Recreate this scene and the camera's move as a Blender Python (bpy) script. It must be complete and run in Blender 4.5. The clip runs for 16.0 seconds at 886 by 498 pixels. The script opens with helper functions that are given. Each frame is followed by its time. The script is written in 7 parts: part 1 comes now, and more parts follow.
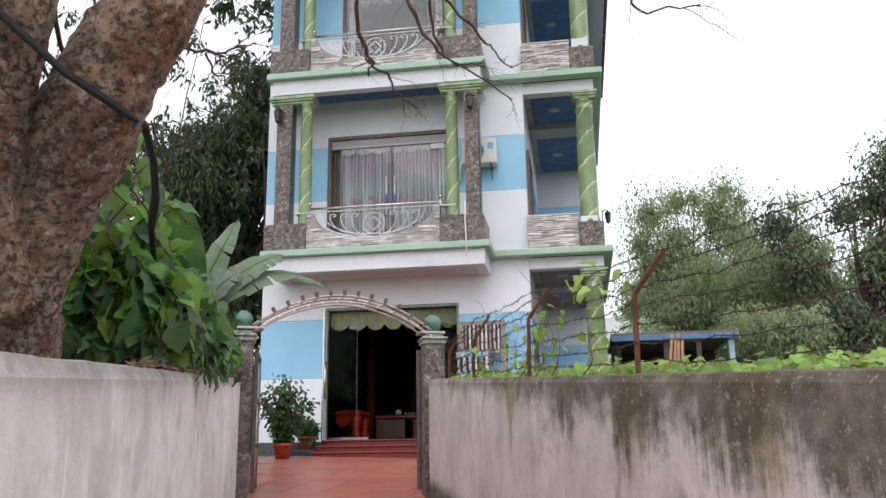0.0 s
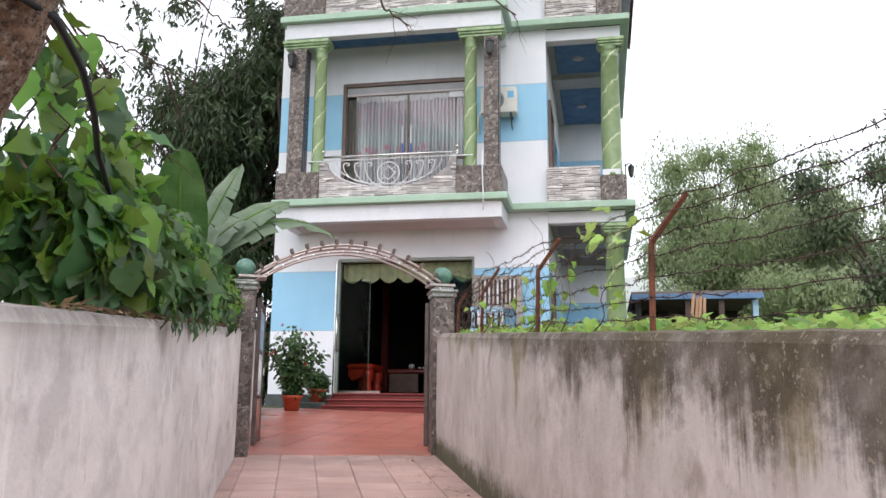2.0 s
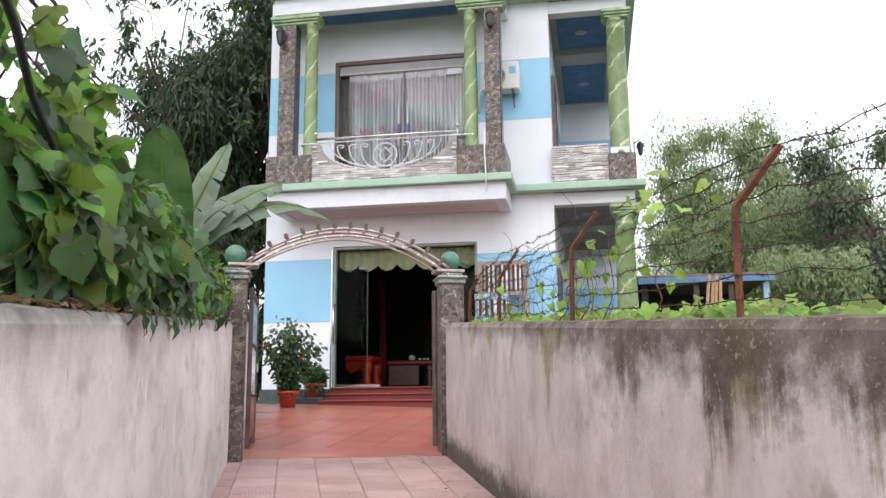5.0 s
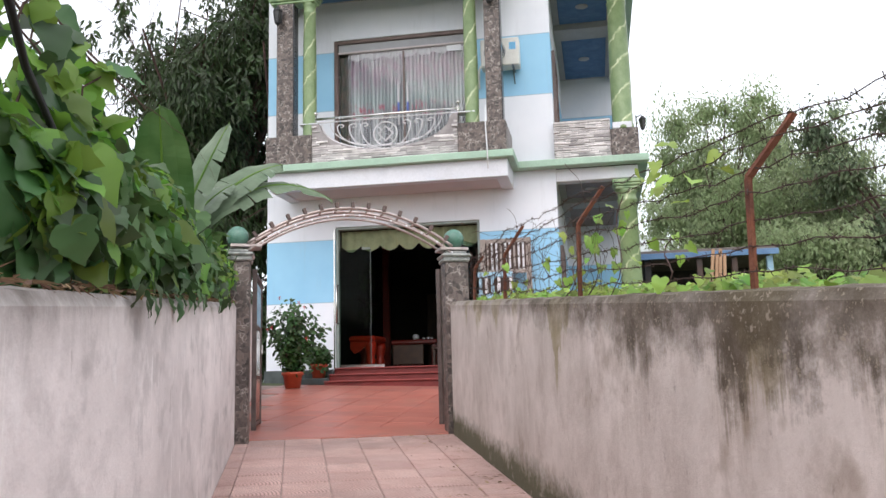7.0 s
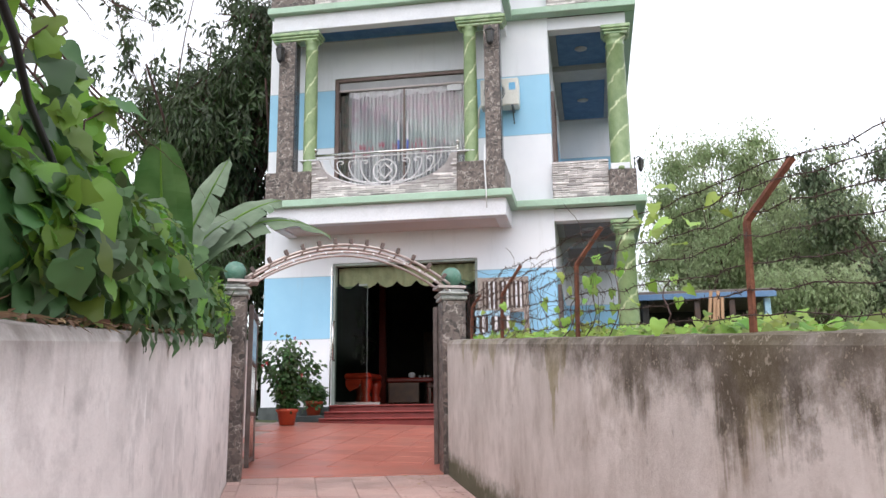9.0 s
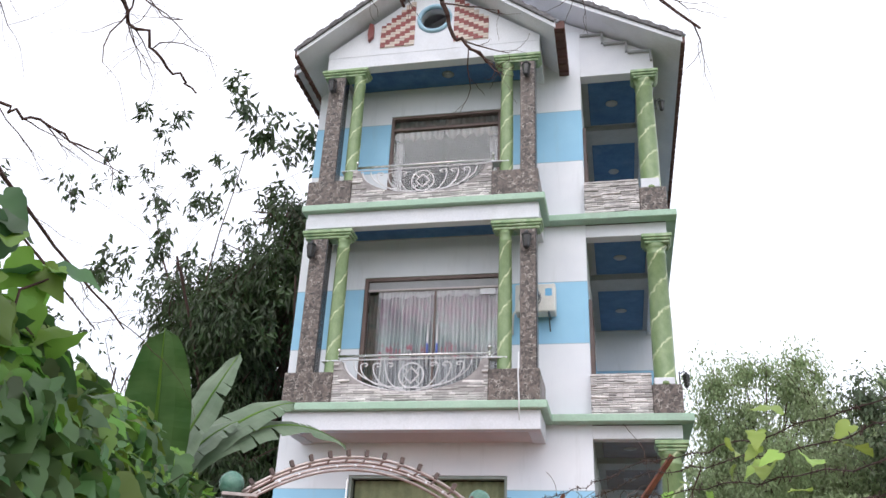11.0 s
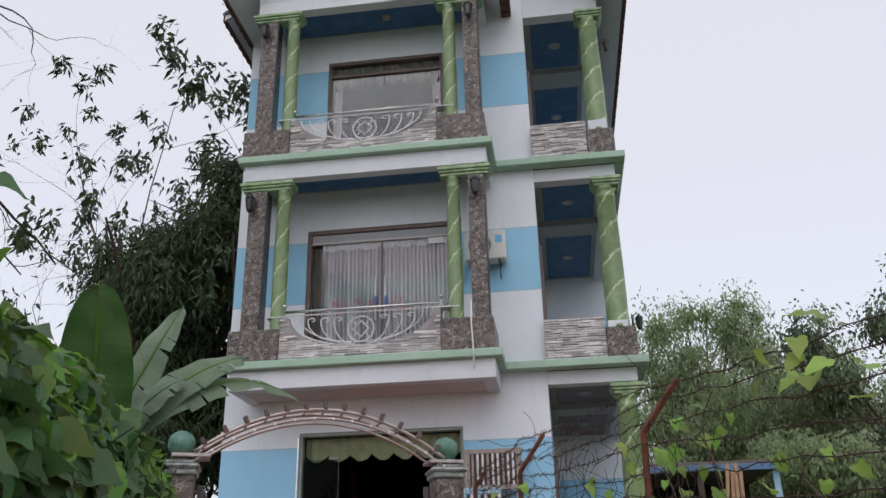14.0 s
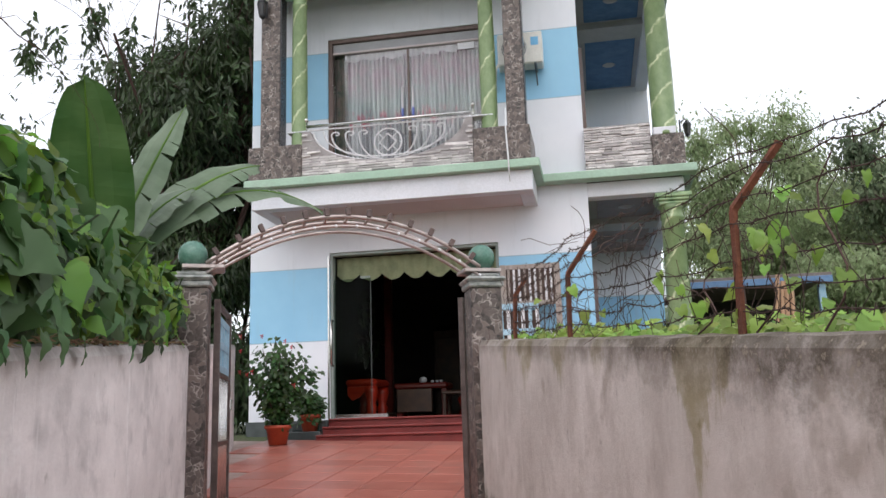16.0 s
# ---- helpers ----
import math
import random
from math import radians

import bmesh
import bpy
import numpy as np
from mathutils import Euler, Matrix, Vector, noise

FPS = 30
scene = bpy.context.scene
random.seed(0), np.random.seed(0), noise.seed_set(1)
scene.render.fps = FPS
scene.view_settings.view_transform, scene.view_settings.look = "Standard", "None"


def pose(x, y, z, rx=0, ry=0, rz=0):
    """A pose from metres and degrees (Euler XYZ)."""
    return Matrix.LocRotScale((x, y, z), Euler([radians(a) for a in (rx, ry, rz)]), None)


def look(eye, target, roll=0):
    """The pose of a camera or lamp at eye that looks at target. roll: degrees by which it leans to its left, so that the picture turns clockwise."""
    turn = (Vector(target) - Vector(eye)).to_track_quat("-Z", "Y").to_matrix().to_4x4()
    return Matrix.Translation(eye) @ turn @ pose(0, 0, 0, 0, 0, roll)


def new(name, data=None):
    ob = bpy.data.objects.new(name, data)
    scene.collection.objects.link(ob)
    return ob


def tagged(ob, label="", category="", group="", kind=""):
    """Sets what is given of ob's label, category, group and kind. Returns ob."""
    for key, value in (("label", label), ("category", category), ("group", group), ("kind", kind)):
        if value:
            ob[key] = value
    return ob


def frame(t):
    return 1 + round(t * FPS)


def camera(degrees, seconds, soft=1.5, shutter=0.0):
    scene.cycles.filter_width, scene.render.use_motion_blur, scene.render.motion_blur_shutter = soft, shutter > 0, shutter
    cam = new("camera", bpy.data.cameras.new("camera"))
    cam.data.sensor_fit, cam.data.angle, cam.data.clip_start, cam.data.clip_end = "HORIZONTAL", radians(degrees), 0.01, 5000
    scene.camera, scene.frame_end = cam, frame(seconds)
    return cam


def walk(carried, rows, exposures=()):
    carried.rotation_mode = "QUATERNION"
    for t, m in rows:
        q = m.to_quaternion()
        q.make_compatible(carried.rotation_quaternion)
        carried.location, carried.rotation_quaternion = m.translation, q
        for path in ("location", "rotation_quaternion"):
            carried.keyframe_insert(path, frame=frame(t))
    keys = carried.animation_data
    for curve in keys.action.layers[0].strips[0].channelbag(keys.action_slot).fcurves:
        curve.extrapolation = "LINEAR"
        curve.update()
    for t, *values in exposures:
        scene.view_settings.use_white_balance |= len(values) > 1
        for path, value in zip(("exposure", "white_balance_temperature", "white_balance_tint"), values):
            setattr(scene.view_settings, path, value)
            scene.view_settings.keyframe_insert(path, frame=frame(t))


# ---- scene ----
cam = camera(55.3, 16.0)
PATH = [
    (0, (6.474, -16.576, 0.697), (6.169, -14.66, 1.181), -0.8),
    (0.5, (6.513, -16.486, 0.698), (6.151, -14.565, 1.121), -2.2),
    (1, (6.588, -16.356, 0.706), (6.157, -14.439, 1.078), 0.2),
    (1.5, (6.617, -16.209, 0.714), (6.21, -14.281, 1.06), 0.2),
    (2, (6.538, -16.081, 0.731), (6.175, -14.151, 1.114), 0.6),
    (2.5, (6.448, -15.947, 0.74), (6.017, -14.028, 1.103), -1.0),
    (3, (6.433, -15.736, 0.784), (5.904, -13.839, 1.133), -0.8),
    (3.5, (6.354, -15.54, 0.794), (5.89, -13.626, 1.142), 0.8),
    (4, (6.287, -15.429, 0.811), (5.915, -13.497, 1.169), 0.4),
    (6.5, (6.172, -15.26, 0.819), (5.836, -13.316, 1.142), -0.9),
    (7, (6.171, -15.255, 0.815), (5.823, -13.309, 1.124), -1.4),
    (7.5, (6.171, -15.255, 0.812), (5.826, -13.31, 1.127), -1.1),
    (8, (6.167, -15.266, 0.808), (5.808, -13.323, 1.118), -1.1),
    (8.5, (6.165, -15.256, 0.814), (5.8, -13.314, 1.12), -0.8),
    (9, (6.167, -15.249, 0.822), (5.829, -13.318, 1.218), -0.6),
    (9.5, (6.182, -15.14, 0.861), (5.806, -13.241, 1.364), -0.9),
    (10, (6.134, -14.838, 0.907), (5.706, -12.992, 1.548), 2.4),
    (12.5, (5.759, -14.203, 1.252), (5.51, -12.466, 2.211), -0.8),
    (13, (5.671, -14.195, 1.2), (5.479, -12.433, 2.126), -1.1),
    (13.5, (5.602, -14.111, 1.155), (5.408, -12.323, 2.03), -0.5),
    (14, (5.695, -13.928, 1.066), (5.456, -12.099, 1.839), -1.3),
    (14.5, (5.753, -13.732, 1.105), (5.418, -11.898, 1.831), -1.8),
    (15, (5.743, -13.519, 1.093), (5.397, -11.637, 1.677), -0.6),
    (15.5, (5.638, -13.247, 1.07), (5.315, -11.344, 1.591), -1.4),
    (16, (5.556, -13.045, 1.062), (5.215, -11.114, 1.453), -1.8),
]
walk(cam, [(t, look(eye, target, roll)) for t, eye, target, roll in PATH], exposures=[(0, 0.19, 6550, 11), (1.5, 0.32, 6550, 11), (3, 0.54, 6550, 11), (4, 0.57, 6550, 11), (7, 0.46, 6550, 11), (9, 0.53, 6550, 11), (10, 0.53, 6450, 12), (12.5, -0.14, 6420, 13), (13.2, -0.32, 6420, 13), (14, -0.45, 6400, 13), (14.5, -0.42, 6400, 13), (15, -0.27, 6450, 13), (15.5, -0.06, 6530, 12), (16, 0.16, 6550, 11)])

# ---------- light ----------
world = bpy.data.worlds.new("overcast_sky")
scene.world = world
world.use_nodes = True
wn, wl = world.node_tree.nodes, world.node_tree.links
wn.clear()
w_out = wn.new("ShaderNodeOutputWorld")
w_add = wn.new("ShaderNodeAddShader")
w_sky = wn.new("ShaderNodeTexSky")
w_sky.sky_type, w_sky.sun_disc = "NISHITA", False
w_sky.sun_elevation, w_sky.sun_rotation = radians(46), radians(175)
w_b1 = wn.new("ShaderNodeBackground")
w_b1.inputs["Strength"].default_value = 0.05
w_b2 = wn.new("ShaderNodeBackground")
w_b2.inputs["Color"].default_value = (0.98, 0.98, 1.0, 1)
w_b2.inputs["Strength"].default_value = 1.0
wl.new(w_sky.outputs[0], w_b1.inputs["Color"])
wl.new(w_b1.outputs[0], w_add.inputs[0])
wl.new(w_b2.outputs[0], w_add.inputs[1])
wl.new(w_add.outputs[0], w_out.inputs["Surface"])
sun = new("sun", bpy.data.lights.new("sun", "SUN"))
sun.data.energy, sun.data.angle, sun.data.color = 0.95, radians(60), (1, 0.98, 0.95)
sun.matrix_world = look((4.8, -14, 18.5), (3.5, 0, 4))

# ---------- materials ----------
SLOPE = -0.089  # the lane and terrace rise towards the house


def nodes_of(name, rough=0.8, metal=0.0):
    m = bpy.data.materials.new(name)
    m.use_nodes = True
    nt = m.node_tree
    b = nt.nodes["Principled BSDF"]
    b.inputs["Roughness"].default_value = rough
    b.inputs["Metallic"].default_value = metal
    return m, nt, b


def n_new(nt, kind, **props):
    n = nt.nodes.new(kind)
    for k, v in props.items():
        if k == "operation":
            n.operation = v
        elif k == "blend_type":
            n.blend_type = v
        elif k == "data_type":
            n.data_type = v
    return n


def coords(nt, scale=(1, 1, 1), world_space=False, rot=(0, 0, 0)):
    tc = nt.nodes.new("ShaderNodeNewGeometry" if world_space else "ShaderNodeTexCoord")
    mp = nt.nodes.new("ShaderNodeMapping")
    mp.inputs["Scale"].default_value = scale
    mp.inputs["Rotation"].default_value = rot
    nt.links.new(tc.outputs["Position" if world_space else "Object"], mp.inputs["Vector"])
    return mp.outputs[0]


def noise_tex(nt, vec, scale, detail=4, rough=0.55, lo=0.35, hi=0.65):
    n = nt.nodes.new("ShaderNodeTexNoise")
    n.inputs["Scale"].default_value, n.inputs["Detail"].default_value = scale, detail
    n.inputs["Roughness"].default_value = rough
    nt.links.new(vec, n.inputs["Vector"])
    r = nt.nodes.new("ShaderNodeMapRange")
    r.inputs["From Min"].default_value, r.inputs["From Max"].default_value = lo, hi
    nt.links.new(n.outputs["Fac"], r.inputs["Value"])
    return r.outputs[0]


def mixc(nt, fac, a, b, mode="MIX"):
    m = nt.nodes.new("ShaderNodeMix")
    m.data_type, m.blend_type = "RGBA", mode
    ins = [s for s in m.inputs if s.enabled]
    for s, v in zip(ins, (fac, a, b)):
        if isinstance(v, (int, float)):
            s.default_value = v
        elif isinstance(v, tuple):
            s.default_value = (*v, 1) if len(v) == 3 else v
        else:
            nt.links.new(v, s)
    return [s for s in m.outputs if s.enabled][0]


def calc(nt, op, a, b=0.0, c=None):
    m = nt.nodes.new("ShaderNodeMath")
    m.operation = op
    for i, v in enumerate((a, b) if c is None else (a, b, c)):
        if isinstance(v, (int, float)):
            m.inputs[i].default_value = v
        else:
            nt.links.new(v, m.inputs[i])
    return m.outputs[0]


def ramp(nt, v, lo, hi):
    r = nt.nodes.new("ShaderNodeMapRange")
    r.inputs["From Min"].default_value, r.inputs["From Max"].default_value = lo, hi
    nt.links.new(v, r.inputs["Value"])
    return r.outputs[0]


def bump(nt, b, height, strength=0.3, dist=0.01):
    n = nt.nodes.new("ShaderNodeBump")
    n.inputs["Strength"].default_value, n.inputs["Distance"].default_value = strength, dist
    nt.links.new(height, n.inputs["Height"])
    nt.links.new(n.outputs[0], b.inputs["Normal"])


def surf(name, c1, c2, scale=3.0, fine=40.0, rough=0.8, metal=0.0, bmp=0.2, stain=None, world_space=True, per_object=0.0, stretch=(1, 1, 1)):
    """A surface with variation at two scales."""
    m, nt, b = nodes_of(name, rough, metal)
    v = coords(nt, stretch, world_space)
    col = mixc(nt, noise_tex(nt, v, scale), c1, c2)
    f = noise_tex(nt, v, fine, 3)
    col = mixc(nt, calc(nt, "MULTIPLY", f, 0.25), col, tuple(x * 0.6 for x in c1))
    if stain:
        col = mixc(nt, calc(nt, "MULTIPLY", noise_tex(nt, v, scale * 0.6, 6, 0.7, 0.52, 0.75), 0.7), col, stain)
    if per_object:
        oi = nt.nodes.new("ShaderNodeObjectInfo")
        hsv = nt.nodes.new("ShaderNodeHueSaturation")
        nt.links.new(calc(nt, "ADD", calc(nt, "MULTIPLY", oi.outputs["Random"], per_object), 1 - per_object / 2), hsv.inputs["Value"])
        nt.links.new(col, hsv.inputs["Color"])
        col = hsv.outputs[0]
    nt.links.new(col, b.inputs["Base Color"])
    if bmp:
        bump(nt, b, f, bmp, 0.006)
    return m


def foliage(name, c1, c2, scale=1.0, rough=0.5, trans=0.25, vary=1.0):
    m, nt, b = nodes_of(name, rough)
    v = coords(nt, (1, 1, 1), True)
    col = mixc(nt, noise_tex(nt, v, scale, 3), c1, c2)
    g = nt.nodes.new("ShaderNodeNewGeometry")
    hsv = nt.nodes.new("ShaderNodeHueSaturation")
    nt.links.new(calc(nt, "ADD", calc(nt, "MULTIPLY", g.outputs["Random Per Island"], 0.8 * vary), 0.95 - 0.4 * vary), hsv.inputs["Value"])
    nt.links.new(calc(nt, "ADD", calc(nt, "MULTIPLY", g.outputs["Random Per Island"], 0.05 * vary), 0.5 - 0.025 * vary), hsv.inputs["Hue"])
    nt.links.new(col, hsv.inputs["Color"])
    nt.links.new(hsv.outputs[0], b.inputs["Base Color"])
    tr = nt.nodes.new("ShaderNodeBsdfTranslucent")
    nt.links.new(hsv.outputs[0], tr.inputs["Color"])
    mx = nt.nodes.new("ShaderNodeMixShader")
    mx.inputs[0].default_value = trans
    nt.links.new(b.outputs[0], mx.inputs[1])
    nt.links.new(tr.outputs[0], mx.inputs[2])
    nt.links.new(mx.outputs[0], nt.nodes["Material Output"].inputs["Surface"])
    return m


def facade_paint():
    """White render with a light blue band on each storey, thin scored lines between."""
    m, nt, b = nodes_of("facade_paint", 0.7)
    v = coords(nt, (1, 1, 1), True)
    sep = nt.nodes.new("ShaderNodeSeparateXYZ")
    nt.links.new(v, sep.inputs[0])
    z = sep.outputs["Z"]
    band, line = None, None
    for lo, hi in ((2.33, 3.52), (6.07, 7.26), (9.83, 11.01)):
        inside = calc(nt, "MULTIPLY", calc(nt, "GREATER_THAN", z, lo), calc(nt, "LESS_THAN", z, hi))
        band = inside if band is None else calc(nt, "ADD", band, inside)
        for e in (lo, hi):
            near = calc(nt, "LESS_THAN", calc(nt, "ABSOLUTE", calc(nt, "SUBTRACT", z, e)), 0.009)
            line = near if line is None else calc(nt, "MAXIMUM", line, near)
    white = mixc(nt, noise_tex(nt, v, 0.8), (0.80, 0.81, 0.86), (0.72, 0.74, 0.80))
    blue = mixc(nt, noise_tex(nt, v, 0.9), (0.33, 0.60, 0.80), (0.28, 0.54, 0.75))
    col = mixc(nt, band, white, blue)
    col = mixc(nt, calc(nt, "MULTIPLY", line, 0.5), col, (0.25, 0.33, 0.40))
    vs = coords(nt, (2.2, 2.2, 0.25), True)
    col = mixc(nt, calc(nt, "MULTIPLY", noise_tex(nt, vs, 2.0, 6, 0.7, 0.55, 0.8), 0.25), col, (0.35, 0.36, 0.36))
    nt.links.new(col, b.inputs["Base Color"])
    bump(nt, b, noise_tex(nt, v, 60, 3), 0.08, 0.004)
    return m


def lane_wall_plaster(name, c1, c2, grime, top_amount):
    """Cement render with blotches, vertical run marks and a dirty capping; object z is 0 at the wall's top."""
    m, nt, b = nodes_of(name, 0.9)
    v = coords(nt, (1, 1, 1))
    col = mixc(nt, noise_tex(nt, coords(nt, (0.55, 0.55, 0.9)), 1.3, 6, 0.65, 0.33, 0.67), c1, c2)
    col = mixc(nt, calc(nt, "MULTIPLY", noise_tex(nt, coords(nt, (0.7, 0.7, 1.1)), 3.0, 7, 0.7, 0.5, 0.75), 0.4), col, tuple(x * 0.55 for x in c1))
    col = mixc(nt, calc(nt, "MULTIPLY", noise_tex(nt, coords(nt, (0.6, 0.6, 0.9)), 4.0, 3, 0.55, 0.6, 0.72), 0.55), col, tuple(x * 0.5 for x in c2))
    col = mixc(nt, calc(nt, "MULTIPLY", noise_tex(nt, coords(nt, (0.5, 0.5, 0.8)), 2.2, 8, 0.7, 0.52, 0.62), 0.35), col, tuple(x * 0.62 for x in c2))
    col = mixc(nt, calc(nt, "MULTIPLY", noise_tex(nt, coords(nt, (0.6, 0.6, 0.5)), 6.0, 7, 0.7, 0.56, 0.7), 0.5), col, (0.90, 0.87, 0.86))
    col = mixc(nt, calc(nt, "MULTIPLY", noise_tex(nt, coords(nt, (0.9, 0.9, 0.8)), 2.1, 9, 0.68, 0.535, 0.60), 0.42), col, tuple(x * 0.72 for x in c2))
    col = mixc(nt, calc(nt, "MULTIPLY", noise_tex(nt, coords(nt, (8, 8, 1.2)), 1.3, 6, 0.65, 0.60, 0.68), 0.5), col, (0.92, 0.89, 0.88))
    col = mixc(nt, calc(nt, "MULTIPLY", noise_tex(nt, coords(nt, (1.1, 1.1, 0.6)), 9, 5, 0.65, 0.66, 0.72), 0.5), col, (0.30, 0.26, 0.235))
    sep = nt.nodes.new("ShaderNodeSeparateXYZ")
    nt.links.new(v, sep.inputs[0])
    depth = calc(nt, "SUBTRACT", calc(nt, "MULTIPLY", sep.outputs["X"], SLOPE), sep.outputs["Z"])
    runs = noise_tex(nt, coords(nt, (6, 6, 0.22)), 1.0, 9, 0.72, 0.32, 0.7)
    groups = calc(nt, "MULTIPLY", noise_tex(nt, coords(nt, (1.3, 1.3, 0.25)), 1.1, 4, 0.6, 0.36, 0.62), calc(nt, "ADD", calc(nt, "MULTIPLY", ramp(nt, sep.outputs["X"], 8.5, 12.8), 0.75), 0.35))
    reach = calc(nt, "ADD", calc(nt, "MULTIPLY", calc(nt, "MULTIPLY", calc(nt, "ADD", runs, 0.45), groups), 0.58 * top_amount), 0.03 + 0.12 * top_amount)
    wet = calc(nt, "POWER", ramp(nt, calc(nt, "SUBTRACT", reach, depth), -0.10, 0.22), 1.1)
    blot = noise_tex(nt, v, 5, 7, 0.75, 0.3, 0.65)
    col = mixc(nt, calc(nt, "MULTIPLY", calc(nt, "MULTIPLY", wet, 0.95), calc(nt, "ADD", calc(nt, "MULTIPLY", blot, 0.45), 0.5)), col, grime)
    cap = calc(nt, "MULTIPLY", ramp(nt, depth, 0.09, 0.03), noise_tex(nt, v, 14, 5, 0.7, 0.2, 0.55))
    col = mixc(nt, calc(nt, "MULTIPLY", cap, 0.5), col, grime)
    nt.links.new(col, b.inputs["Base Color"])
    h = calc(nt, "ADD", noise_tex(nt, v, 30, 5, 0.7), noise_tex(nt, v, 4, 4))
    bump(nt, b, h, 0.2, 0.006)
    return m


def stained_plaster(name):
    """Pale cement render under a mouldy capping: drips of their own place, length and colour; object x runs along the wall."""
    m, nt, b = nodes_of(name, 0.9)
    v = coords(nt)
    sep = nt.nodes.new("ShaderNodeSeparateXYZ")
    nt.links.new(v, sep.inputs[0])
    x = sep.outputs["X"]
    depth = calc(nt, "SUBTRACT", calc(nt, "MULTIPLY", x, SLOPE), sep.outputs["Z"])
    col = mixc(nt, noise_tex(nt, coords(nt, (0.8, 0.8, 0.8)), 1.6, 6, 0.6, 0.38, 0.62), (0.64, 0.575, 0.54), (0.50, 0.445, 0.41))
    col = mixc(nt, calc(nt, "MULTIPLY", noise_tex(nt, coords(nt, (1, 1, 0.6)), 4.5, 7, 0.68, 0.46, 0.64), 0.5), col, (0.36, 0.30, 0.265))
    col = mixc(nt, calc(nt, "MULTIPLY", noise_tex(nt, coords(nt, (7, 7, 0.8)), 1.2, 6, 0.65, 0.54, 0.72), 0.3), col, (0.74, 0.69, 0.66))
    # rubbed brown blotches and small scars
    pock = noise_tex(nt, coords(nt, (1.0, 1.0, 0.75)), 3.4, 4, 0.55, 0.60, 0.70)
    col = mixc(nt, calc(nt, "MULTIPLY", pock, 0.55), col, (0.27, 0.215, 0.17))
    scar = noise_tex(nt, coords(nt, (1.2, 1.2, 0.5)), 11, 5, 0.65, 0.64, 0.72)
    col = mixc(nt, calc(nt, "MULTIPLY", scar, 0.6), col, (0.13, 0.10, 0.075))
    wob = calc(nt, "ADD", x, calc(nt, "MULTIPLY", calc(nt, "SUBTRACT", noise_tex(nt, coords(nt, (2.2, 2.2, 1.6)), 1.6, 5, 0.6, 0.2, 0.8), 0.5), 0.30))
    streak = noise_tex(nt, coords(nt, (9, 9, 0.45)), 1.0, 9, 0.75, 0.30, 0.72)

    def drips(rows):
        out = None
        for at, half, length in rows:
            d = calc(nt, "ABSOLUTE", calc(nt, "SUBTRACT", wob, at))
            r = calc(nt, "MULTIPLY", ramp(nt, d, half, half * 0.25), length)
            out = r if out is None else calc(nt, "MAXIMUM", out, r)
        return out
    blot = noise_tex(nt, v, 7, 7, 0.75, 0.28, 0.6)
    # long thin brown wash below the drips
    wash = drips([(12.45, 0.5, 0.40), (13.4, 0.38, 0.80), (14.5, 0.7, 0.62), (15.6, 0.8, 0.6), (17.2, 1.0, 0.55)])
    wet = ramp(nt, calc(nt, "SUBTRACT", calc(nt, "MULTIPLY", wash, calc(nt, "ADD", streak, 0.3)), depth), -0.15, 0.35)
    col = mixc(nt, calc(nt, "MULTIPLY", calc(nt, "MULTIPLY", wet, 0.9), calc(nt, "ADD", calc(nt, "MULTIPLY", blot, 0.5), 0.35)), col, (0.22, 0.165, 0.11))
    moss = drips([(8.25, 0.16, 0.34), (8.75, 0.24, 0.44), (9.5, 0.2, 0.36), (10.15, 0.16, 0.24), (11.14, 0.17, 0.75), (11.34, 0.12, 0.42), (13.6, 0.3, 0.55), (14.75, 0.3, 0.66), (15.9, 0.3, 0.6)])
    green = ramp(nt, calc(nt, "SUBTRACT", calc(nt, "MULTIPLY", moss, calc(nt, "ADD", calc(nt, "MULTIPLY", streak, 0.8), 0.35)), depth), -0.03, 0.12)
    col = mixc(nt, calc(nt, "MULTIPLY", calc(nt, "MULTIPLY", green, 0.75), calc(nt, "ADD", calc(nt, "MULTIPLY", blot, 0.5), 0.4)), col, (0.215, 0.175, 0.06))
    mould = drips([(10.6, 0.5, 0.06), (11.7, 0.35, 0.09), (12.5, 0.42, 0.27), (13.05, 0.3, 0.13), (13.38, 0.22, 0.46), (13.75, 0.3, 0.27), (14.45, 0.6, 0.36), (15.3, 0.6, 0.40), (16.3, 0.7, 0.34), (17.6, 1.0, 0.36)])
    band = calc(nt, "ADD", calc(nt, "MULTIPLY", ramp(nt, x, 8.6, 13.6), 0.12), 0.075)
    reach = calc(nt, "ADD", calc(nt, "MULTIPLY", mould, calc(nt, "ADD", calc(nt, "MULTIPLY", streak, 0.9), 0.2)), calc(nt, "MULTIPLY", band, calc(nt, "ADD", blot, 0.4)))
    dark = ramp(nt, calc(nt, "SUBTRACT", reach, depth), -0.06, 0.15)
    col = mixc(nt, calc(nt, "MULTIPLY", dark, calc(nt, "ADD", calc(nt, "MULTIPLY", blot, 0.42), 0.5)), col, (0.055, 0.040, 0.023))
    crumb = calc(nt, "MULTIPLY", calc(nt, "MULTIPLY", dark, noise_tex(nt, v, 28, 5, 0.7, 0.57, 0.63)), 0.55)
    col = mixc(nt, crumb, col, (0.42, 0.36, 0.29))
    foot = calc(nt, "MULTIPLY", ramp(nt, calc(nt, "ADD", depth, calc(nt, "MULTIPLY", blot, 0.14)), 1.24, 1.40), noise_tex(nt, v, 6, 6, 0.7, 0.15, 0.4))
    col = mixc(nt, calc(nt, "MULTIPLY", foot, 0.92), col, (0.07, 0.068, 0.028))
    nt.links.new(col, b.inputs["Base Color"])
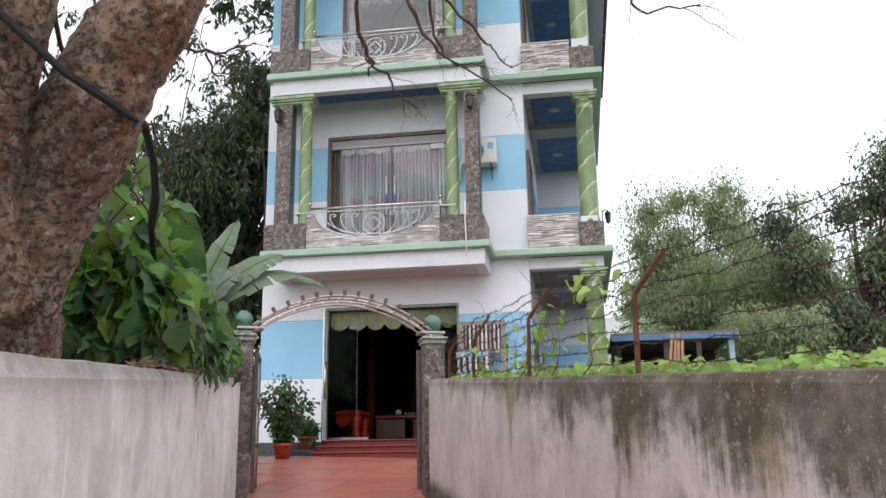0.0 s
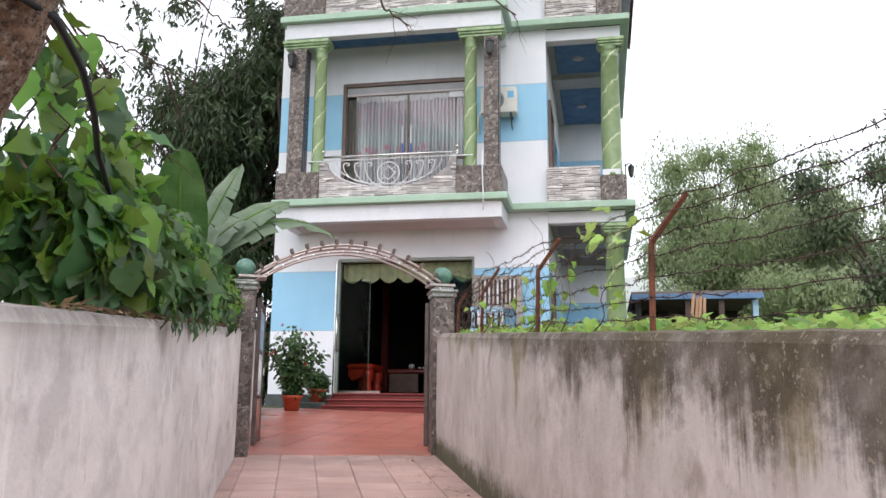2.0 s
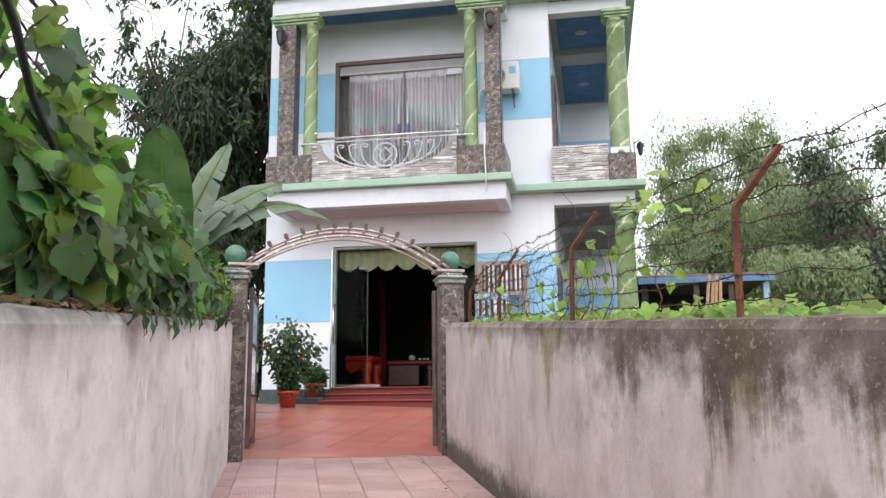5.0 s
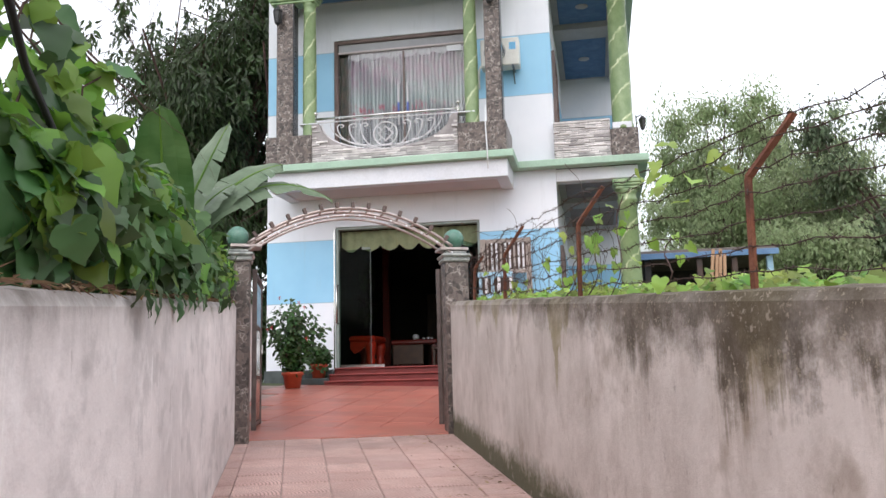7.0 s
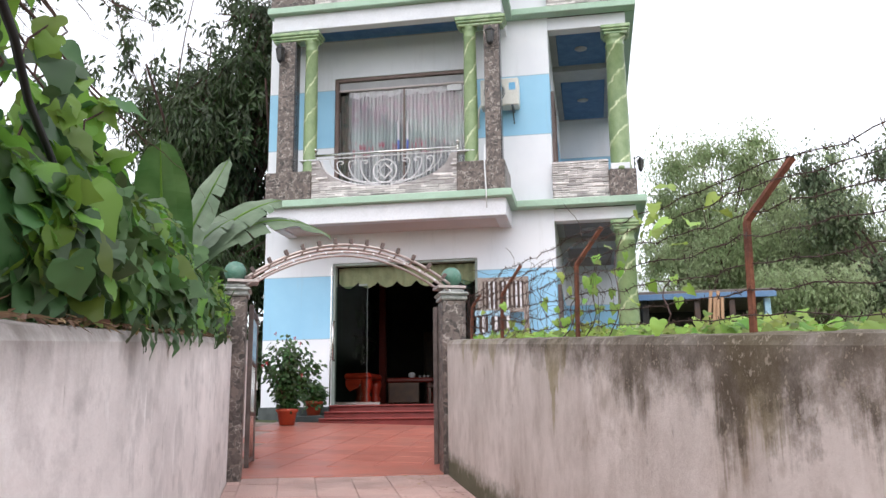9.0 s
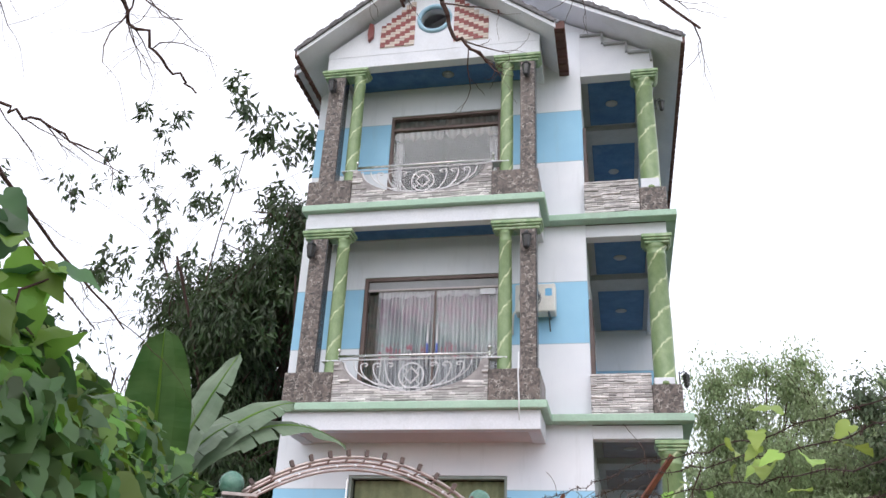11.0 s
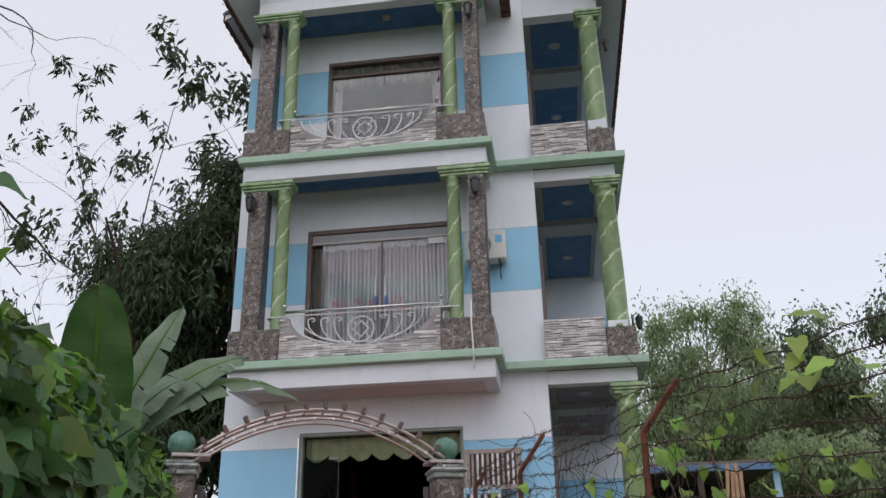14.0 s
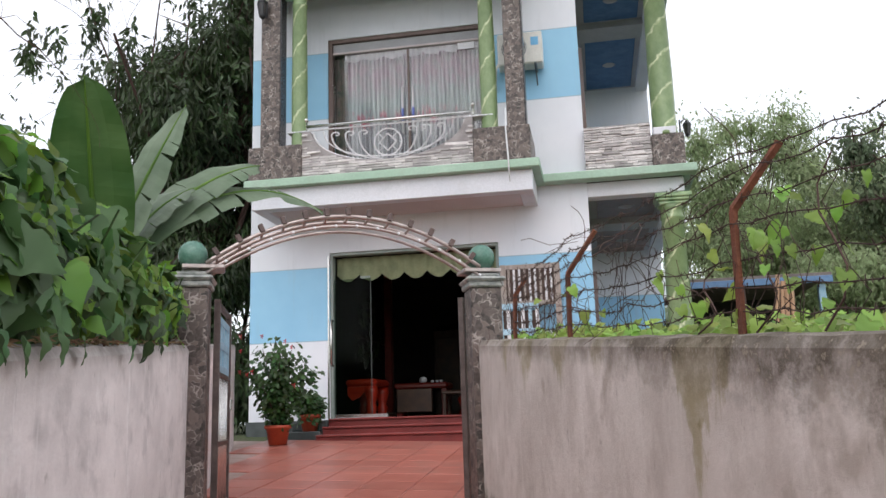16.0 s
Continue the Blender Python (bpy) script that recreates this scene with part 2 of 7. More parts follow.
    h = calc(nt, "ADD", noise_tex(nt, v, 34, 6, 0.75), calc(nt, "MULTIPLY", noise_tex(nt, v, 5, 4), 1.2))
    bump(nt, b, h, 0.25, 0.006)
    return m


def cobble_stone(name, pale=1.0):
    """Brown polished pebble-like cladding with pale veins."""
    m, nt, b = nodes_of(name, 0.5)
    v = coords(nt, (1, 1, 1), True)
    w = nt.nodes.new("ShaderNodeTexVoronoi")
    w.inputs["Scale"].default_value = 18
    w.inputs["Randomness"].default_value = 1
    dn = nt.nodes.new("ShaderNodeTexNoise")
    dn.inputs["Scale"].default_value = 9
    nt.links.new(v, dn.inputs["Vector"])
    va = nt.nodes.new("ShaderNodeVectorMath")
    va.operation = "MULTIPLY_ADD"
    va.inputs[1].default_value = (0.12, 0.12, 0.12)
    nt.links.new(dn.outputs["Color"], va.inputs[0])
    nt.links.new(v, va.inputs[2])
    nt.links.new(va.outputs[0], w.inputs["Vector"])
    e = nt.nodes.new("ShaderNodeTexVoronoi")
    e.feature = "DISTANCE_TO_EDGE"
    e.inputs["Scale"].default_value = 18
    nt.links.new(va.outputs[0], e.inputs["Vector"])
    sep = nt.nodes.new("ShaderNodeSeparateColor")
    nt.links.new(w.outputs["Color"], sep.inputs[0])
    col = mixc(nt, sep.outputs[0], (0.022, 0.016, 0.014), (0.15, 0.112, 0.098))
    col = mixc(nt, calc(nt, "MULTIPLY", noise_tex(nt, v, 35, 4), 0.2), col, (0.24, 0.20, 0.18))
    vein = ramp(nt, e.outputs["Distance"], 0.085, 0.03)
    col = mixc(nt, calc(nt, "MULTIPLY", vein, noise_tex(nt, v, 11, 3, 0.5, 0.47, 0.63)), col, tuple(c * pale for c in (0.40, 0.35, 0.32)))
    nt.links.new(col, b.inputs["Base Color"])
    bump(nt, b, e.outputs["Distance"], 0.4, 0.01)
    return m


def column_marble():
    """Green painted column with pale spiral veins; object z runs up the column."""
    m, nt, b = nodes_of("green_column_marble", 0.3)
    tc = nt.nodes.new("ShaderNodeTexCoord")
    sep = nt.nodes.new("ShaderNodeSeparateXYZ")
    nt.links.new(tc.outputs["Object"], sep.inputs[0])
    ang = calc(nt, "DIVIDE", calc(nt, "ARCTAN2", sep.outputs["Y"], sep.outputs["X"]), math.tau)
    wob = noise_tex(nt, coords(nt), 5, 4, 0.6, 0.0, 1.0)
    ph = calc(nt, "ADD", calc(nt, "ADD", calc(nt, "MULTIPLY", ang, 2.0), calc(nt, "MULTIPLY", sep.outputs["Z"], -1.75)), calc(nt, "MULTIPLY", wob, 0.5))
    fr = calc(nt, "ABSOLUTE", calc(nt, "SUBTRACT", calc(nt, "FRACT", ph), 0.5))
    vein = ramp(nt, fr, 0.075, 0.02)
    shade = calc(nt, "FRACT", calc(nt, "ADD", ph, 0.5))
    base = mixc(nt, noise_tex(nt, coords(nt, (1, 1, 0.6)), 6, 6, 0.7), (0.16, 0.235, 0.10), (0.27, 0.35, 0.17))
    base = mixc(nt, calc(nt, "MULTIPLY", shade, 0.45), base, (0.12, 0.20, 0.09))
    col = mixc(nt, calc(nt, "MULTIPLY", vein, noise_tex(nt, coords(nt), 8, 4, 0.6, 0.3, 0.6)), base, (0.62, 0.66, 0.42))
    nt.links.new(col, b.inputs["Base Color"])
    return m


def bark():
    """Rough brown bark: pale scaly flecks, dark pits and reddish patches."""
    m, nt, b = nodes_of("tree_bark", 0.95)
    v = coords(nt, (1, 1, 0.7), True)
    col = mixc(nt, noise_tex(nt, v, 4, 8, 0.7, 0.42, 0.58), (0.30, 0.165, 0.105), (0.54, 0.39, 0.285))
    col = mixc(nt, calc(nt, "MULTIPLY", noise_tex(nt, v, 2.4, 6, 0.65, 0.53, 0.66), 0.75), col, (0.36, 0.15, 0.075))
    col = mixc(nt, calc(nt, "MULTIPLY", noise_tex(nt, v, 1.9, 5, 0.6, 0.56, 0.7), 0.6), col, (0.12, 0.095, 0.06))
    pale = noise_tex(nt, v, 26, 8, 0.78, 0.52, 0.58)
    pits = noise_tex(nt, coords(nt, (1, 1, 1.4), True), 34, 8, 0.8, 0.51, 0.57)
    col = mixc(nt, calc(nt, "MULTIPLY", pale, 0.7), col, (0.70, 0.58, 0.47))
    col = mixc(nt, calc(nt, "MULTIPLY", pits, 0.85), col, (0.075, 0.042, 0.03))
    cr = nt.nodes.new("ShaderNodeTexVoronoi")
    cr.feature = "DISTANCE_TO_EDGE"
    cr.inputs["Scale"].default_value = 9
    dn = nt.nodes.new("ShaderNodeTexNoise")
    dn.inputs["Scale"].default_value, dn.inputs["Detail"].default_value = 10, 6
    nt.links.new(v, dn.inputs["Vector"])
    va = nt.nodes.new("ShaderNodeVectorMath")
    va.operation = "MULTIPLY_ADD"
    va.inputs[1].default_value = (0.22, 0.22, 0.22)
    nt.links.new(dn.outputs["Color"], va.inputs[0])
    nt.links.new(v, va.inputs[2])
    nt.links.new(va.outputs[0], cr.inputs["Vector"])
    crack = calc(nt, "MULTIPLY", ramp(nt, cr.outputs["Distance"], 0.05, 0.0), noise_tex(nt, v, 3.5, 4, 0.6, 0.45, 0.6))
    col = mixc(nt, calc(nt, "MULTIPLY", crack, 0.8), col, (0.06, 0.035, 0.025))
    nt.links.new(col, b.inputs["Base Color"])
    h = calc(nt, "SUBTRACT", calc(nt, "ADD", calc(nt, "MULTIPLY", pale, 0.5), noise_tex(nt, v, 12, 8, 0.75, 0.3, 0.7)), calc(nt, "ADD", pits, crack))
    bump(nt, b, h, 1.0, 0.02)
    return m


def curtain_cloth():
    """Sheer pleated curtain, pale teal with rose bands; object z is height."""
    m, nt, b = nodes_of("flowered_curtain", 0.9)
    v = coords(nt)
    sep = nt.nodes.new("ShaderNodeSeparateXYZ")
    nt.links.new(v, sep.inputs[0])
    z = sep.outputs["Z"]
    # Upright stripes paint light crests and shaded hollows of the folds.
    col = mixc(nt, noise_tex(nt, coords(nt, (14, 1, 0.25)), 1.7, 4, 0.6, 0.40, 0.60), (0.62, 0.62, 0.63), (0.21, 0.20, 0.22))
    teal = calc(nt, "MULTIPLY", ramp(nt, z, 1.15, 1.4), ramp(nt, z, 1.95, 1.7))
    col = mixc(nt, calc(nt, "MULTIPLY", teal, 0.35), col, (0.42, 0.60, 0.57))
    vor = nt.nodes.new("ShaderNodeTexVoronoi")
    vor.inputs["Scale"].default_value = 5.5
    nt.links.new(v, vor.inputs["Vector"])
    spot = ramp(nt, vor.outputs["Distance"], 0.5, 0.32)
    zone = calc(nt, "MULTIPLY", ramp(nt, z, 1.38, 1.28), ramp(nt, z, 1.0, 1.1))
    low = calc(nt, "MULTIPLY", ramp(nt, z, 0.42, 0.32), ramp(nt, z, 0.1, 0.2))
    roses = calc(nt, "MULTIPLY", calc(nt, "MULTIPLY", spot, calc(nt, "ADD", zone, low)), noise_tex(nt, v, 2.2, 3, 0.5, 0.42, 0.58))
    col = mixc(nt, calc(nt, "MULTIPLY", roses, 0.9), col, (0.55, 0.10, 0.16))
    upper = calc(nt, "MULTIPLY", ramp(nt, z, 1.45, 1.85), noise_tex(nt, coords(nt, (5, 1, 4)), 1.5, 4, 0.6, 0.35, 0.55))
    col = mixc(nt, calc(nt, "MULTIPLY", upper, 0.7), col, (0.42, 0.24, 0.33))
    nt.links.new(col, b.inputs["Base Color"])
    return m


def glass(name, tint=(0.9, 0.95, 0.95), rough=0.0, ior=1.5):
    """A thin pane: mostly clear, with real reflections."""
    m, nt, b = nodes_of(name, rough)
    tr = nt.nodes.new("ShaderNodeBsdfTransparent")
    tr.inputs[0].default_value = (*tint, 1)
    gl = nt.nodes.new("ShaderNodeBsdfGlossy")
    gl.inputs["Roughness"].default_value = 0.02
    fr = nt.nodes.new("ShaderNodeFresnel")
    fr.inputs["IOR"].default_value = ior
    mx = nt.nodes.new("ShaderNodeMixShader")
    nt.links.new(fr.outputs[0], mx.inputs[0])
    nt.links.new(tr.outputs[0], mx.inputs[1])
    nt.links.new(gl.outputs[0], mx.inputs[2])
    nt.links.new(mx.outputs[0], nt.nodes["Material Output"].inputs["Surface"])
    return m


def paving(name, c1, c2, shells):
    m, nt, b = nodes_of(name, 0.75 if shells else 0.38)
    v = coords(nt)
    vw = coords(nt, (1, 1, 1), True)
    col = mixc(nt, noise_tex(nt, vw, 2.5, 5), c1, c2)
    col = mixc(nt, calc(nt, "MULTIPLY", noise_tex(nt, vw, 0.9, 6, 0.7, 0.5, 0.7), 0.5), col, (0.20, 0.15, 0.13))
    oi = nt.nodes.new("ShaderNodeObjectInfo")
    hsv = nt.nodes.new("ShaderNodeHueSaturation")
    nt.links.new(calc(nt, "ADD", calc(nt, "MULTIPLY", oi.outputs["Random"], 0.25), 0.87), hsv.inputs["Value"])
    nt.links.new(col, hsv.inputs["Color"])
    col = hsv.outputs[0]
    if shells:
        wv = nt.nodes.new("ShaderNodeTexWave")
        wv.wave_type, wv.rings_direction = "RINGS", "Z"
        wv.inputs["Scale"].default_value = 11
        mp = nt.nodes.new("ShaderNodeMapping")
        mp.inputs["Location"].default_value = (0.18, 0.18, 0)
        nt.links.new(v, mp.inputs["Vector"])
        nt.links.new(mp.outputs[0], wv.inputs["Vector"])
        col = mixc(nt, calc(nt, "MULTIPLY", ramp(nt, wv.outputs["Fac"], 0.55, 0.9), 0.75), col, tuple(x * 0.42 for x in c1))
        bump(nt, b, wv.outputs["Fac"], 0.5, 0.006)
    else:
        bump(nt, b, noise_tex(nt, vw, 30, 4), 0.15, 0.004)
    nt.links.new(col, b.inputs["Base Color"])
    return m


def plain_soil():
    m, nt, b = nodes_of("grassy_soil", 0.95)
    v = coords(nt, (1, 1, 1), True)
    col = mixc(nt, noise_tex(nt, v, 0.6, 6, 0.65), (0.10, 0.085, 0.055), (0.055, 0.085, 0.03))
    col = mixc(nt, noise_tex(nt, v, 6, 5), col, (0.07, 0.10, 0.035))
    nt.links.new(col, b.inputs["Base Color"])
    bump(nt, b, noise_tex(nt, v, 12, 6, 0.7), 0.6, 0.03)
    return m


M_PAINT = facade_paint()
M_WHITE = surf("white_plaster", (0.78, 0.78, 0.83), (0.70, 0.71, 0.77), 1.5, 50, 0.75, bmp=0.06, stain=(0.55, 0.55, 0.56))
M_PINKISH = surf("soffit_plaster", (0.66, 0.58, 0.58), (0.60, 0.53, 0.53), 1.5, 50, 0.8, bmp=0.06)
M_LEDGE = surf("pale_green_ledge_paint", (0.36, 0.52, 0.40), (0.42, 0.58, 0.46), 2, 30, 0.6, bmp=0.08, stain=(0.30, 0.36, 0.30))
M_COL = column_marble()
M_CAP = surf("green_marbled_capital", (0.16, 0.27, 0.13), (0.34, 0.46, 0.24), 7, 40, 0.35, bmp=0.05, stain=(0.60, 0.66, 0.48))
M_BROWN = cobble_stone("brown_pebble_cladding")
M_DARKPEBBLE = cobble_stone("dark_pebble_cladding", 0.85)
M_STONE = surf("grey_split_stone", (0.68, 0.64, 0.63), (0.44, 0.405, 0.405), 5, 45, 0.85, bmp=0.4, per_object=0.65)
M_MORTAR = surf("grey_mortar", (0.38, 0.35, 0.345), (0.26, 0.235, 0.235), 9, 50, 0.95)
M_BLUECEIL = surf("blue_painted_ceiling", (0.035, 0.11, 0.25), (0.06, 0.16, 0.33), 4, 30, 0.6, bmp=0.05, stain=(0.10, 0.20, 0.36))
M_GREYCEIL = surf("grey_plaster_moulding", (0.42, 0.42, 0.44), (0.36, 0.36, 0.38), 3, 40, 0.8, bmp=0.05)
M_STEEL = surf("stainless_steel", (0.72, 0.70, 0.68), (0.62, 0.60, 0.58), 6, 60, 0.25, 1.0, bmp=0.02)
M_RAILWHITE = surf("white_painted_iron", (0.74, 0.72, 0.74), (0.62, 0.60, 0.62), 8, 50, 0.4, 0.2, bmp=0.02)
M_FRAME = surf("brown_window_frame", (0.13, 0.085, 0.075), (0.19, 0.13, 0.115), 4, 40, 0.5, bmp=0.05)
M_GREYFRAME = surf("grey_green_door_frame", (0.30, 0.34, 0.31), (0.22, 0.26, 0.24), 4, 40, 0.5, bmp=0.05)
M_GLASS = glass("window_glass", (0.97, 0.98, 0.98))
M_GLASSDOOR = glass("door_glass", (0.66, 0.76, 0.70), ior=1.12)
M_CURTAIN = curtain_cloth()
M_VALANCE = surf("scalloped_green_cloth", (0.26, 0.28, 0.16), (0.19, 0.21, 0.12), 6, 30, 0.9, bmp=0.2)
M_DARKVAL = surf("dark_flowered_cloth", (0.10, 0.12, 0.11), (0.22, 0.16, 0.15), 9, 40, 0.9, bmp=0.2)
M_LACE = surf("white_lace", (0.50, 0.47, 0.50), (0.34, 0.31, 0.34), 10, 50, 0.9, bmp=0.2)
M_IRON = surf("black_iron", (0.02, 0.02, 0.024), (0.04, 0.04, 0.045), 8, 50, 0.45, 0.3, bmp=0.1)
M_LAMPGLASS = surf("smoked_lantern_glass", (0.03, 0.03, 0.03), (0.06, 0.055, 0.05), 8, 50, 0.15, bmp=0.02)
M_ACWHITE = surf("cream_metal_casing", (0.75, 0.74, 0.70), (0.68, 0.67, 0.63), 4, 40, 0.5, bmp=0.03)
M_ACDARK = surf("dark_grille", (0.05, 0.07, 0.09), (0.09, 0.11, 0.13), 6, 40, 0.5)
M_LABELBLUE = surf("blue_sticker", (0.15, 0.45, 0.75), (0.18, 0.5, 0.8), 6, 40, 0.5, bmp=0)
M_ROOFTOP = surf("grey_roof_tile", (0.20, 0.21, 0.24), (0.30, 0.31, 0.34), 3, 30, 0.8, stain=(0.12, 0.12, 0.11))
M_ROOFEDGE = surf("dark_red_roof_edge", (0.10, 0.045, 0.04), (0.15, 0.07, 0.06), 5, 40, 0.8)
M_REDTILE = surf("dark_red_wall_tile", (0.24, 0.055, 0.05), (0.30, 0.075, 0.07), 6, 50, 0.5, per_object=0.25)
M_CREAMTILE = surf("cream_wall_tile", (0.66, 0.56, 0.50), (0.58, 0.48, 0.43), 6, 50, 0.5, per_object=0.2)
M_REDWOOD = surf("red_lacquered_wood", (0.46, 0.030, 0.012), (0.30, 0.018, 0.008), 5, 30, 0.3, bmp=0.1, stretch=(1, 1, 4))
# Copy of the red lacquer toned down for pieces in the dim room.
M_DARKRED = surf("dimmed_red_lacquer", (0.13, 0.010, 0.006), (0.08, 0.007, 0.005), 5, 30, 0.3, bmp=0.1, stretch=(1, 1, 4))
M_DARKWOOD = surf("dark_wood", (0.05, 0.022, 0.015), (0.08, 0.035, 0.02), 5, 30, 0.4, bmp=0.1)
# Near-black tone: the dimness of unlit interiors is put into the colour.
M_ROOM = surf("indoor_shade", (0.045, 0.042, 0.040), (0.03, 0.03, 0.032), 2, 30, 0.9)
M_FLOORTILE = surf("dark_floor_tile", (0.10, 0.09, 0.08), (0.16, 0.14, 0.12), 3, 30, 0.15)
M_STEP = surf("red_step_stone", (0.22, 0.035, 0.032), (0.15, 0.025, 0.022), 4, 40, 0.4, bmp=0.1)
# A slightly paler red than the risers, to set off each step edge.
M_TREAD = surf("paler_step_tread", (0.26, 0.050, 0.044), (0.19, 0.036, 0.032), 4, 40, 0.4, bmp=0.1)
M_DARKSTONE = surf("dark_green_stone", (0.045, 0.055, 0.055), (0.08, 0.095, 0.095), 5, 40, 0.4)
M_TERR = paving("red_terrace_tile", (0.42, 0.135, 0.10), (0.49, 0.175, 0.135), False)
M_LANE = paving("pink_lane_tile", (0.56, 0.36, 0.32), (0.66, 0.46, 0.42), True)
M_GROUT = surf("pale_grout", (0.46, 0.36, 0.33), (0.34, 0.25, 0.22), 4, 40, 0.95)
M_SOIL = plain_soil()
M_WALL_L = lane_wall_plaster("pale_cement_render", (0.86, 0.80, 0.785), (0.58, 0.535, 0.525), (0.12, 0.10, 0.085), 0.20)
M_WALL_R = stained_plaster("stained_cement_render")
M_CAPSTONE = surf("pale_mottled_cap", (0.44, 0.44, 0.42), (0.14, 0.16, 0.15), 12, 40, 0.5, stain=(0.05, 0.05, 0.05))
M_GLOBE = surf("green_glazed_ball", (0.06, 0.16, 0.12), (0.12, 0.25, 0.19), 9, 50, 0.25, stain=(0.20, 0.32, 0.26))
M_ARCH = surf("tarnished_steel_tube", (0.55, 0.48, 0.46), (0.40, 0.33, 0.31), 7, 40, 0.35, 0.7, stain=(0.22, 0.12, 0.08))
M_GATE = surf("dark_gate_steel", (0.10, 0.075, 0.07), (0.17, 0.13, 0.12), 8, 40, 0.45, 0.5, bmp=0.05)
M_ARCHLAMP = surf("dark_lamp_block", (0.09, 0.06, 0.055), (0.14, 0.09, 0.08), 8, 40, 0.6)
M_RAKE = surf("dark_rake_tile", (0.085, 0.078, 0.082), (0.22, 0.21, 0.22), 14, 50, 0.9, stain=(0.30, 0.29, 0.30))
M_BLACKSTONE = surf("polished_black_stone", (0.022, 0.020, 0.022), (0.045, 0.042, 0.045), 8, 50, 0.25)
M_BLUEFILM = surf("blue_protective_film", (0.10, 0.14, 0.46), (0.14, 0.19, 0.55), 8, 50, 0.35, bmp=0)
M_PALEBLUE = surf("pale_blue_metal", (0.28, 0.48, 0.62), (0.40, 0.58, 0.70), 6, 40, 0.5)
M_WEATHERED = surf("weathered_grey_wood", (0.30, 0.25, 0.22), (0.42, 0.36, 0.33), 4, 40, 0.9, stretch=(6, 6, 1))
M_RUST = surf("rusty_iron", (0.22, 0.075, 0.04), (0.12, 0.045, 0.03), 9, 60, 0.9, 0.2, bmp=0.4, stain=(0.32, 0.13, 0.07))
M_WIRE = surf("rusted_wire", (0.055, 0.035, 0.03), (0.09, 0.055, 0.045), 20, 60, 0.9, 0.3, bmp=0)
M_POT = surf("terracotta_plastic_pot", (0.45, 0.075, 0.03), (0.36, 0.055, 0.025), 5, 40, 0.5)
M_CABLE = surf("black_rubber", (0.008, 0.008, 0.009), (0.014, 0.014, 0.015), 8, 40, 0.85, bmp=0.05)
M_BARK = bark()
M_TWIG = surf("twig_bark", (0.065, 0.035, 0.03), (0.10, 0.055, 0.045), 12, 50, 0.9)
M_VINE = foliage("vine_leaf", (0.040, 0.092, 0.032), (0.080, 0.158, 0.046), 1.6, 0.5, 0.28)
# Paler green for young leaves and for the top-lit crest of the vine.
M_VINE_Y = foliage("young_lit_vine_leaf", (0.20, 0.34, 0.05), (0.12, 0.24, 0.035), 1.6, 0.46, 0.45)
M_CREEPER = foliage("creeper_leaf", (0.36, 0.47, 0.10), (0.20, 0.33, 0.055), 1.6, 0.45, 0.4)
M_BANANA = foliage("banana_leaf", (0.045, 0.115, 0.028), (0.085, 0.165, 0.05), 2.5, 0.4, 0.25, 0.0)
M_BANANAGREY = foliage("banana_leaf_underside", (0.115, 0.175, 0.10), (0.20, 0.265, 0.175), 2.5, 0.5, 0.2, 0.12)
M_DRYLEAF = foliage("dry_leaf", (0.30, 0.20, 0.12), (0.22, 0.14, 0.08), 2, 0.8, 0.2)
M_DARKLEAF = foliage("dark_tree_leaf", (0.022, 0.042, 0.013), (0.045, 0.075, 0.02), 0.5, 0.5, 0.15)
# Green paled and greyed, so distance haze sits in the leaf colour.
M_MIDLEAF = foliage("feathery_tree_leaf", (0.27, 0.35, 0.165), (0.40, 0.47, 0.27), 0.25, 0.6, 0.5, 0.6)
M_FARLEAF = foliage("far_tree_leaf", (0.10, 0.135, 0.075), (0.20, 0.25, 0.13), 0.35, 0.6, 0.35)
M_POTLEAF = foliage("pot_plant_leaf", (0.026, 0.065, 0.018), (0.055, 0.115, 0.028), 3, 0.4, 0.2)
M_FLOWER = surf("red_petal", (0.60, 0.03, 0.04), (0.5, 0.02, 0.05), 20, 50, 0.6)
# Haze over the far hill is mixed into this pale grey-green.
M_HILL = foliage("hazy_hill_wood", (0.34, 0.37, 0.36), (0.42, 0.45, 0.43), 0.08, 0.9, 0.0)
M_SHEDBLUE = surf("blue_painted_boarding", (0.10, 0.20, 0.38), (0.15, 0.27, 0.45), 3, 30, 0.6)
M_SHEDROOF = surf("brown_sheet_roof", (0.16, 0.13, 0.12), (0.24, 0.20, 0.18), 3, 30, 0.8)
M_TIMBER = surf("pale_timber", (0.45, 0.28, 0.17), (0.36, 0.22, 0.13), 4, 30, 0.8)
M_PAPER = surf("white_notice_paper", (0.8, 0.8, 0.82), (0.75, 0.75, 0.78), 4, 30, 0.7, bmp=0)

# ---------- mesh building ----------


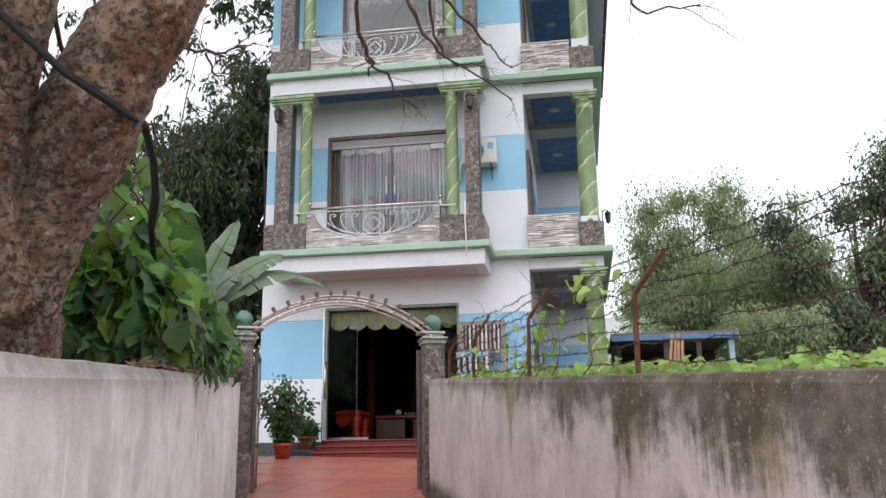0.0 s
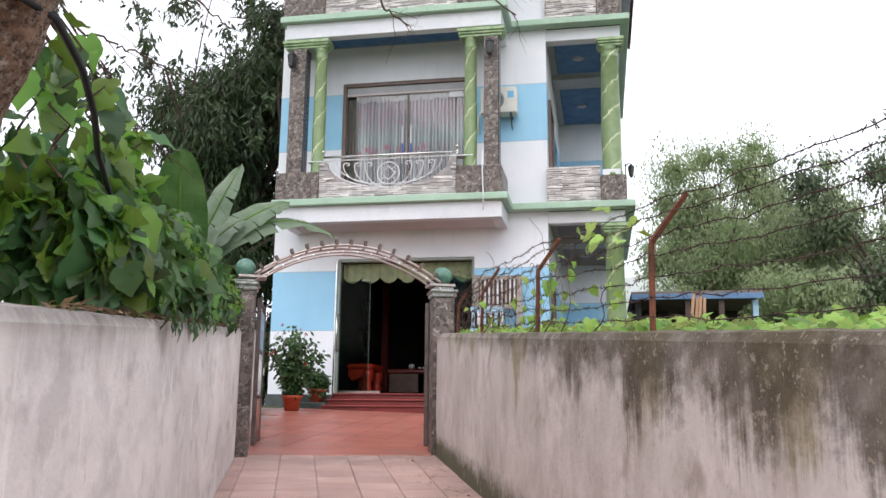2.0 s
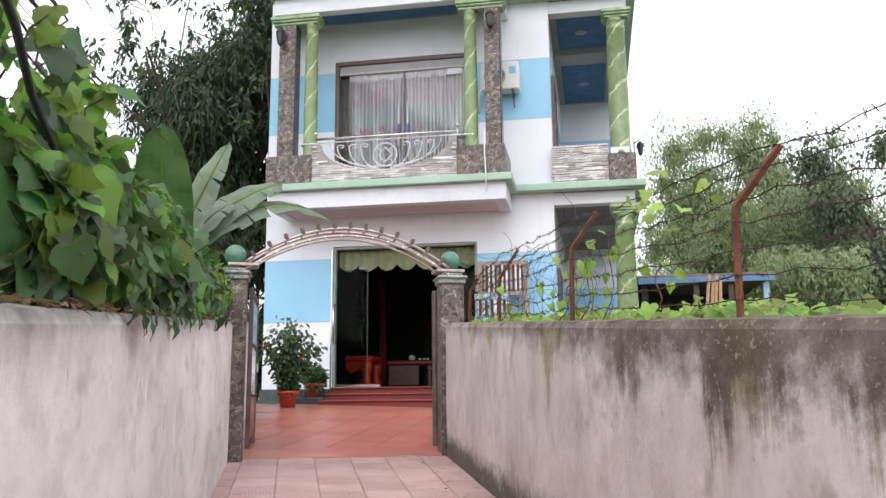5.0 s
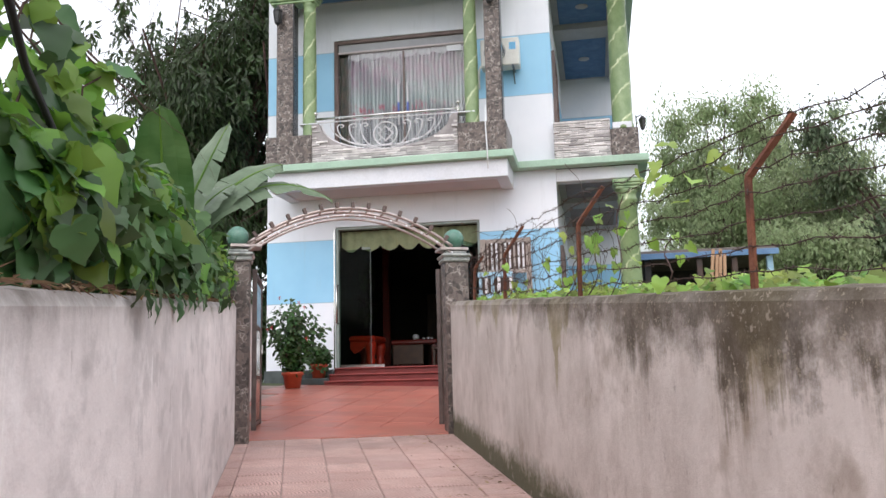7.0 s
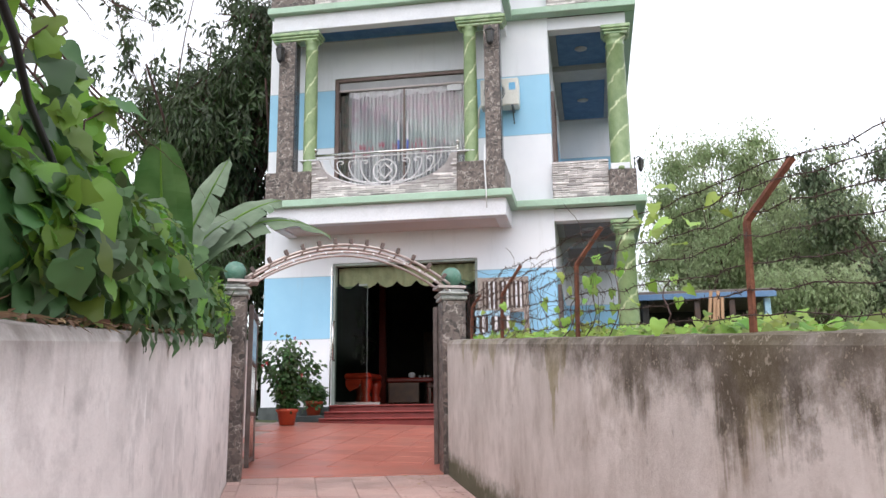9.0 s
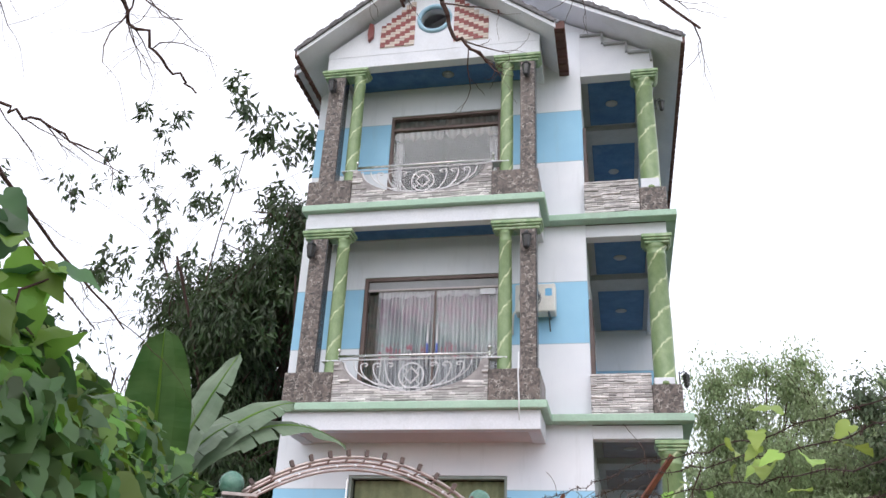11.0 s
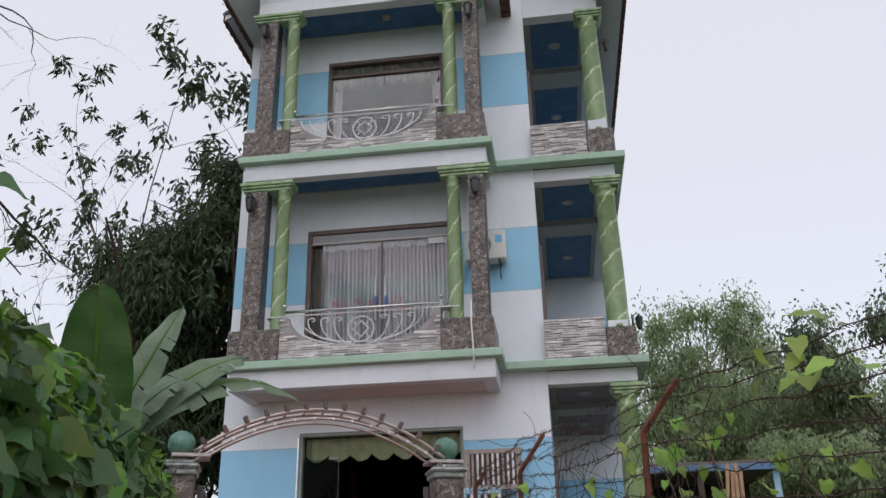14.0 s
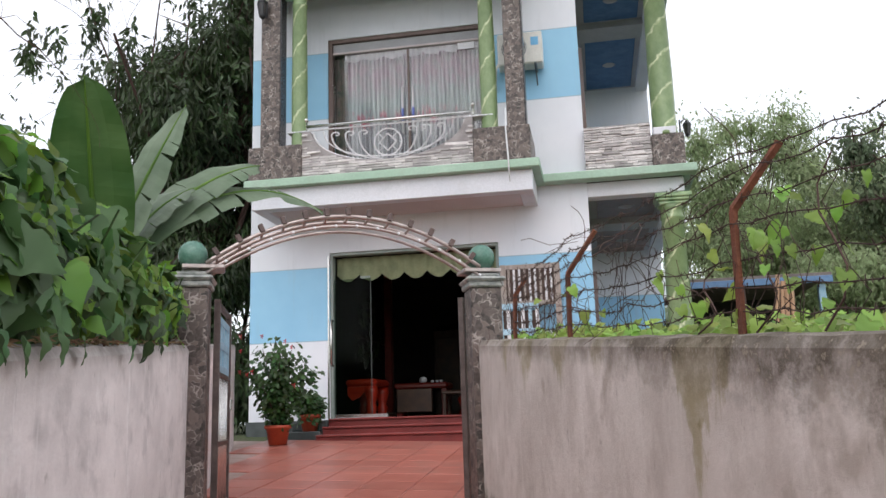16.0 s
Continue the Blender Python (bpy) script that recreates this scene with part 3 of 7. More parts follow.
class Geo:
    """Collects vertices and faces for one mesh."""

    def __init__(self):
        self.v, self.f = [], []

    def add(self, vs, fs):
        o = len(self.v)
        self.v += [tuple(p) for p in vs]
        self.f += [tuple(i + o for i in f) for f in fs]
        return self

    def box(self, x0, x1, y0, y1, z0, z1, bev=0.0, m=None):
        if bev <= 0:
            vs = [(x, y, z) for x in (x0, x1) for y in (y0, y1) for z in (z0, z1)]
            fs = [(0, 1, 3, 2), (4, 6, 7, 5), (0, 4, 5, 1), (2, 3, 7, 6), (0, 2, 6, 4), (1, 5, 7, 3)]
        else:
            cx, cy, cz = (x0 + x1) / 2, (y0 + y1) / 2, (z0 + z1) / 2
            hx, hy, hz = (x1 - x0) / 2, (y1 - y0) / 2, (z1 - z0) / 2
            bev = min(bev, hx * 0.9, hy * 0.9, hz * 0.9)
            vs, idx = [], {}
            for sx in (-1, 1):
                for sy in (-1, 1):
                    for sz in (-1, 1):
                        for a in range(3):
                            d = [hx - bev, hy - bev, hz - bev]
                            d[a] = (hx, hy, hz)[a]
                            idx[sx, sy, sz, a] = len(vs)
                            vs.append((cx + sx * d[0], cy + sy * d[1], cz + sz * d[2]))
            fs = []
            for a in range(3):
                b, c = (a + 1) % 3, (a + 2) % 3
                for s in (-1, 1):
                    q = []
                    for t, u in ((-1, -1), (1, -1), (1, 1), (-1, 1)):
                        k = [0, 0, 0]
                        k[a], k[b], k[c] = s, t, u
                        q.append(idx[(*k, a)])
                    fs.append(q if s > 0 else q[::-1])
                for s in (-1, 1):
                    for t in (-1, 1):
                        k0, k1 = [0, 0, 0], [0, 0, 0]
                        k0[a], k1[a] = -1, 1
                        k0[b] = k1[b] = s
                        k0[c] = k1[c] = t
                        q = [idx[(*k0, b)], idx[(*k1, b)], idx[(*k1, c)], idx[(*k0, c)]]
                        fs.append(q if s * t > 0 else q[::-1])
            for sx in (-1, 1):
                for sy in (-1, 1):
                    for sz in (-1, 1):
                        q = [idx[sx, sy, sz, 0], idx[sx, sy, sz, 1], idx[sx, sy, sz, 2]]
                        fs.append(q if sx * sy * sz > 0 else q[::-1])
        if m is not None:
            vs = [m @ Vector(p) for p in vs]
        return self.add(vs, fs)

    def tube(self, path, radii, n=8, closed=True):
        path = [Vector(p) for p in path]
        if isinstance(radii, (int, float)):
            radii = [radii] * len(path)
        vs, fs = [], []
        side = None
        for i, p in enumerate(path):
            d = (path[min(i + 1, len(path) - 1)] - path[max(i - 1, 0)])
            d = d.normalized() if d.length > 1e-9 else Vector((0, 0, 1))
            if side is None:
                side = d.orthogonal().normalized()
            else:
                side = (side - d * side.dot(d))
                side = side.normalized() if side.length > 1e-6 else d.orthogonal().normalized()
            up = d.cross(side)
            for k in range(n):
                a = math.tau * k / n
                vs.append(p + (side * math.cos(a) + up * math.sin(a)) * radii[i])
        for i in range(len(path) - 1):
            for k in range(n):
                j = (k + 1) % n
                fs.append((i * n + k, i * n + j, (i + 1) * n + j, (i + 1) * n + k))
        if closed:
            fs.append(tuple(range(n))[::-1])
            fs.append(tuple(range((len(path) - 1) * n, len(path) * n)))
        return self.add(vs, fs)

    def lathe(self, profile, n=20, at=(0, 0, 0)):
        vs, fs = [], []
        for r, z in profile:
            for k in range(n):
                a = math.tau * k / n
                vs.append((at[0] + r * math.cos(a), at[1] + r * math.sin(a), at[2] + z))
        for i in range(len(profile) - 1):
            for k in range(n):
                j = (k + 1) % n
                fs.append((i * n + k, i * n + j, (i + 1) * n + j, (i + 1) * n + k))
        fs.append(tuple(range(n))[::-1])
        fs.append(tuple(range((len(profile) - 1) * n, len(profile) * n)))
        return self.add(vs, fs)

    def ball(self, c, r, n=16, squash=1.0):
        prof = [(max(r * math.sin(math.pi * i / n), 1e-4), -r * squash * math.cos(math.pi * i / n)) for i in range(n + 1)]
        return self.lathe(prof, n + 4, c)

    def prism(self, poly, d, at=(0, 0, 0)):
        """poly in x and z, thick along y from at."""
        n = len(poly)
        vs = [(at[0] + x, at[1], at[2] + z) for x, z in poly] + [(at[0] + x, at[1] + d, at[2] + z) for x, z in poly]
        fs = [tuple(range(n)), tuple(range(n, 2 * n))[::-1]]
        fs += [((i + 1) % n, i, n + i, n + (i + 1) % n) for i in range(n)]
        return self.add(vs, fs)


def mesh_of(name, g, mat, smooth=False):
    me = bpy.data.meshes.new(name)
    me.from_pydata(g.v, [], g.f)
    if mat:
        me.materials.append(mat)
    if smooth:
        me.polygons.foreach_set("use_smooth", [True] * len(me.polygons))
    me.update()
    return me


def part(name, g, mat, parent=None, label="", smooth=False, at=None):
    """One mesh object under a thing or a part."""
    ob = new(name, mesh_of(name, g, mat, smooth))
    if parent:
        ob.parent = parent
    if at:
        ob.location = at
    if label:
        ob["label"] = label
    return ob


def thing(name, label, category, at=(0, 0, 0), group="", kind=""):
    ob = new(name)
    ob.location = at
    return tagged(ob, label, category, group, kind)


def piece(name, me, parent, m):
    ob = new(name, me)
    ob.parent = parent
    ob.matrix_local = m
    return ob


# ---------- ground frame: s runs down the lane, n across it ----------
U, N = Vector((0.345, -0.939, 0)).normalized(), Vector((0.939, 0.345, 0)).normalized()
SLOPE = -0.089


def gz(s):
    return 0.25 + SLOPE * (s - 7.5)


def lp(s, n, h=0.0):
    p = U * s + N * n
    return Vector((p.x, p.y, gz(s) + h))


def ground_z(x, y):
    return gz(Vector((x, y, 0)).dot(U))


def lane_m(s, n, h=0.0):
    """A frame lying on the sloping ground: x across the lane, y towards the gate."""
    y = -(U + Vector((0, 0, SLOPE))).normalized()
    r = Matrix((N, y, N.cross(y))).transposed().to_4x4()
    return Matrix.Translation(lp(s, n, h)) @ r


def level_m(s, n, h=0.0):
    r = Matrix((N, -U, Vector((0, 0, 1)))).transposed().to_4x4()
    return Matrix.Translation(lp(s, n, h)) @ r


# ---------- ground ----------
def build_ground():
    g = Geo()
    xs = [-400, -200, -100, -50, -25, -15] + [-10 + i for i in range(31)] + [25, 35, 50, 100, 200, 400]
    ys = [-400, -200, -100, -50, -30] + [-24 + i for i in range(41)] + [20, 26, 35, 50, 100, 200, 400]
    rnd = random.Random(3)
    for y in ys:
        for x in xs:
            s = max(0.0, min(20.0, Vector((x, y, 0)).dot(U)))
            z = gz(s) - 0.06
            near_lane = -0.4 < Vector((x, y, 0)).dot(N) < 2.8
            g.v.append((x, y, z - (0.0 if near_lane else rnd.uniform(0, 0.06))))
    w = len(xs)
    for j in range(len(ys) - 1):
        for i in range(w - 1):
            a = j * w + i
            g.f.append((a, a + 1, a + 1 + w, a + w))
    ob = part("ground", g, M_SOIL)
    tagged(ob, "grassy brown soil around the house and lane", "ground", kind="structure")


build_ground()


def build_hill():
    g = Geo()
    rows = 26
    cols = 70
    for j in range(rows):
        for i in range(cols):
            a = radians(-75 + 150 * i / (cols - 1))
            d = 150 + 60 * j / (rows - 1)
            x, y = 6 + d * math.sin(a), -15 + d * math.cos(a)
            t = j / (rows - 1)
            prof = math.sin(t * math.pi * 0.5)
            ht = (12 + 24 * math.exp(-((a - radians(3)) / radians(11)) ** 2) + 5 * noise.noise((a * 9, 3.1, 0))) * prof
            g.v.append((x, y, -2 + ht))
    for j in range(rows - 1):
        for i in range(cols - 1):
            k = j * cols + i
            g.f.append((k, k + 1, k + 1 + cols, k + cols))
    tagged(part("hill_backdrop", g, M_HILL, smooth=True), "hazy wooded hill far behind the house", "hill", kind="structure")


build_hill()

# ---------- lane walls ----------


def build_lane_wall(name, n0, n1, s0, s1, mat, label, seed):
    """Top of the wall lies at the object's z 0 and follows the slope by a shear."""
    g = Geo()
    rnd = random.Random(seed)
    H = 1.42
    k = int((s1 - s0) / 0.12)
    ring = []
    for i in range(k + 1):
        s = s0 + (s1 - s0) * i / k
        r = [rnd.uniform(-0.004, 0.004) for _ in range(4)]
        base = [(n0, -H - 0.2), (n0, -H), (n0, -0.9), (n0, -0.4), (n0, -0.05), (n0 + 0.02, -0.012 + r[0]), ((n0 + n1) / 2, r[1]), (n1 - 0.02, -0.012 + r[2]), (n1, -0.05), (n1, -0.6), (n1, -H - 0.2)]
        ring.append([(n + 0.006 * noise.noise((s * 1.5, z * 2, seed)), s, z) for n, z in base])
    c = len(ring[0])
    for r in ring:
        g.v += r
    for i in range(k):
        for j in range(c - 1):
            a = i * c + j
            g.f.append((a, a + 1, a + 1 + c, a + c))
    g.f.append(tuple(range(c)))
    g.f.append(tuple(range(k * c, k * c + c))[::-1])
    g.v = [(s, n, z + SLOPE * s) for n, s, z in g.v]
    ob = part(name, g, mat)
    ob.matrix_world = Matrix(((U.x, N.x, 0, 0), (U.y, N.y, 0, 0), (0, 0, 1, gz(0) + H), (0, 0, 0, 1)))
    return tagged(ob, label, "wall", kind="structure")

build_lane_wall("wall_left", -0.28, -0.06, 7.55, 20.5, M_WALL_L, "pale cement-rendered lane wall with grey blotches", 4)
build_lane_wall("wall_right", 2.20, 2.42, 7.25, 20.5, M_WALL_R, "cement-rendered lane wall with black mould runs and moss", 9)
build_lane_wall("wall_terrace_left", -0.32, -0.12, 1.6, 7.05, M_WALL_L, "pale cement wall beside the red terrace", 6)
build_lane_wall("wall_lane_end", -0.06, 2.2, 20.3, 20.5, M_WALL_L, "plain cement wall closing the lane", 7)


# ---------- house ----------
Z1, Z2, Z3 = 4.74, 8.53, 11.75   # ledge tops and the head of the top storey
house = thing("house", "three-storey white and pale blue villa with green columns and balconies", "house", (0, 0, 0.7))


def hpart(name, g, mat, label="", parent=None, smooth=False):
    ob = part(name, g, mat, parent or house, label, smooth)
    if parent is None:
        ob.location = (0, 0, -0.7)
    return ob


def pierced(x0, x1, z0, z1, y0, y1, holes):
    """A wall slab with rectangular openings right through it."""
    g = Geo()
    xs = sorted({x0, x1, *[h[0] for h in holes], *[h[1] for h in holes]})
    zs = sorted({z0, z1, *[h[2] for h in holes], *[h[3] for h in holes]})
    for a, b in zip(xs, xs[1:]):
        run = None
        for c, d in zip(zs, zs[1:]):
            mx, mz = (a + b) / 2, (c + d) / 2
            if any(h[0] < mx < h[1] and h[2] < mz < h[3] for h in holes):
                if run:
                    g.box(a, b, y0, y1, *run)
                run = None
            else:
                run = (run[0], d) if run else (c, d)
        if run:
            g.box(a, b, y0, y1, *run)
    return g


HX, HD = 7.05, 9.0
hpart("front_wall", pierced(0, 5.58, 0.3, 13.0, 0, 0.2, [(1.36, 4.14, 1.10, 3.76), (1.35, 4.10, 4.80, 7.50), (1.63, 3.95, 8.62, 11.2)]), M_PAINT, "white rendered front wall with pale blue bands")
hpart("side_wall", Geo().box(0, 0.2, 0.2, HD, 0.3, 12.2), M_PAINT)
hpart("rear_wall", Geo().box(0.2, HX, HD - 0.2, HD, 0.3, 12.2), M_PAINT)


def inner_wall():
    g = pierced(0.2, 5.5, 0.3, 12.0, -5.58, -5.40, [(0.5, 1.5, 1.1, 3.3), (0.45, 1.75, 4.8, 7.1), (0.45, 1.75, 8.6, 10.9), (3.0, 4.2, 5.6, 7.1)])
    g.v = [(-y, x, z) for x, y, z in g.v]
    return g


hpart("loggia_side_wall", inner_wall(), M_PAINT, "wall of the open corner bay with dark windows")
hpart("loggia_rear_wall", Geo().box(5.58, HX, 5.5, 5.7, 0.3, 12.0), M_PAINT)
for k, (z0, z1) in enumerate(((4.37, Z1 - 0.14), (8.14, Z2 - 0.14), (11.82, 12.4))):
    hpart("bay_lintel", Geo().box(5.58, HX, 0.0, 0.25, z0, z1, 0.01), M_WHITE)
    hpart("bay_side_beam", Geo().box(HX - 0.25, HX, 0.25, 5.5, z0, z1, 0.01), M_WHITE)
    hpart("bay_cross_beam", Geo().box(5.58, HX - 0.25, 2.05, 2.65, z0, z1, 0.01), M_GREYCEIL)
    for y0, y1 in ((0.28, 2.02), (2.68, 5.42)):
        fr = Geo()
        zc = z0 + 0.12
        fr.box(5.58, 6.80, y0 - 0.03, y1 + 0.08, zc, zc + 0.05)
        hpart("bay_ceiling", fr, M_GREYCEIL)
        inn = Geo().box(5.72, 6.70, y0 + 0.08, y1 - 0.06, zc - 0.028, zc - 0.003, 0.01)
        hpart("blue_ceiling_panel" if k else "ceiling_panel", inn, M_BLUECEIL if k else M_FRAME)
        lampg = Geo().lathe([(0.001, -0.03), (0.05, -0.03), (0.11, -0.012), (0.13, 0.0)], 12, (6.2, (y0 + y1) / 2, zc - 0.03))
        hpart("ceiling_rose", lampg, M_GREYCEIL, smooth=True)
# floors and side parapets
for z in (0.98, Z1 - 0.14, Z2 - 0.14):
    hpart("floor_slab", Geo().box(0.2, HX, 0.2, HD - 0.2, z, z + 0.12), M_FLOORTILE)
# Ceiling toned near-black so that it looks unlit through the glass.
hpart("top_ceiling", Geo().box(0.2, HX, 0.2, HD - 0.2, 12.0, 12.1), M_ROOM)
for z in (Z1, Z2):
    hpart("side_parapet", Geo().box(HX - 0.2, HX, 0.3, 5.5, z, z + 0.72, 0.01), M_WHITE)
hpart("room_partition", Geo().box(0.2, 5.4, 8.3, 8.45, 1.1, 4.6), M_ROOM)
# Linings added over the pale inner walls to keep the room dark.
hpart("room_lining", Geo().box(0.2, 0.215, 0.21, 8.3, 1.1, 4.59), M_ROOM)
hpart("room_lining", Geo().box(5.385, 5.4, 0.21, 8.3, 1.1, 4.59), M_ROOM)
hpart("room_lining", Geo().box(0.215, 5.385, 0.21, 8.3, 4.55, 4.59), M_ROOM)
hpart("plinth", Geo().box(-0.03, HX + 0.02, -0.03, 0.0, 0.3, 1.08), M_DARKSTONE)

# ledges: green moulding, white fascia, soffit
for k, z in enumerate((Z1, Z2)):
    gl = Geo()
    gl.box(0.36, 4.92, -1.17, 0.0, z - 0.13, z, 0.012)
    hpart("balcony_ledge", gl, M_LEDGE, "pale green painted ledge")
    hpart("bay_ledge", Geo().box(4.92, 7.24, -0.25, 0.0, z - 0.13, z, 0.012), M_LEDGE)
    hpart("side_ledge", Geo().box(HX, 7.24, 0.0, 5.6, z - 0.13, z, 0.012), M_LEDGE)
    hpart("balcony_fascia", Geo().box(0.45, 4.80, -1.05, -0.85, z - 0.45, z - 0.132, 0.01), M_WHITE)
    hpart("balcony_side_fascia", Geo().box(4.58, 4.80, -0.85, 0.0, z - 0.45, z - 0.132, 0.01), M_WHITE)
    hpart("balcony_side_fascia", Geo().box(0.45, 0.65, -0.85, 0.0, z - 0.45, z - 0.132, 0.01), M_WHITE)
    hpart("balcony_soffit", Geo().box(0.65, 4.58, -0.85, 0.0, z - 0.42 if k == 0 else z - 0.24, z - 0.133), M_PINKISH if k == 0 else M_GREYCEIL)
    if k == 1:
        hpart("blue_ceiling_panel", Geo().box(0.80, 4.40, -0.78, -0.10, z - 0.27, z - 0.244, 0.008), M_BLUECEIL)
# head of the top balcony
hpart("gable_beam", Geo().box(0.50, 4.85, -1.07, -0.85, Z3 - 0.03, 12.12, 0.008), M_WHITE)
hpart("gable_side_beam", Geo().box(4.65, 4.85, -0.85, 0, Z3 - 0.03, 12.12, 0.008), M_WHITE)
hpart("gable_side_beam", Geo().box(0.50, 0.70, -0.85, 0, Z3 - 0.03, 12.12, 0.008), M_WHITE)
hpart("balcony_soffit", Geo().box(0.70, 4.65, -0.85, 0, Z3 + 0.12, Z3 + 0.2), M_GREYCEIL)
hpart("blue_ceiling_panel", Geo().box(0.80, 4.55, -0.80, -0.05, Z3 + 0.09, Z3 + 0.118, 0.008), M_BLUECEIL)
rose = Geo().lathe([(0.001, -0.03), (0.06, -0.03), (0.13, 0.0)], 12, (2.9, -0.45, Z3 + 0.09))
hpart("ceiling_rose", rose, M_CAPSTONE, smooth=True)


# columns, capitals, pilasters
def column(x, y, z0, z1, r):
    h = z1 - z0
    body = Geo().lathe([(r * 1.12, 0.0), (r * 1.12, 0.05), (r, 0.10), (r * 1.02, h * 0.4), (r * 0.9, h - 0.22), (r * 0.98, h - 0.20), (r * 0.98, h - 0.17), (r * 0.88, h - 0.15), (r * 0.9, h - 0.06), (r * 1.15, h)], 24)
    ob = part("column", body, M_COL, house, "green marbled column with pale spiral veins", True)
    ob.location = (x, y, z0 - 0.7)
    return ob


def capital(x0, x1, y0, y1, z):
    g = Geo()
    g.box(x0 + 0.05, x1 - 0.05, y0 + 0.05, y1 - 0.05, z, z + 0.05, 0.012)
    g.box(x0 + 0.02, x1 - 0.02, y0 + 0.02, y1 - 0.02, z + 0.05, z + 0.10, 0.015)
    g.box(x0, x1, y0, y1, z + 0.10, z + 0.17, 0.012)
    hpart("capital", g, M_CAP, "green marbled stepped capital")


for z0, z1, base in ((5.28, 7.92, Z1), (9.06, 11.58, Z2)):
    top = z1 - 0.07
    for xa, xb, cx in ((0.59, 0.90, 1.19), (4.47, 4.74, 4.20)):
        hpart("pilaster", Geo().box(xa, xb, -1.08, -0.82, z0, top, 0.008), M_BROWN, "square pilaster clad in brown pebbled stone")
        hpart("pilaster_flank", Geo().box(xb + 0.001, xb + 0.022, -1.07, -0.83, z0, top, 0.004), M_BLACKSTONE, "polished black stone flank")
        column(cx, -0.95, z0 - 0.2, top, 0.125)
    capital(0.42, 1.38, -1.14, -0.76, top)
    capital(3.95, 4.87, -1.14, -0.76, top)
    hpart("pilaster_base", Geo().box(0.41, 1.27, -1.12, -0.78, base, z0, 0.012), M_BROWN)
    hpart("pilaster_base", Geo().box(3.95, 4.80, -1.12, -0.78, base, z0, 0.012), M_BROWN)
    hpart("pilaster_base", Geo().box(4.58, 4.80, -0.78, 0.0, base, z0, 0.012), M_MORTAR)
for z0, z1 in ((1.0, 4.30), (5.28, 8.05), (9.06, 11.72)):
    column(6.83, 0.0, z0 - (0.04 if z0 > 2 else 0), z1 - 0.17, 0.185)
    capital(6.58, 7.12, -0.25, 0.24, z1 - 0.17)
for base in (Z1, Z2):
    hpart("pilaster_base", Geo().box(6.60, 7.09, -0.21, 0.10, base, base + 0.50, 0.012), M_BROWN)


# parapets faced with split stone
STONES = []
_r = random.Random(11)
for i in range(10):
    w, h = (0.11, 0.17, 0.22, 0.28, 0.36)[i % 5], 0.040
    g = Geo().box(0, w - 0.004, -0.010 - _r.uniform(0, 0.022), 0.02, 0, h - 0.003, 0.006)
    STONES.append((w, mesh_of("stone", g, M_STONE)))


def arc_top(x):
    """Concave top of the balcony parapet under the railing."""
    t = (x - 2.62) / 1.2
    return 0.20 + 0.54 * (1 - math.sqrt(max(0.0, 1 - t * t))) if abs(t) < 1 else 0.76


def clad(x0, x1, y, z0, h, top_of, parent):
    rnd = random.Random(int(x0 * 100 + z0 * 7))
    z, row = 0.0, 0
    while z + 0.03 < h:
        x = x0 - rnd.uniform(0, 0.15)
        while x < x1:
            w, me = rnd.choice(STONES)
            a, b = max(x, x0), min(x + w, x1)
            if b - a > 0.03 and min(top_of(a), top_of(b)) > z + 0.03:
                m = Matrix.Translation((a, y, z0 + z)) @ Matrix.Rotation(rnd.gauss(0, 0.02), 4, "Y") @ Matrix.Diagonal(((b - a) / w, rnd.uniform(0.7, 1.6), rnd.uniform(0.8, 1.15), 1))
                piece("stone", me, parent, m)
            x += w
        z += 0.0415


for base in (Z1, Z2):
    g = Geo()
    xs = [1.27 + (3.95 - 1.27) * i / 60 for i in range(61)]
    lo, hi = [], []
    poly = [(1.27, 0.0)] + [(3.95, 0.0)] + [(x, min(0.74, arc_top(x))) for x in reversed(xs)]
    g.prism(poly, 0.176, (0, -1.066, base))
    bp = hpart("parapet", g, M_MORTAR, "balcony parapet faced with grey split stone")
    clad(1.27, 3.95, -1.052, base, 0.74, arc_top, bp)
    for xa, xb in ((1.03, 1.36), (3.84, 4.26)):
        hpart("parapet_cap", Geo().box(xa, xb, -1.075, -0.86, base + 0.742, base + 0.765, 0.006), M_WHITE)
    g = Geo().box(5.58, 6.60, -0.15, 0.0, base, base + 0.72)
    bp = hpart("bay_parapet", g, M_MORTAR, "corner bay parapet faced with grey split stone")
    clad(5.58, 6.60, -0.152, base, 0.72, lambda x: 1.0, bp)
    hpart("parapet_cap", Geo().box(6.64, 6.98, -0.20, 0.05, base + 0.503, base + 0.62 + (0.08 if base > 6 else 0), 0.008), M_WHITE)


# balcony railings of scrolled iron
def scroll(cx, cz, r, turns, start, hand, n=26):
    pts = []
    for i in range(n + 1):
        t = i / n
        a = start + hand * turns * math.tau * t
        rr = r * (1 - 0.85 * t)
        pts.append((cx + rr * math.cos(a), -0.97, cz + rr * math.sin(a)))
    return pts


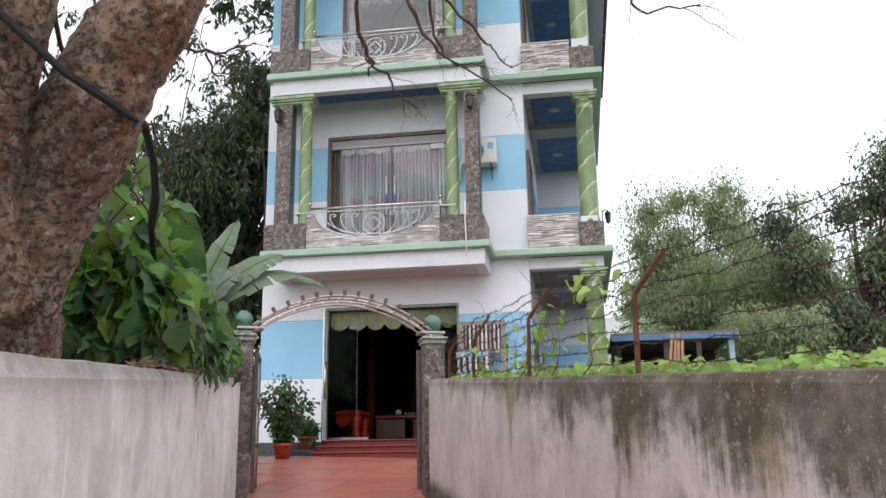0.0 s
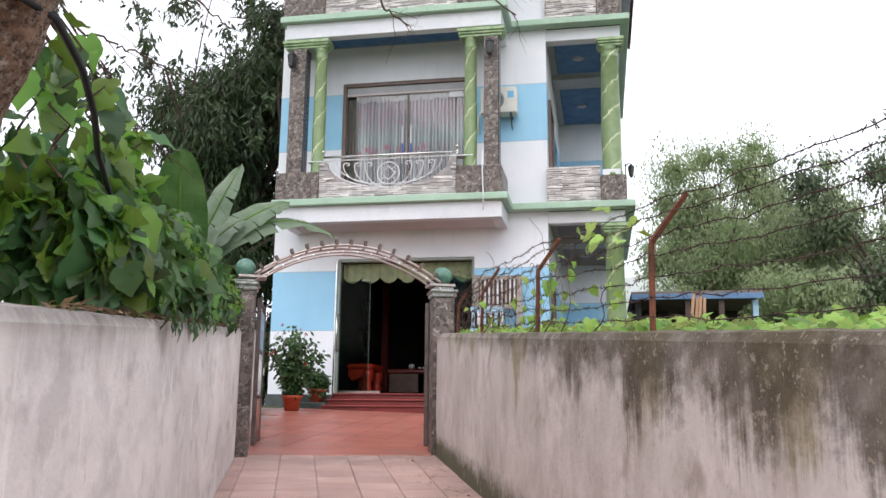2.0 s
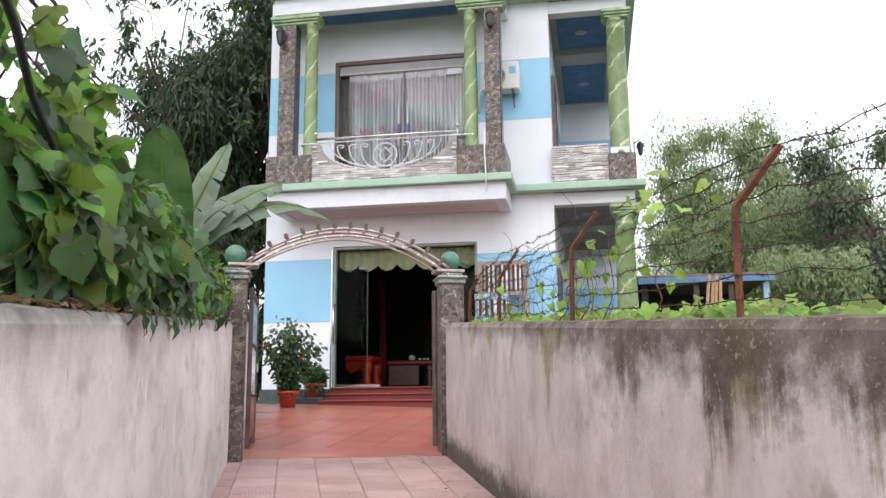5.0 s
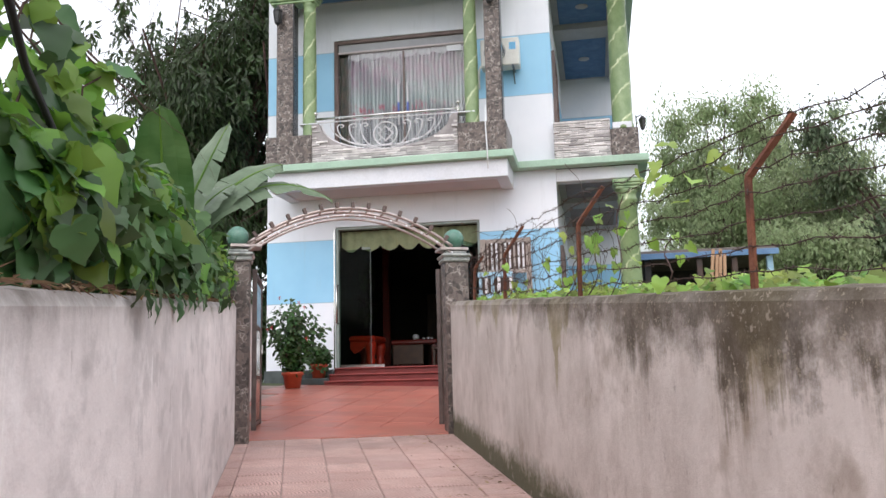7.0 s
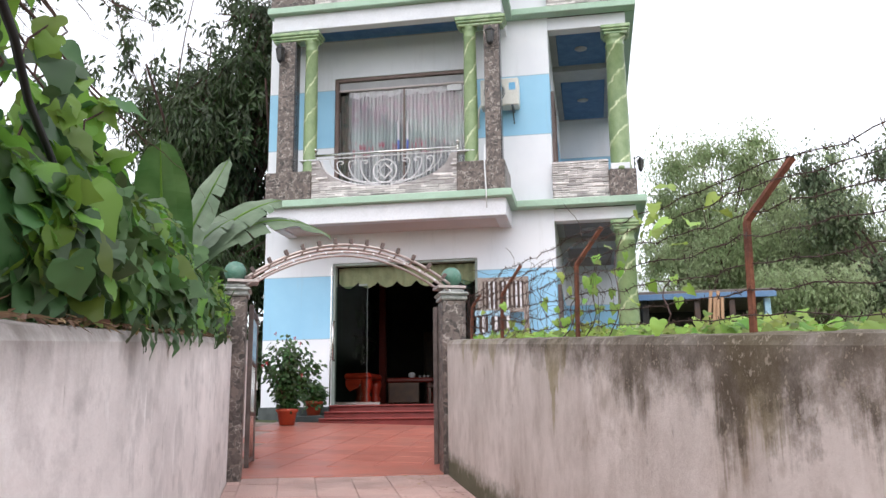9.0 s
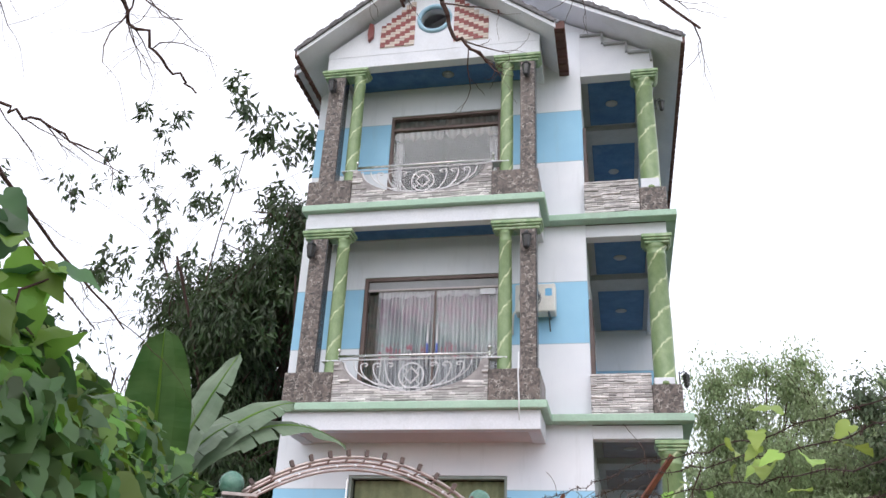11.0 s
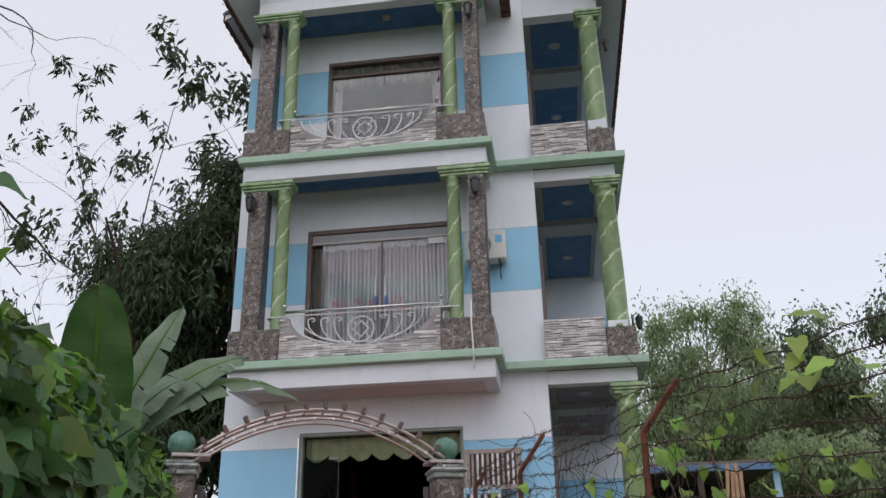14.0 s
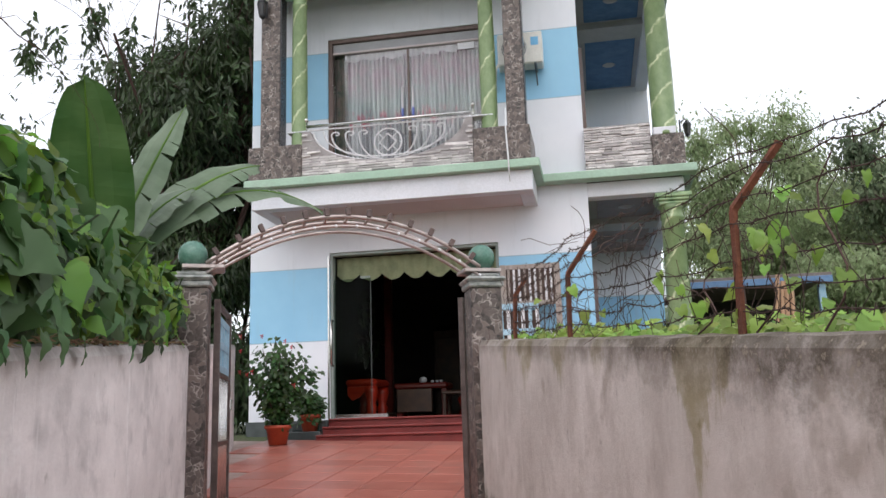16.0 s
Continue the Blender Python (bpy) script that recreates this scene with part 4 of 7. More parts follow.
def railing(base):
    rail = part("balcony_railing", Geo().tube([(1.27, -0.97, base + 0.86), (3.98, -0.97, base + 0.86)], 0.024, 10), M_STEEL, house, "white scrolled iron railing under a steel handrail", True)
    rail.location = (0, 0, -0.7)
    for x in (1.30, 3.95):
        g = Geo().tube([(x, -0.97, base + 0.74), (x, -0.97, base + 0.93)], 0.022, 10)
        g.ball((x, -0.97, base + 0.965), 0.042, 10)
        part("rail_post", g, M_STEEL, rail, smooth=True)
    part("rail_bar", Geo().tube([(1.35, -0.97, base + 0.79), (3.9, -0.97, base + 0.79)], 0.012, 6), M_RAILWHITE, rail)
    rim = [(2.62 + 1.19 * math.cos(a), -0.97, base + 0.755 - 0.535 * math.sin(a)) for a in [math.pi * i / 40 for i in range(41)]]
    part("rim_bar", Geo().tube(rim, 0.014, 6), M_RAILWHITE, rail)
    rim = [(2.62 + 1.03 * math.cos(a), -0.97, base + 0.755 - 0.475 * math.sin(a)) for a in [math.pi * i / 40 for i in range(41)]]
    part("rim_bar", Geo().tube(rim, 0.010, 6), M_RAILWHITE, rail)
    cz = base + 0.50
    part("ring", Geo().tube([(2.62 + 0.215 * math.cos(a), -0.97, cz + 0.215 * math.sin(a)) for a in [math.tau * i / 30 for i in range(31)]], 0.014, 6), M_RAILWHITE, rail)
    d = 0.135
    part("diamond", Geo().tube([(2.62 + d, -0.97, cz), (2.62, -0.97, cz + d), (2.62 - d, -0.97, cz), (2.62, -0.97, cz - d), (2.62 + d, -0.97, cz)], 0.018, 6), M_RAILWHITE, rail)
    for a in (0.25, 0.75, 1.25, 1.75):
        ca, sa = math.cos(a * math.pi), math.sin(a * math.pi)
        part("spoke", Geo().tube([(2.62 + 0.1 * ca, -0.97, cz + 0.1 * sa), (2.62 + 0.21 * ca, -0.97, cz + 0.21 * sa)], 0.010, 6), M_RAILWHITE, rail)
    for sgn in (-1, 1):
        for k, (dx, top, r) in enumerate(((0.46, 0.68, 0.085), (0.68, 0.68, 0.09), (0.90, 0.69, 0.075))):
            stem = [(2.62 + sgn * (0.10 + 0.10 * k + (dx - 0.10 - 0.10 * k) * math.sin(a)), -0.97, base + top - (top - 0.245 - 0.015 * k * k) * math.cos(a)) for a in [math.pi / 2 * i / 14 for i in range(15)]]
            curl = [(2.62 + sgn * (dx - r + r * (1 - 0.7 * u) * math.cos(5.2 * u)), -0.97, base + top + r * 0.6 * (1 - 0.7 * u) * math.sin(5.2 * u)) for u in [i / 16 for i in range(1, 17)]]
            part("scroll", Geo().tube(stem + curl, 0.0115, 6), M_RAILWHITE, rail)


railing(Z1)
railing(Z2)


# windows and doors
def curtain(x0, x1, y, z0, z1, folds, mat, parent, name="curtain", label="", amp=0.016):
    g = Geo()
    n = folds * 8
    for i in range(n + 1):
        x = x0 + (x1 - x0) * i / n
        yy = y + amp * math.sin(math.tau * folds * i / n) + 0.01 * noise.noise((x * 9, 0, 0))
        g.v += [(x, yy, z0), (x, yy, z1)]
    for i in range(n):
        g.f.append((2 * i, 2 * i + 2, 2 * i + 3, 2 * i + 1))
    ob = part(name, g, mat, parent, label, True)
    return ob


def valance(x0, x1, y, z1, drop, scallops, mat, parent, label=""):
    g = Geo()
    n = scallops * 12
    for i in range(n + 1):
        t = i / n
        x = x0 + (x1 - x0) * t
        low = drop * (0.72 + 0.28 * abs(math.sin(math.pi * scallops * t)))
        yy = y + 0.02 * math.sin(t * scallops * 14)
        g.v += [(x, yy, z1 - low), (x, yy, z1)]
    for i in range(n):
        g.f.append((2 * i, 2 * i + 2, 2 * i + 3, 2 * i + 1))
    return part("valance", g, mat, parent, label, True)


def opening_frame(x0, x1, z0, z1, y0, y1, w, mat, parent, sill=True):
    part("frame", Geo().box(x0, x0 + w, y0, y1, z0, z1, 0.006), mat, parent)
    part("frame", Geo().box(x1 - w, x1, y0, y1, z0, z1, 0.006), mat, parent)
    part("frame", Geo().box(x0 + w, x1 - w, y0, y1, z1 - w, z1, 0.006), mat, parent)
    if sill:
        part("frame", Geo().box(x0 + w, x1 - w, y0, y1, z0, z0 + w, 0.006), mat, parent)


def pane(x0, x1, y, z0, z1, mat, parent, label=""):
    ob = part("pane", Geo().box(x0, x1, y, y + 0.008, z0, z1), mat, parent, label)
    ob.visible_shadow = False
    return ob


# second storey: glazed doors with a drawn curtain
win = new("balcony_door")
win.parent, win.location = house, (0, 0, -0.7)
opening_frame(1.352, 4.098, 4.80, 7.498, 0.02, 0.16, 0.07, M_FRAME, win)
part("transom", Geo().box(1.422, 4.028, 0.05, 0.10, 7.235, 7.272, 0.006), M_PINKISH, win)
for x0, x1 in ((1.425, 1.70), (1.72, 2.72), (2.76, 3.72), (3.74, 4.025)):
    pane(x0, x1, 0.08, 4.87, 7.21, M_GLASS, win)
part("header_panel", Geo().box(1.43, 4.02, 0.06, 0.09, 7.275, 7.42, 0.004), M_GREYCEIL, win)
for x in (2.64, 2.82):
    zz = 5.72
    grip = part("handle", Geo().tube([(x, 0.07, zz), (x, 0.02, zz), (x, 0.02, zz + 0.80), (x, 0.07, zz + 0.80)], 0.02, 8), M_RAILWHITE, win, "pale bar handle", True)
    part("film", Geo().tube([(x, 0.02, zz + 0.20), (x, 0.02, zz + 0.42)], 0.0215, 8), M_BLUEFILM, grip, "blue protective film", True)
part("meeting_stile", Geo().box(2.722, 2.758, 0.06, 0.11, 4.87, 7.21, 0.004), M_FRAME, win)
part("notice", Geo().box(3.60, 3.88, 0.055, 0.06, 7.10, 7.22), M_PAPER, win, "white paper notice")
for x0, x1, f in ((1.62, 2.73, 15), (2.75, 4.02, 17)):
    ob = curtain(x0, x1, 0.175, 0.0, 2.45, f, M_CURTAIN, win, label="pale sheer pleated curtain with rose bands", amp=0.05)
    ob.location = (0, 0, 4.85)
curtain(1.43, 1.66, 0.17, 4.85, 7.2, 3, M_DARKVAL, win)
valance(1.62, 4.02, 0.105, 7.32, 0.24, 7, M_LACE, win)

# top storey window
win = new("top_window")
win.parent, win.location = house, (0, 0, -0.7)
opening_frame(1.632, 3.948, 8.622, 11.198, 0.02, 0.16, 0.06, M_FRAME, win)
part("transom", Geo().box(1.69, 3.89, 0.04, 0.12, 10.86, 10.92, 0.006), M_FRAME, win)
for x0, x1 in ((1.695, 2.76), (2.78, 3.885)):
    pane(x0, x1, 0.08, 8.69, 10.85, M_GLASS, win)
pane(1.695, 3.885, 0.08, 10.925, 11.13, M_GLASS, win)
valance(1.70, 3.88, 0.13, 11.13, 0.5, 8, M_DARKVAL, win, "dark flowered valance")
curtain(1.70, 1.86, 0.26, 8.7, 10.7, 2, M_LACE, win)
curtain(3.70, 3.88, 0.26, 8.7, 10.7, 2, M_LACE, win)

# ground floor entrance: glass leaves standing open
door = new("entrance_door")
door.parent, door.location = house, (0, 0, -0.7)
opening_frame(1.362, 4.138, 1.10, 3.758, 0.03, 0.17, 0.05, M_GREYFRAME, door, False)
valance(1.42, 4.08, 0.24, 3.70, 0.40, 7, M_VALANCE, door, "scalloped olive green valance")


def leaf(hx, ang, sgn, w):
    lf = new("glass_leaf")
    lf.parent = door
    lf.matrix_local = Matrix.Translation((hx, 0.14, 1.12)) @ Matrix.Rotation(ang, 4, "Z")
    ob = part("pane", Geo().box(0, sgn * w, -0.006, 0.006, 0, 2.2) if sgn > 0 else Geo().box(-w, 0, -0.006, 0.006, 0, 2.2), M_GLASSDOOR, lf)
    ob.visible_shadow = False
    part("rail", Geo().box(min(0, sgn * w), max(0, sgn * w), -0.02, 0.02, -0.01, 0.05, 0.004), M_STEEL, lf)
    xx = sgn * (w - 0.06)
    part("handle", Geo().tube([(xx, -0.01, 0.75), (xx, -0.06, 0.75), (xx, -0.06, 1.45), (xx, -0.01, 1.45)], 0.018, 8), M_STEEL, lf, "long chrome bar handle", True)


pane(1.415, 2.02, 0.09, 1.16, 3.32, M_GLASSDOOR, door, "tinted glass side pane")
part("glass_edge", Geo().box(2.021, 2.031, 0.088, 0.10, 1.16, 3.32), M_DARKSTONE, door)
part("bottom_rail", Geo().box(1.415, 2.28, 0.07, 0.12, 1.105, 1.158, 0.004), M_STEEL, door)
part("top_clip", Geo().box(1.86, 2.02, 0.07, 0.12, 3.322, 3.36, 0.004), M_GREYFRAME, door)
part("jamb_strip", Geo().box(1.33, 1.36, -0.012, -0.002, 1.10, 3.70, 0.003), M_STEEL, door, "bright metal jamb strip")
leaf(4.07, radians(66), -1, 0.95)
for zz in (1.93,):
    part("handle", Geo().tube([(1.40, 0.05, zz), (1.40, -0.04, zz), (1.40, -0.04, zz + 0.72), (1.40, 0.05, zz + 0.72)], 0.022, 8), M_STEEL, door, "long chrome bar handle", True)

# windows of the corner bay
for z0, z1 in ((4.85, 7.08), (8.65, 10.88), (1.15, 3.28)):
    win = new("bay_window")
    win.parent, win.location = house, (0, 0, -0.7)
    y0, y1 = (0.45, 1.75) if z0 > 2 else (0.5, 1.5)
    part("frame", Geo().box(5.45, 5.64, y0 + 0.002, y0 + 0.07, z0 - 0.05, z1, 0.005), M_FRAME, win)
    part("frame", Geo().box(5.45, 5.64, y1 - 0.07, y1 - 0.002, z0 - 0.05, z1, 0.005), M_FRAME, win)
    part("frame", Geo().box(5.45, 5.64, y0 + 0.07, y1 - 0.07, z1 - 0.07, z1, 0.005), M_FRAME, win)
    ob = part("pane", Geo().box(5.50, 5.51, y0 + 0.07, y1 - 0.07, z0 - 0.05, z1 - 0.07), M_GLASS, win)
    ob.visible_shadow = False


# gable: wall, round window, chequered tiles, roofs
def gable_wall():
    g = Geo()
    cx, cz, r = 2.70, 12.80, 0.30
    n = 32
    outer = [(0.50, 12.0), (4.85, 12.0), (4.85, 12.13), (2.63, 13.68), (0.50, 12.13)]

    def edge_at(a):
        dx, dz = math.cos(a), math.sin(a)
        best = 1e9
        for (x0, z0), (x1, z1) in zip(outer, outer[1:] + outer[:1]):
            ex, ez = x1 - x0, z1 - z0
            det = dx * ez - dz * ex
            if abs(det) < 1e-9:
                continue
            t = ((x0 - cx) * ez - (z0 - cz) * ex) / det
            u = ((x0 - cx) * dz - (z0 - cz) * dx) / det
            if t > 0 and -1e-6 <= u <= 1 + 1e-6:
                best = min(best, t)
        return cx + best * dx, cz + best * dz
    angs = sorted([math.tau * i / n for i in range(n)] + [math.atan2(z - cz, x - cx) % math.tau for x, z in outer])
    for y in (-1.076, -0.87):
        for a in angs:
            x, z = edge_at(a)
            g.v.append((x, y, z))
            g.v.append((cx + r * math.cos(a), y, cz + r * math.sin(a)))
    k = len(angs)
    for i in range(k):
        j = (i + 1) % k
        g.f.append((2 * i, 2 * j, 2 * j + 1, 2 * i + 1))
        o = 2 * k
        g.f.append((o + 2 * i, o + 2 * i + 1, o + 2 * j + 1, o + 2 * j))
        g.f.append((2 * i + 1, 2 * j + 1, o + 2 * j + 1, o + 2 * i + 1))
        g.f.append((2 * i, o + 2 * i, o + 2 * j, 2 * j))
    return g


gab = hpart("gable_wall", gable_wall(), M_WHITE, "white gable with a round blue-rimmed window")
ringp = [(2.70 + 0.32 * math.cos(a), -1.075, 12.80 + 0.32 * math.sin(a)) for a in [math.tau * i / 36 for i in range(37)]]
part("window_rim", Geo().tube(ringp, 0.05, 8), M_PALEBLUE, gab, "pale blue rim", True)
TW, TH = 0.115, 0.062
tile_r = mesh_of("tile", Geo().box(0.004, TW - 0.004, -0.02, 0.0, 0.003, TH - 0.003, 0.003), M_REDTILE)
tile_c = mesh_of("tile", Geo().box(0.004, TW - 0.004, -0.02, 0.0, 0.003, TH - 0.003, 0.003), M_CREAMTILE)
for side, (xa, xb) in enumerate(((1.58, 2.29), (3.11, 3.82))):
    panel = part("tile_panel", Geo().box(xa, xb, -1.084, -1.0765, 12.15, 12.168), M_CREAMTILE, gab)
    for j in range(19):
        for i in range(7):
            x, z = xa + i * (xb - xa) / 7, 12.17 + j * TH
            mid = x + 0.05
            lim = 12.60 + (mid - 1.58) * 0.95 if side == 0 else 12.60 + (3.82 - mid) * 0.95
            lim = min(lim, 13.26)
            if z + TH > lim + 0.1:
                continue
            d = (j - i) if side == 0 else (j + i)
            ob = piece("tile", tile_r if d % 4 < 2 else tile_c, panel, Matrix.Translation((x, -1.078, z)))
for x, z in ((1.34, 12.32), (4.02, 12.75)):
    ob = hpart("bracket", Geo().prism([(0, 0), (0.09, 0.12), (0.09, 0.42), (0, 0.46), (-0.03, 0.2)], 0.08, (x, -1.16, z)), M_REDTILE)


def gable_roof(px, pz, half_l, half_r, slope, y0, y1, name, label, th=0.14, lip=0.05):
    """Two sloping slabs with soffits, tiles on top and a thick dark edge along the eaves."""
    roof = new(name)
    roof.parent, roof.location = house, (0, 0, -0.7)
    tag = roof
    tag["label"] = label
    for sgn, half in ((-1, half_l), (1, half_r)):
        ez = pz - slope * half
        ex = px + sgn * half
        g = Geo()
        poly = [(px, pz), (ex, ez), (ex, ez - th), (px, pz - th)]
        if sgn < 0:
            poly = poly[::-1]
        g.prism(poly, y1 - y0, (0, y0, 0))
        part("roof_slab", g, M_WHITE, roof, "white painted roof slab")
        # tile courses along the slope
        ln = math.hypot(half, slope * half)
        ang = math.atan(slope)
        n = int((y1 - y0) / 0.24)
        rows = Geo()
        for i in range(n + 1):
            yy = y0 + 0.02 + i * (y1 - y0 - 0.04) / n
            a = Vector((px, yy, pz + 0.035))
            b = Vector((ex + sgn * 0.06, yy, ez + 0.035 - slope * 0.06))
            rows.tube([a, b], 0.045, 6)
        part("tile_rows", rows, M_ROOFTOP, roof)
        # rake edge: row of overlapping tile ends
        ends = Geo()
        k = int(ln / 0.16)
        for i in range(k):
            t = (i + 0.5) / k
            c = Vector((px + sgn * half * t, y0 - 0.012, pz - slope * half * t + 0.03))
            m = Matrix.Translation(c) @ Matrix.Rotation(sgn * ang, 4, "Y")
            ends.box(-0.09, 0.09, -0.035, 0.06, -0.06, 0.045 - 0.025 * (i % 2), 0.008, m)
        part("rake_tiles", ends, M_RAKE, roof, "dark mottled rake tiles")
        scal = Geo()
        n = int((y1 - y0) / 0.12)
        for i in range(n):
            yy = y0 + (i + 0.5) * (y1 - y0) / n
            scal.box(*sorted((ex - sgn * 0.03, ex + sgn * (lip if sgn > 0 else 0.05))), yy - 0.052, yy + 0.052, ez - th - 0.03 - 0.02 * (i % 2), ez + 0.02, 0.01)
        part("eave_tiles", scal, M_ROOFEDGE, roof, "dark red scalloped eave edge")
    part("ridge", Geo().tube([(px, y0 - 0.02, pz + 0.03), (px, y1, pz + 0.03)], 0.07, 8), M_ROOFTOP, roof)


gable_roof(2.63, 14.0, 2.66, 2.56, 0.76, -1.5, 2.5, "front_gable_roof", "front gable roof with grey tile edges", lip=0.17)
gable_roof(3.55, 14.45, 3.95, 4.05, 0.565, -0.6, 9.3, "main_roof", "main gable roof with a dark red eave")
mg = Geo().prism([(0.0, 12.0), (7.05, 12.0), (7.05, 12.28), (3.55, 14.25), (0.0, 12.3)], 0.2, (0, 0.003, 0))
hpart("main_gable_wall", mg, M_WHITE)
st = Geo()
for i in range(3):
    st.box(5.6 + 0.48 * i, 5.6 + 0.48 * (i + 1), -0.06, 0.0, 12.88 - 0.27 * i - 0.05, 12.88 - 0.27 * i, 0.004)
    st.box(5.6 + 0.48 * (i + 1) - 0.05, 5.6 + 0.48 * (i + 1), -0.06, 0.0, 12.88 - 0.27 * (i + 1), 12.88 - 0.27 * i - 0.051, 0.004)
hpart("stepped_moulding", st, M_GREYCEIL)

# entrance steps
for i in range(3):
    z = 0.87 + 0.115 * i
    hpart("step", Geo().box(1.45, 4.75, -0.95 + 0.3 * i, -0.03, 0.50 + (0.20 if i else 0), z - 0.034, 0.006), M_STEP, "red stone entrance step")
    hpart("tread", Geo().box(1.45, 4.75, -0.985 + 0.3 * i, -0.03, z - 0.032, z, 0.012), M_TREAD, "paler red step tread with a rounded nosing")
hpart("step_side", Geo().box(0.62, 1.448, -0.75, -0.03, 0.5, 0.92, 0.012), M_DARKSTONE)
hpart("step_side", Geo().box(0.9, 1.448, -0.45, -0.031, 0.921, 1.06, 0.012), M_DARKSTONE)



# ---------- gate ----------
def gate_pillar(n0, n1, s):
    p = thing("gate_pillar", "gate pillar clad in dark brown pebbled stone with a green ball", "pillar", lp(s, (n0 + n1) / 2), "gate pillars")
    p.matrix_world = level_m(s, (n0 + n1) / 2)
    w = (n1 - n0) / 2
    part("shaft", Geo().box(-w, w, -0.14, 0.14, -0.1, 1.84, 0.012), M_DARKPEBBLE, p)
    g = Geo()
    g.box(-w - 0.02, w + 0.02, -0.16, 0.16, 1.84, 1.89, 0.012)
    g.box(-w - 0.04, w + 0.04, -0.18, 0.18, 1.89, 1.93, 0.018)
    part("cap", g, M_CAPSTONE, p, "pale mottled stepped cap")
    g = Geo().box(-w + 0.01, w - 0.01, -0.12, 0.12, 1.93, 1.965, 0.012)
    g.lathe([(0.09, 1.96), (0.08, 1.99), (0.06, 2.02)], 16)
    part("plinth", g, M_CAPSTONE, p)
    part("ball", Geo().ball((0, 0, 2.11), 0.115, 16), M_GLOBE, p, "green glazed ball", True)
    return p


gate_pillar(-0.20, 0.07, 7.44)
gate_pillar(2.15, 2.41, 7.26)


def gate_arch():
    a = thing("gate_arch", "tarnished steel tube arch with small dark lamp blocks over the gate", "arch")
    a.matrix_world = level_m(7.44, 0) @ Matrix.Rotation(math.atan2(0.18, 2.3), 4, "Z")
    z0 = 2.00

    def arc(lift, y, ins=0.0):
        pts = []
        for i in range(41):
            t = -1 + 2 * i / 40
            x = 1.14 + (1.10 - ins) * t
            z = z0 + lift + 0.40 * (1 - t * t)
            pts.append((x, y, z))
        return pts
    for lift, y, r in ((0.03, -0.11, 0.016), (0.03, 0.11, 0.016), (-0.05, -0.11, 0.013), (-0.05, 0.11, 0.013)):
        part("tube", Geo().tube(arc(lift, y), r, 8), M_ARCH, a, smooth=True)
    for i in range(13):
        t = -0.93 + 1.86 * i / 12
        x, z = 1.14 + 1.10 * t, z0 + 0.40 * (1 - t * t)
        part("rung", Geo().tube([(x, -0.11, z + 0.03), (x, 0.11, z + 0.03)], 0.011, 6), M_ARCH, a)
        part("bulb", Geo().ball((x + 0.07, -0.118, z - 0.05 - 0.045 * t), 0.014, 6), M_PAPER, a)
        ang = math.atan(0.8 * t / 1.10)
        m = Matrix.Translation((x, -0.11, z + 0.055)) @ Matrix.Rotation(ang, 4, "Y")
        part("lamp_block", Geo().box(-0.019, 0.019, -0.03, 0.03, -0.02, 0.045, 0.004, m), M_ARCHLAMP, a)
    for x in (0.02, 2.26):
        part("foot", Geo().box(x - 0.16, x + 0.16, -0.13, 0.13, z0 - 0.012, z0 + 0.02, 0.006), M_ARCH, a)


gate_arch()


def gate_leaf(n, mirror):
    """A leaf swung back along the terrace."""
    lf = thing("gate_leaf", "open steel gate leaf with upright chrome bars and pale blue panel", "gate", group="gate leaves")
    lf.matrix_world = level_m(7.08, n) @ Matrix.Rotation(radians(89 if not mirror else 62), 4, "Z")
    w, h = 0.98, 1.78
    for x in (0.0, w):
        part("stile", Geo().box(x - 0.025, x + 0.025, -0.025, 0.025, 0.06, h, 0.005), M_GATE, lf)
    for z in (0.12, 0.62, 1.18, h - 0.03):
        part("rail", Geo().box(0.025, w - 0.025, -0.018, 0.018, z - 0.02, z + 0.02, 0.004), M_GATE, lf)
    for i in range(7):
        x = 0.12 + i * (w - 0.24) / 6
        part("bar", Geo().tube([(x, 0, 0.14), (x, 0, 1.16)], 0.012, 8), M_STEEL, lf, smooth=True)
    g = Geo()
    for k in range(3):
        g.box(0.03, w - 0.03, -0.012, 0.012, 1.20 + k * 0.2, 1.26 + k * 0.2)
    for i in range(5):
        x = 0.03 + i * (w - 0.1) / 4
        g.box(x, x + 0.045, -0.011, 0.011, 1.2605, 1.5995)
    part("blue_panel", g, M_PALEBLUE, lf, "pale blue pierced panel")
    part("latch", Geo().box(w - 0.03, w + 0.05, -0.04, -0.02, 0.9, 1.0, 0.004), M_STEEL, lf)


gate_leaf(0.10, False)
gate_leaf(2.13, True)


# ---------- potted plants ----------
def tri_leaf(w, l):
    """A small folded leaf along +x."""
    vs = [(0, 0, 0), (l * 0.3, w * 0.5, 0.03 * l), (l * 0.65, w * 0.42, -0.02 * l), (l, 0, -0.12 * l), (l * 0.65, -w * 0.42, -0.02 * l), (l * 0.3, -w * 0.5, 0.03 * l), (l * 0.5, 0, -0.05 * l)]
    fs = [(0, 6, 1), (1, 6, 2), (2, 6, 3), (3, 6, 4), (4, 6, 5), (5, 6, 0)]
    return vs, fs


def slim_leaf(w, l):
    vs = [(0, 0, 0), (l * 0.35, w * 0.5, 0), (l, 0, -0.15 * l), (l * 0.35, -w * 0.5, 0)]
    return vs, [(0, 2, 1), (0, 3, 2)]


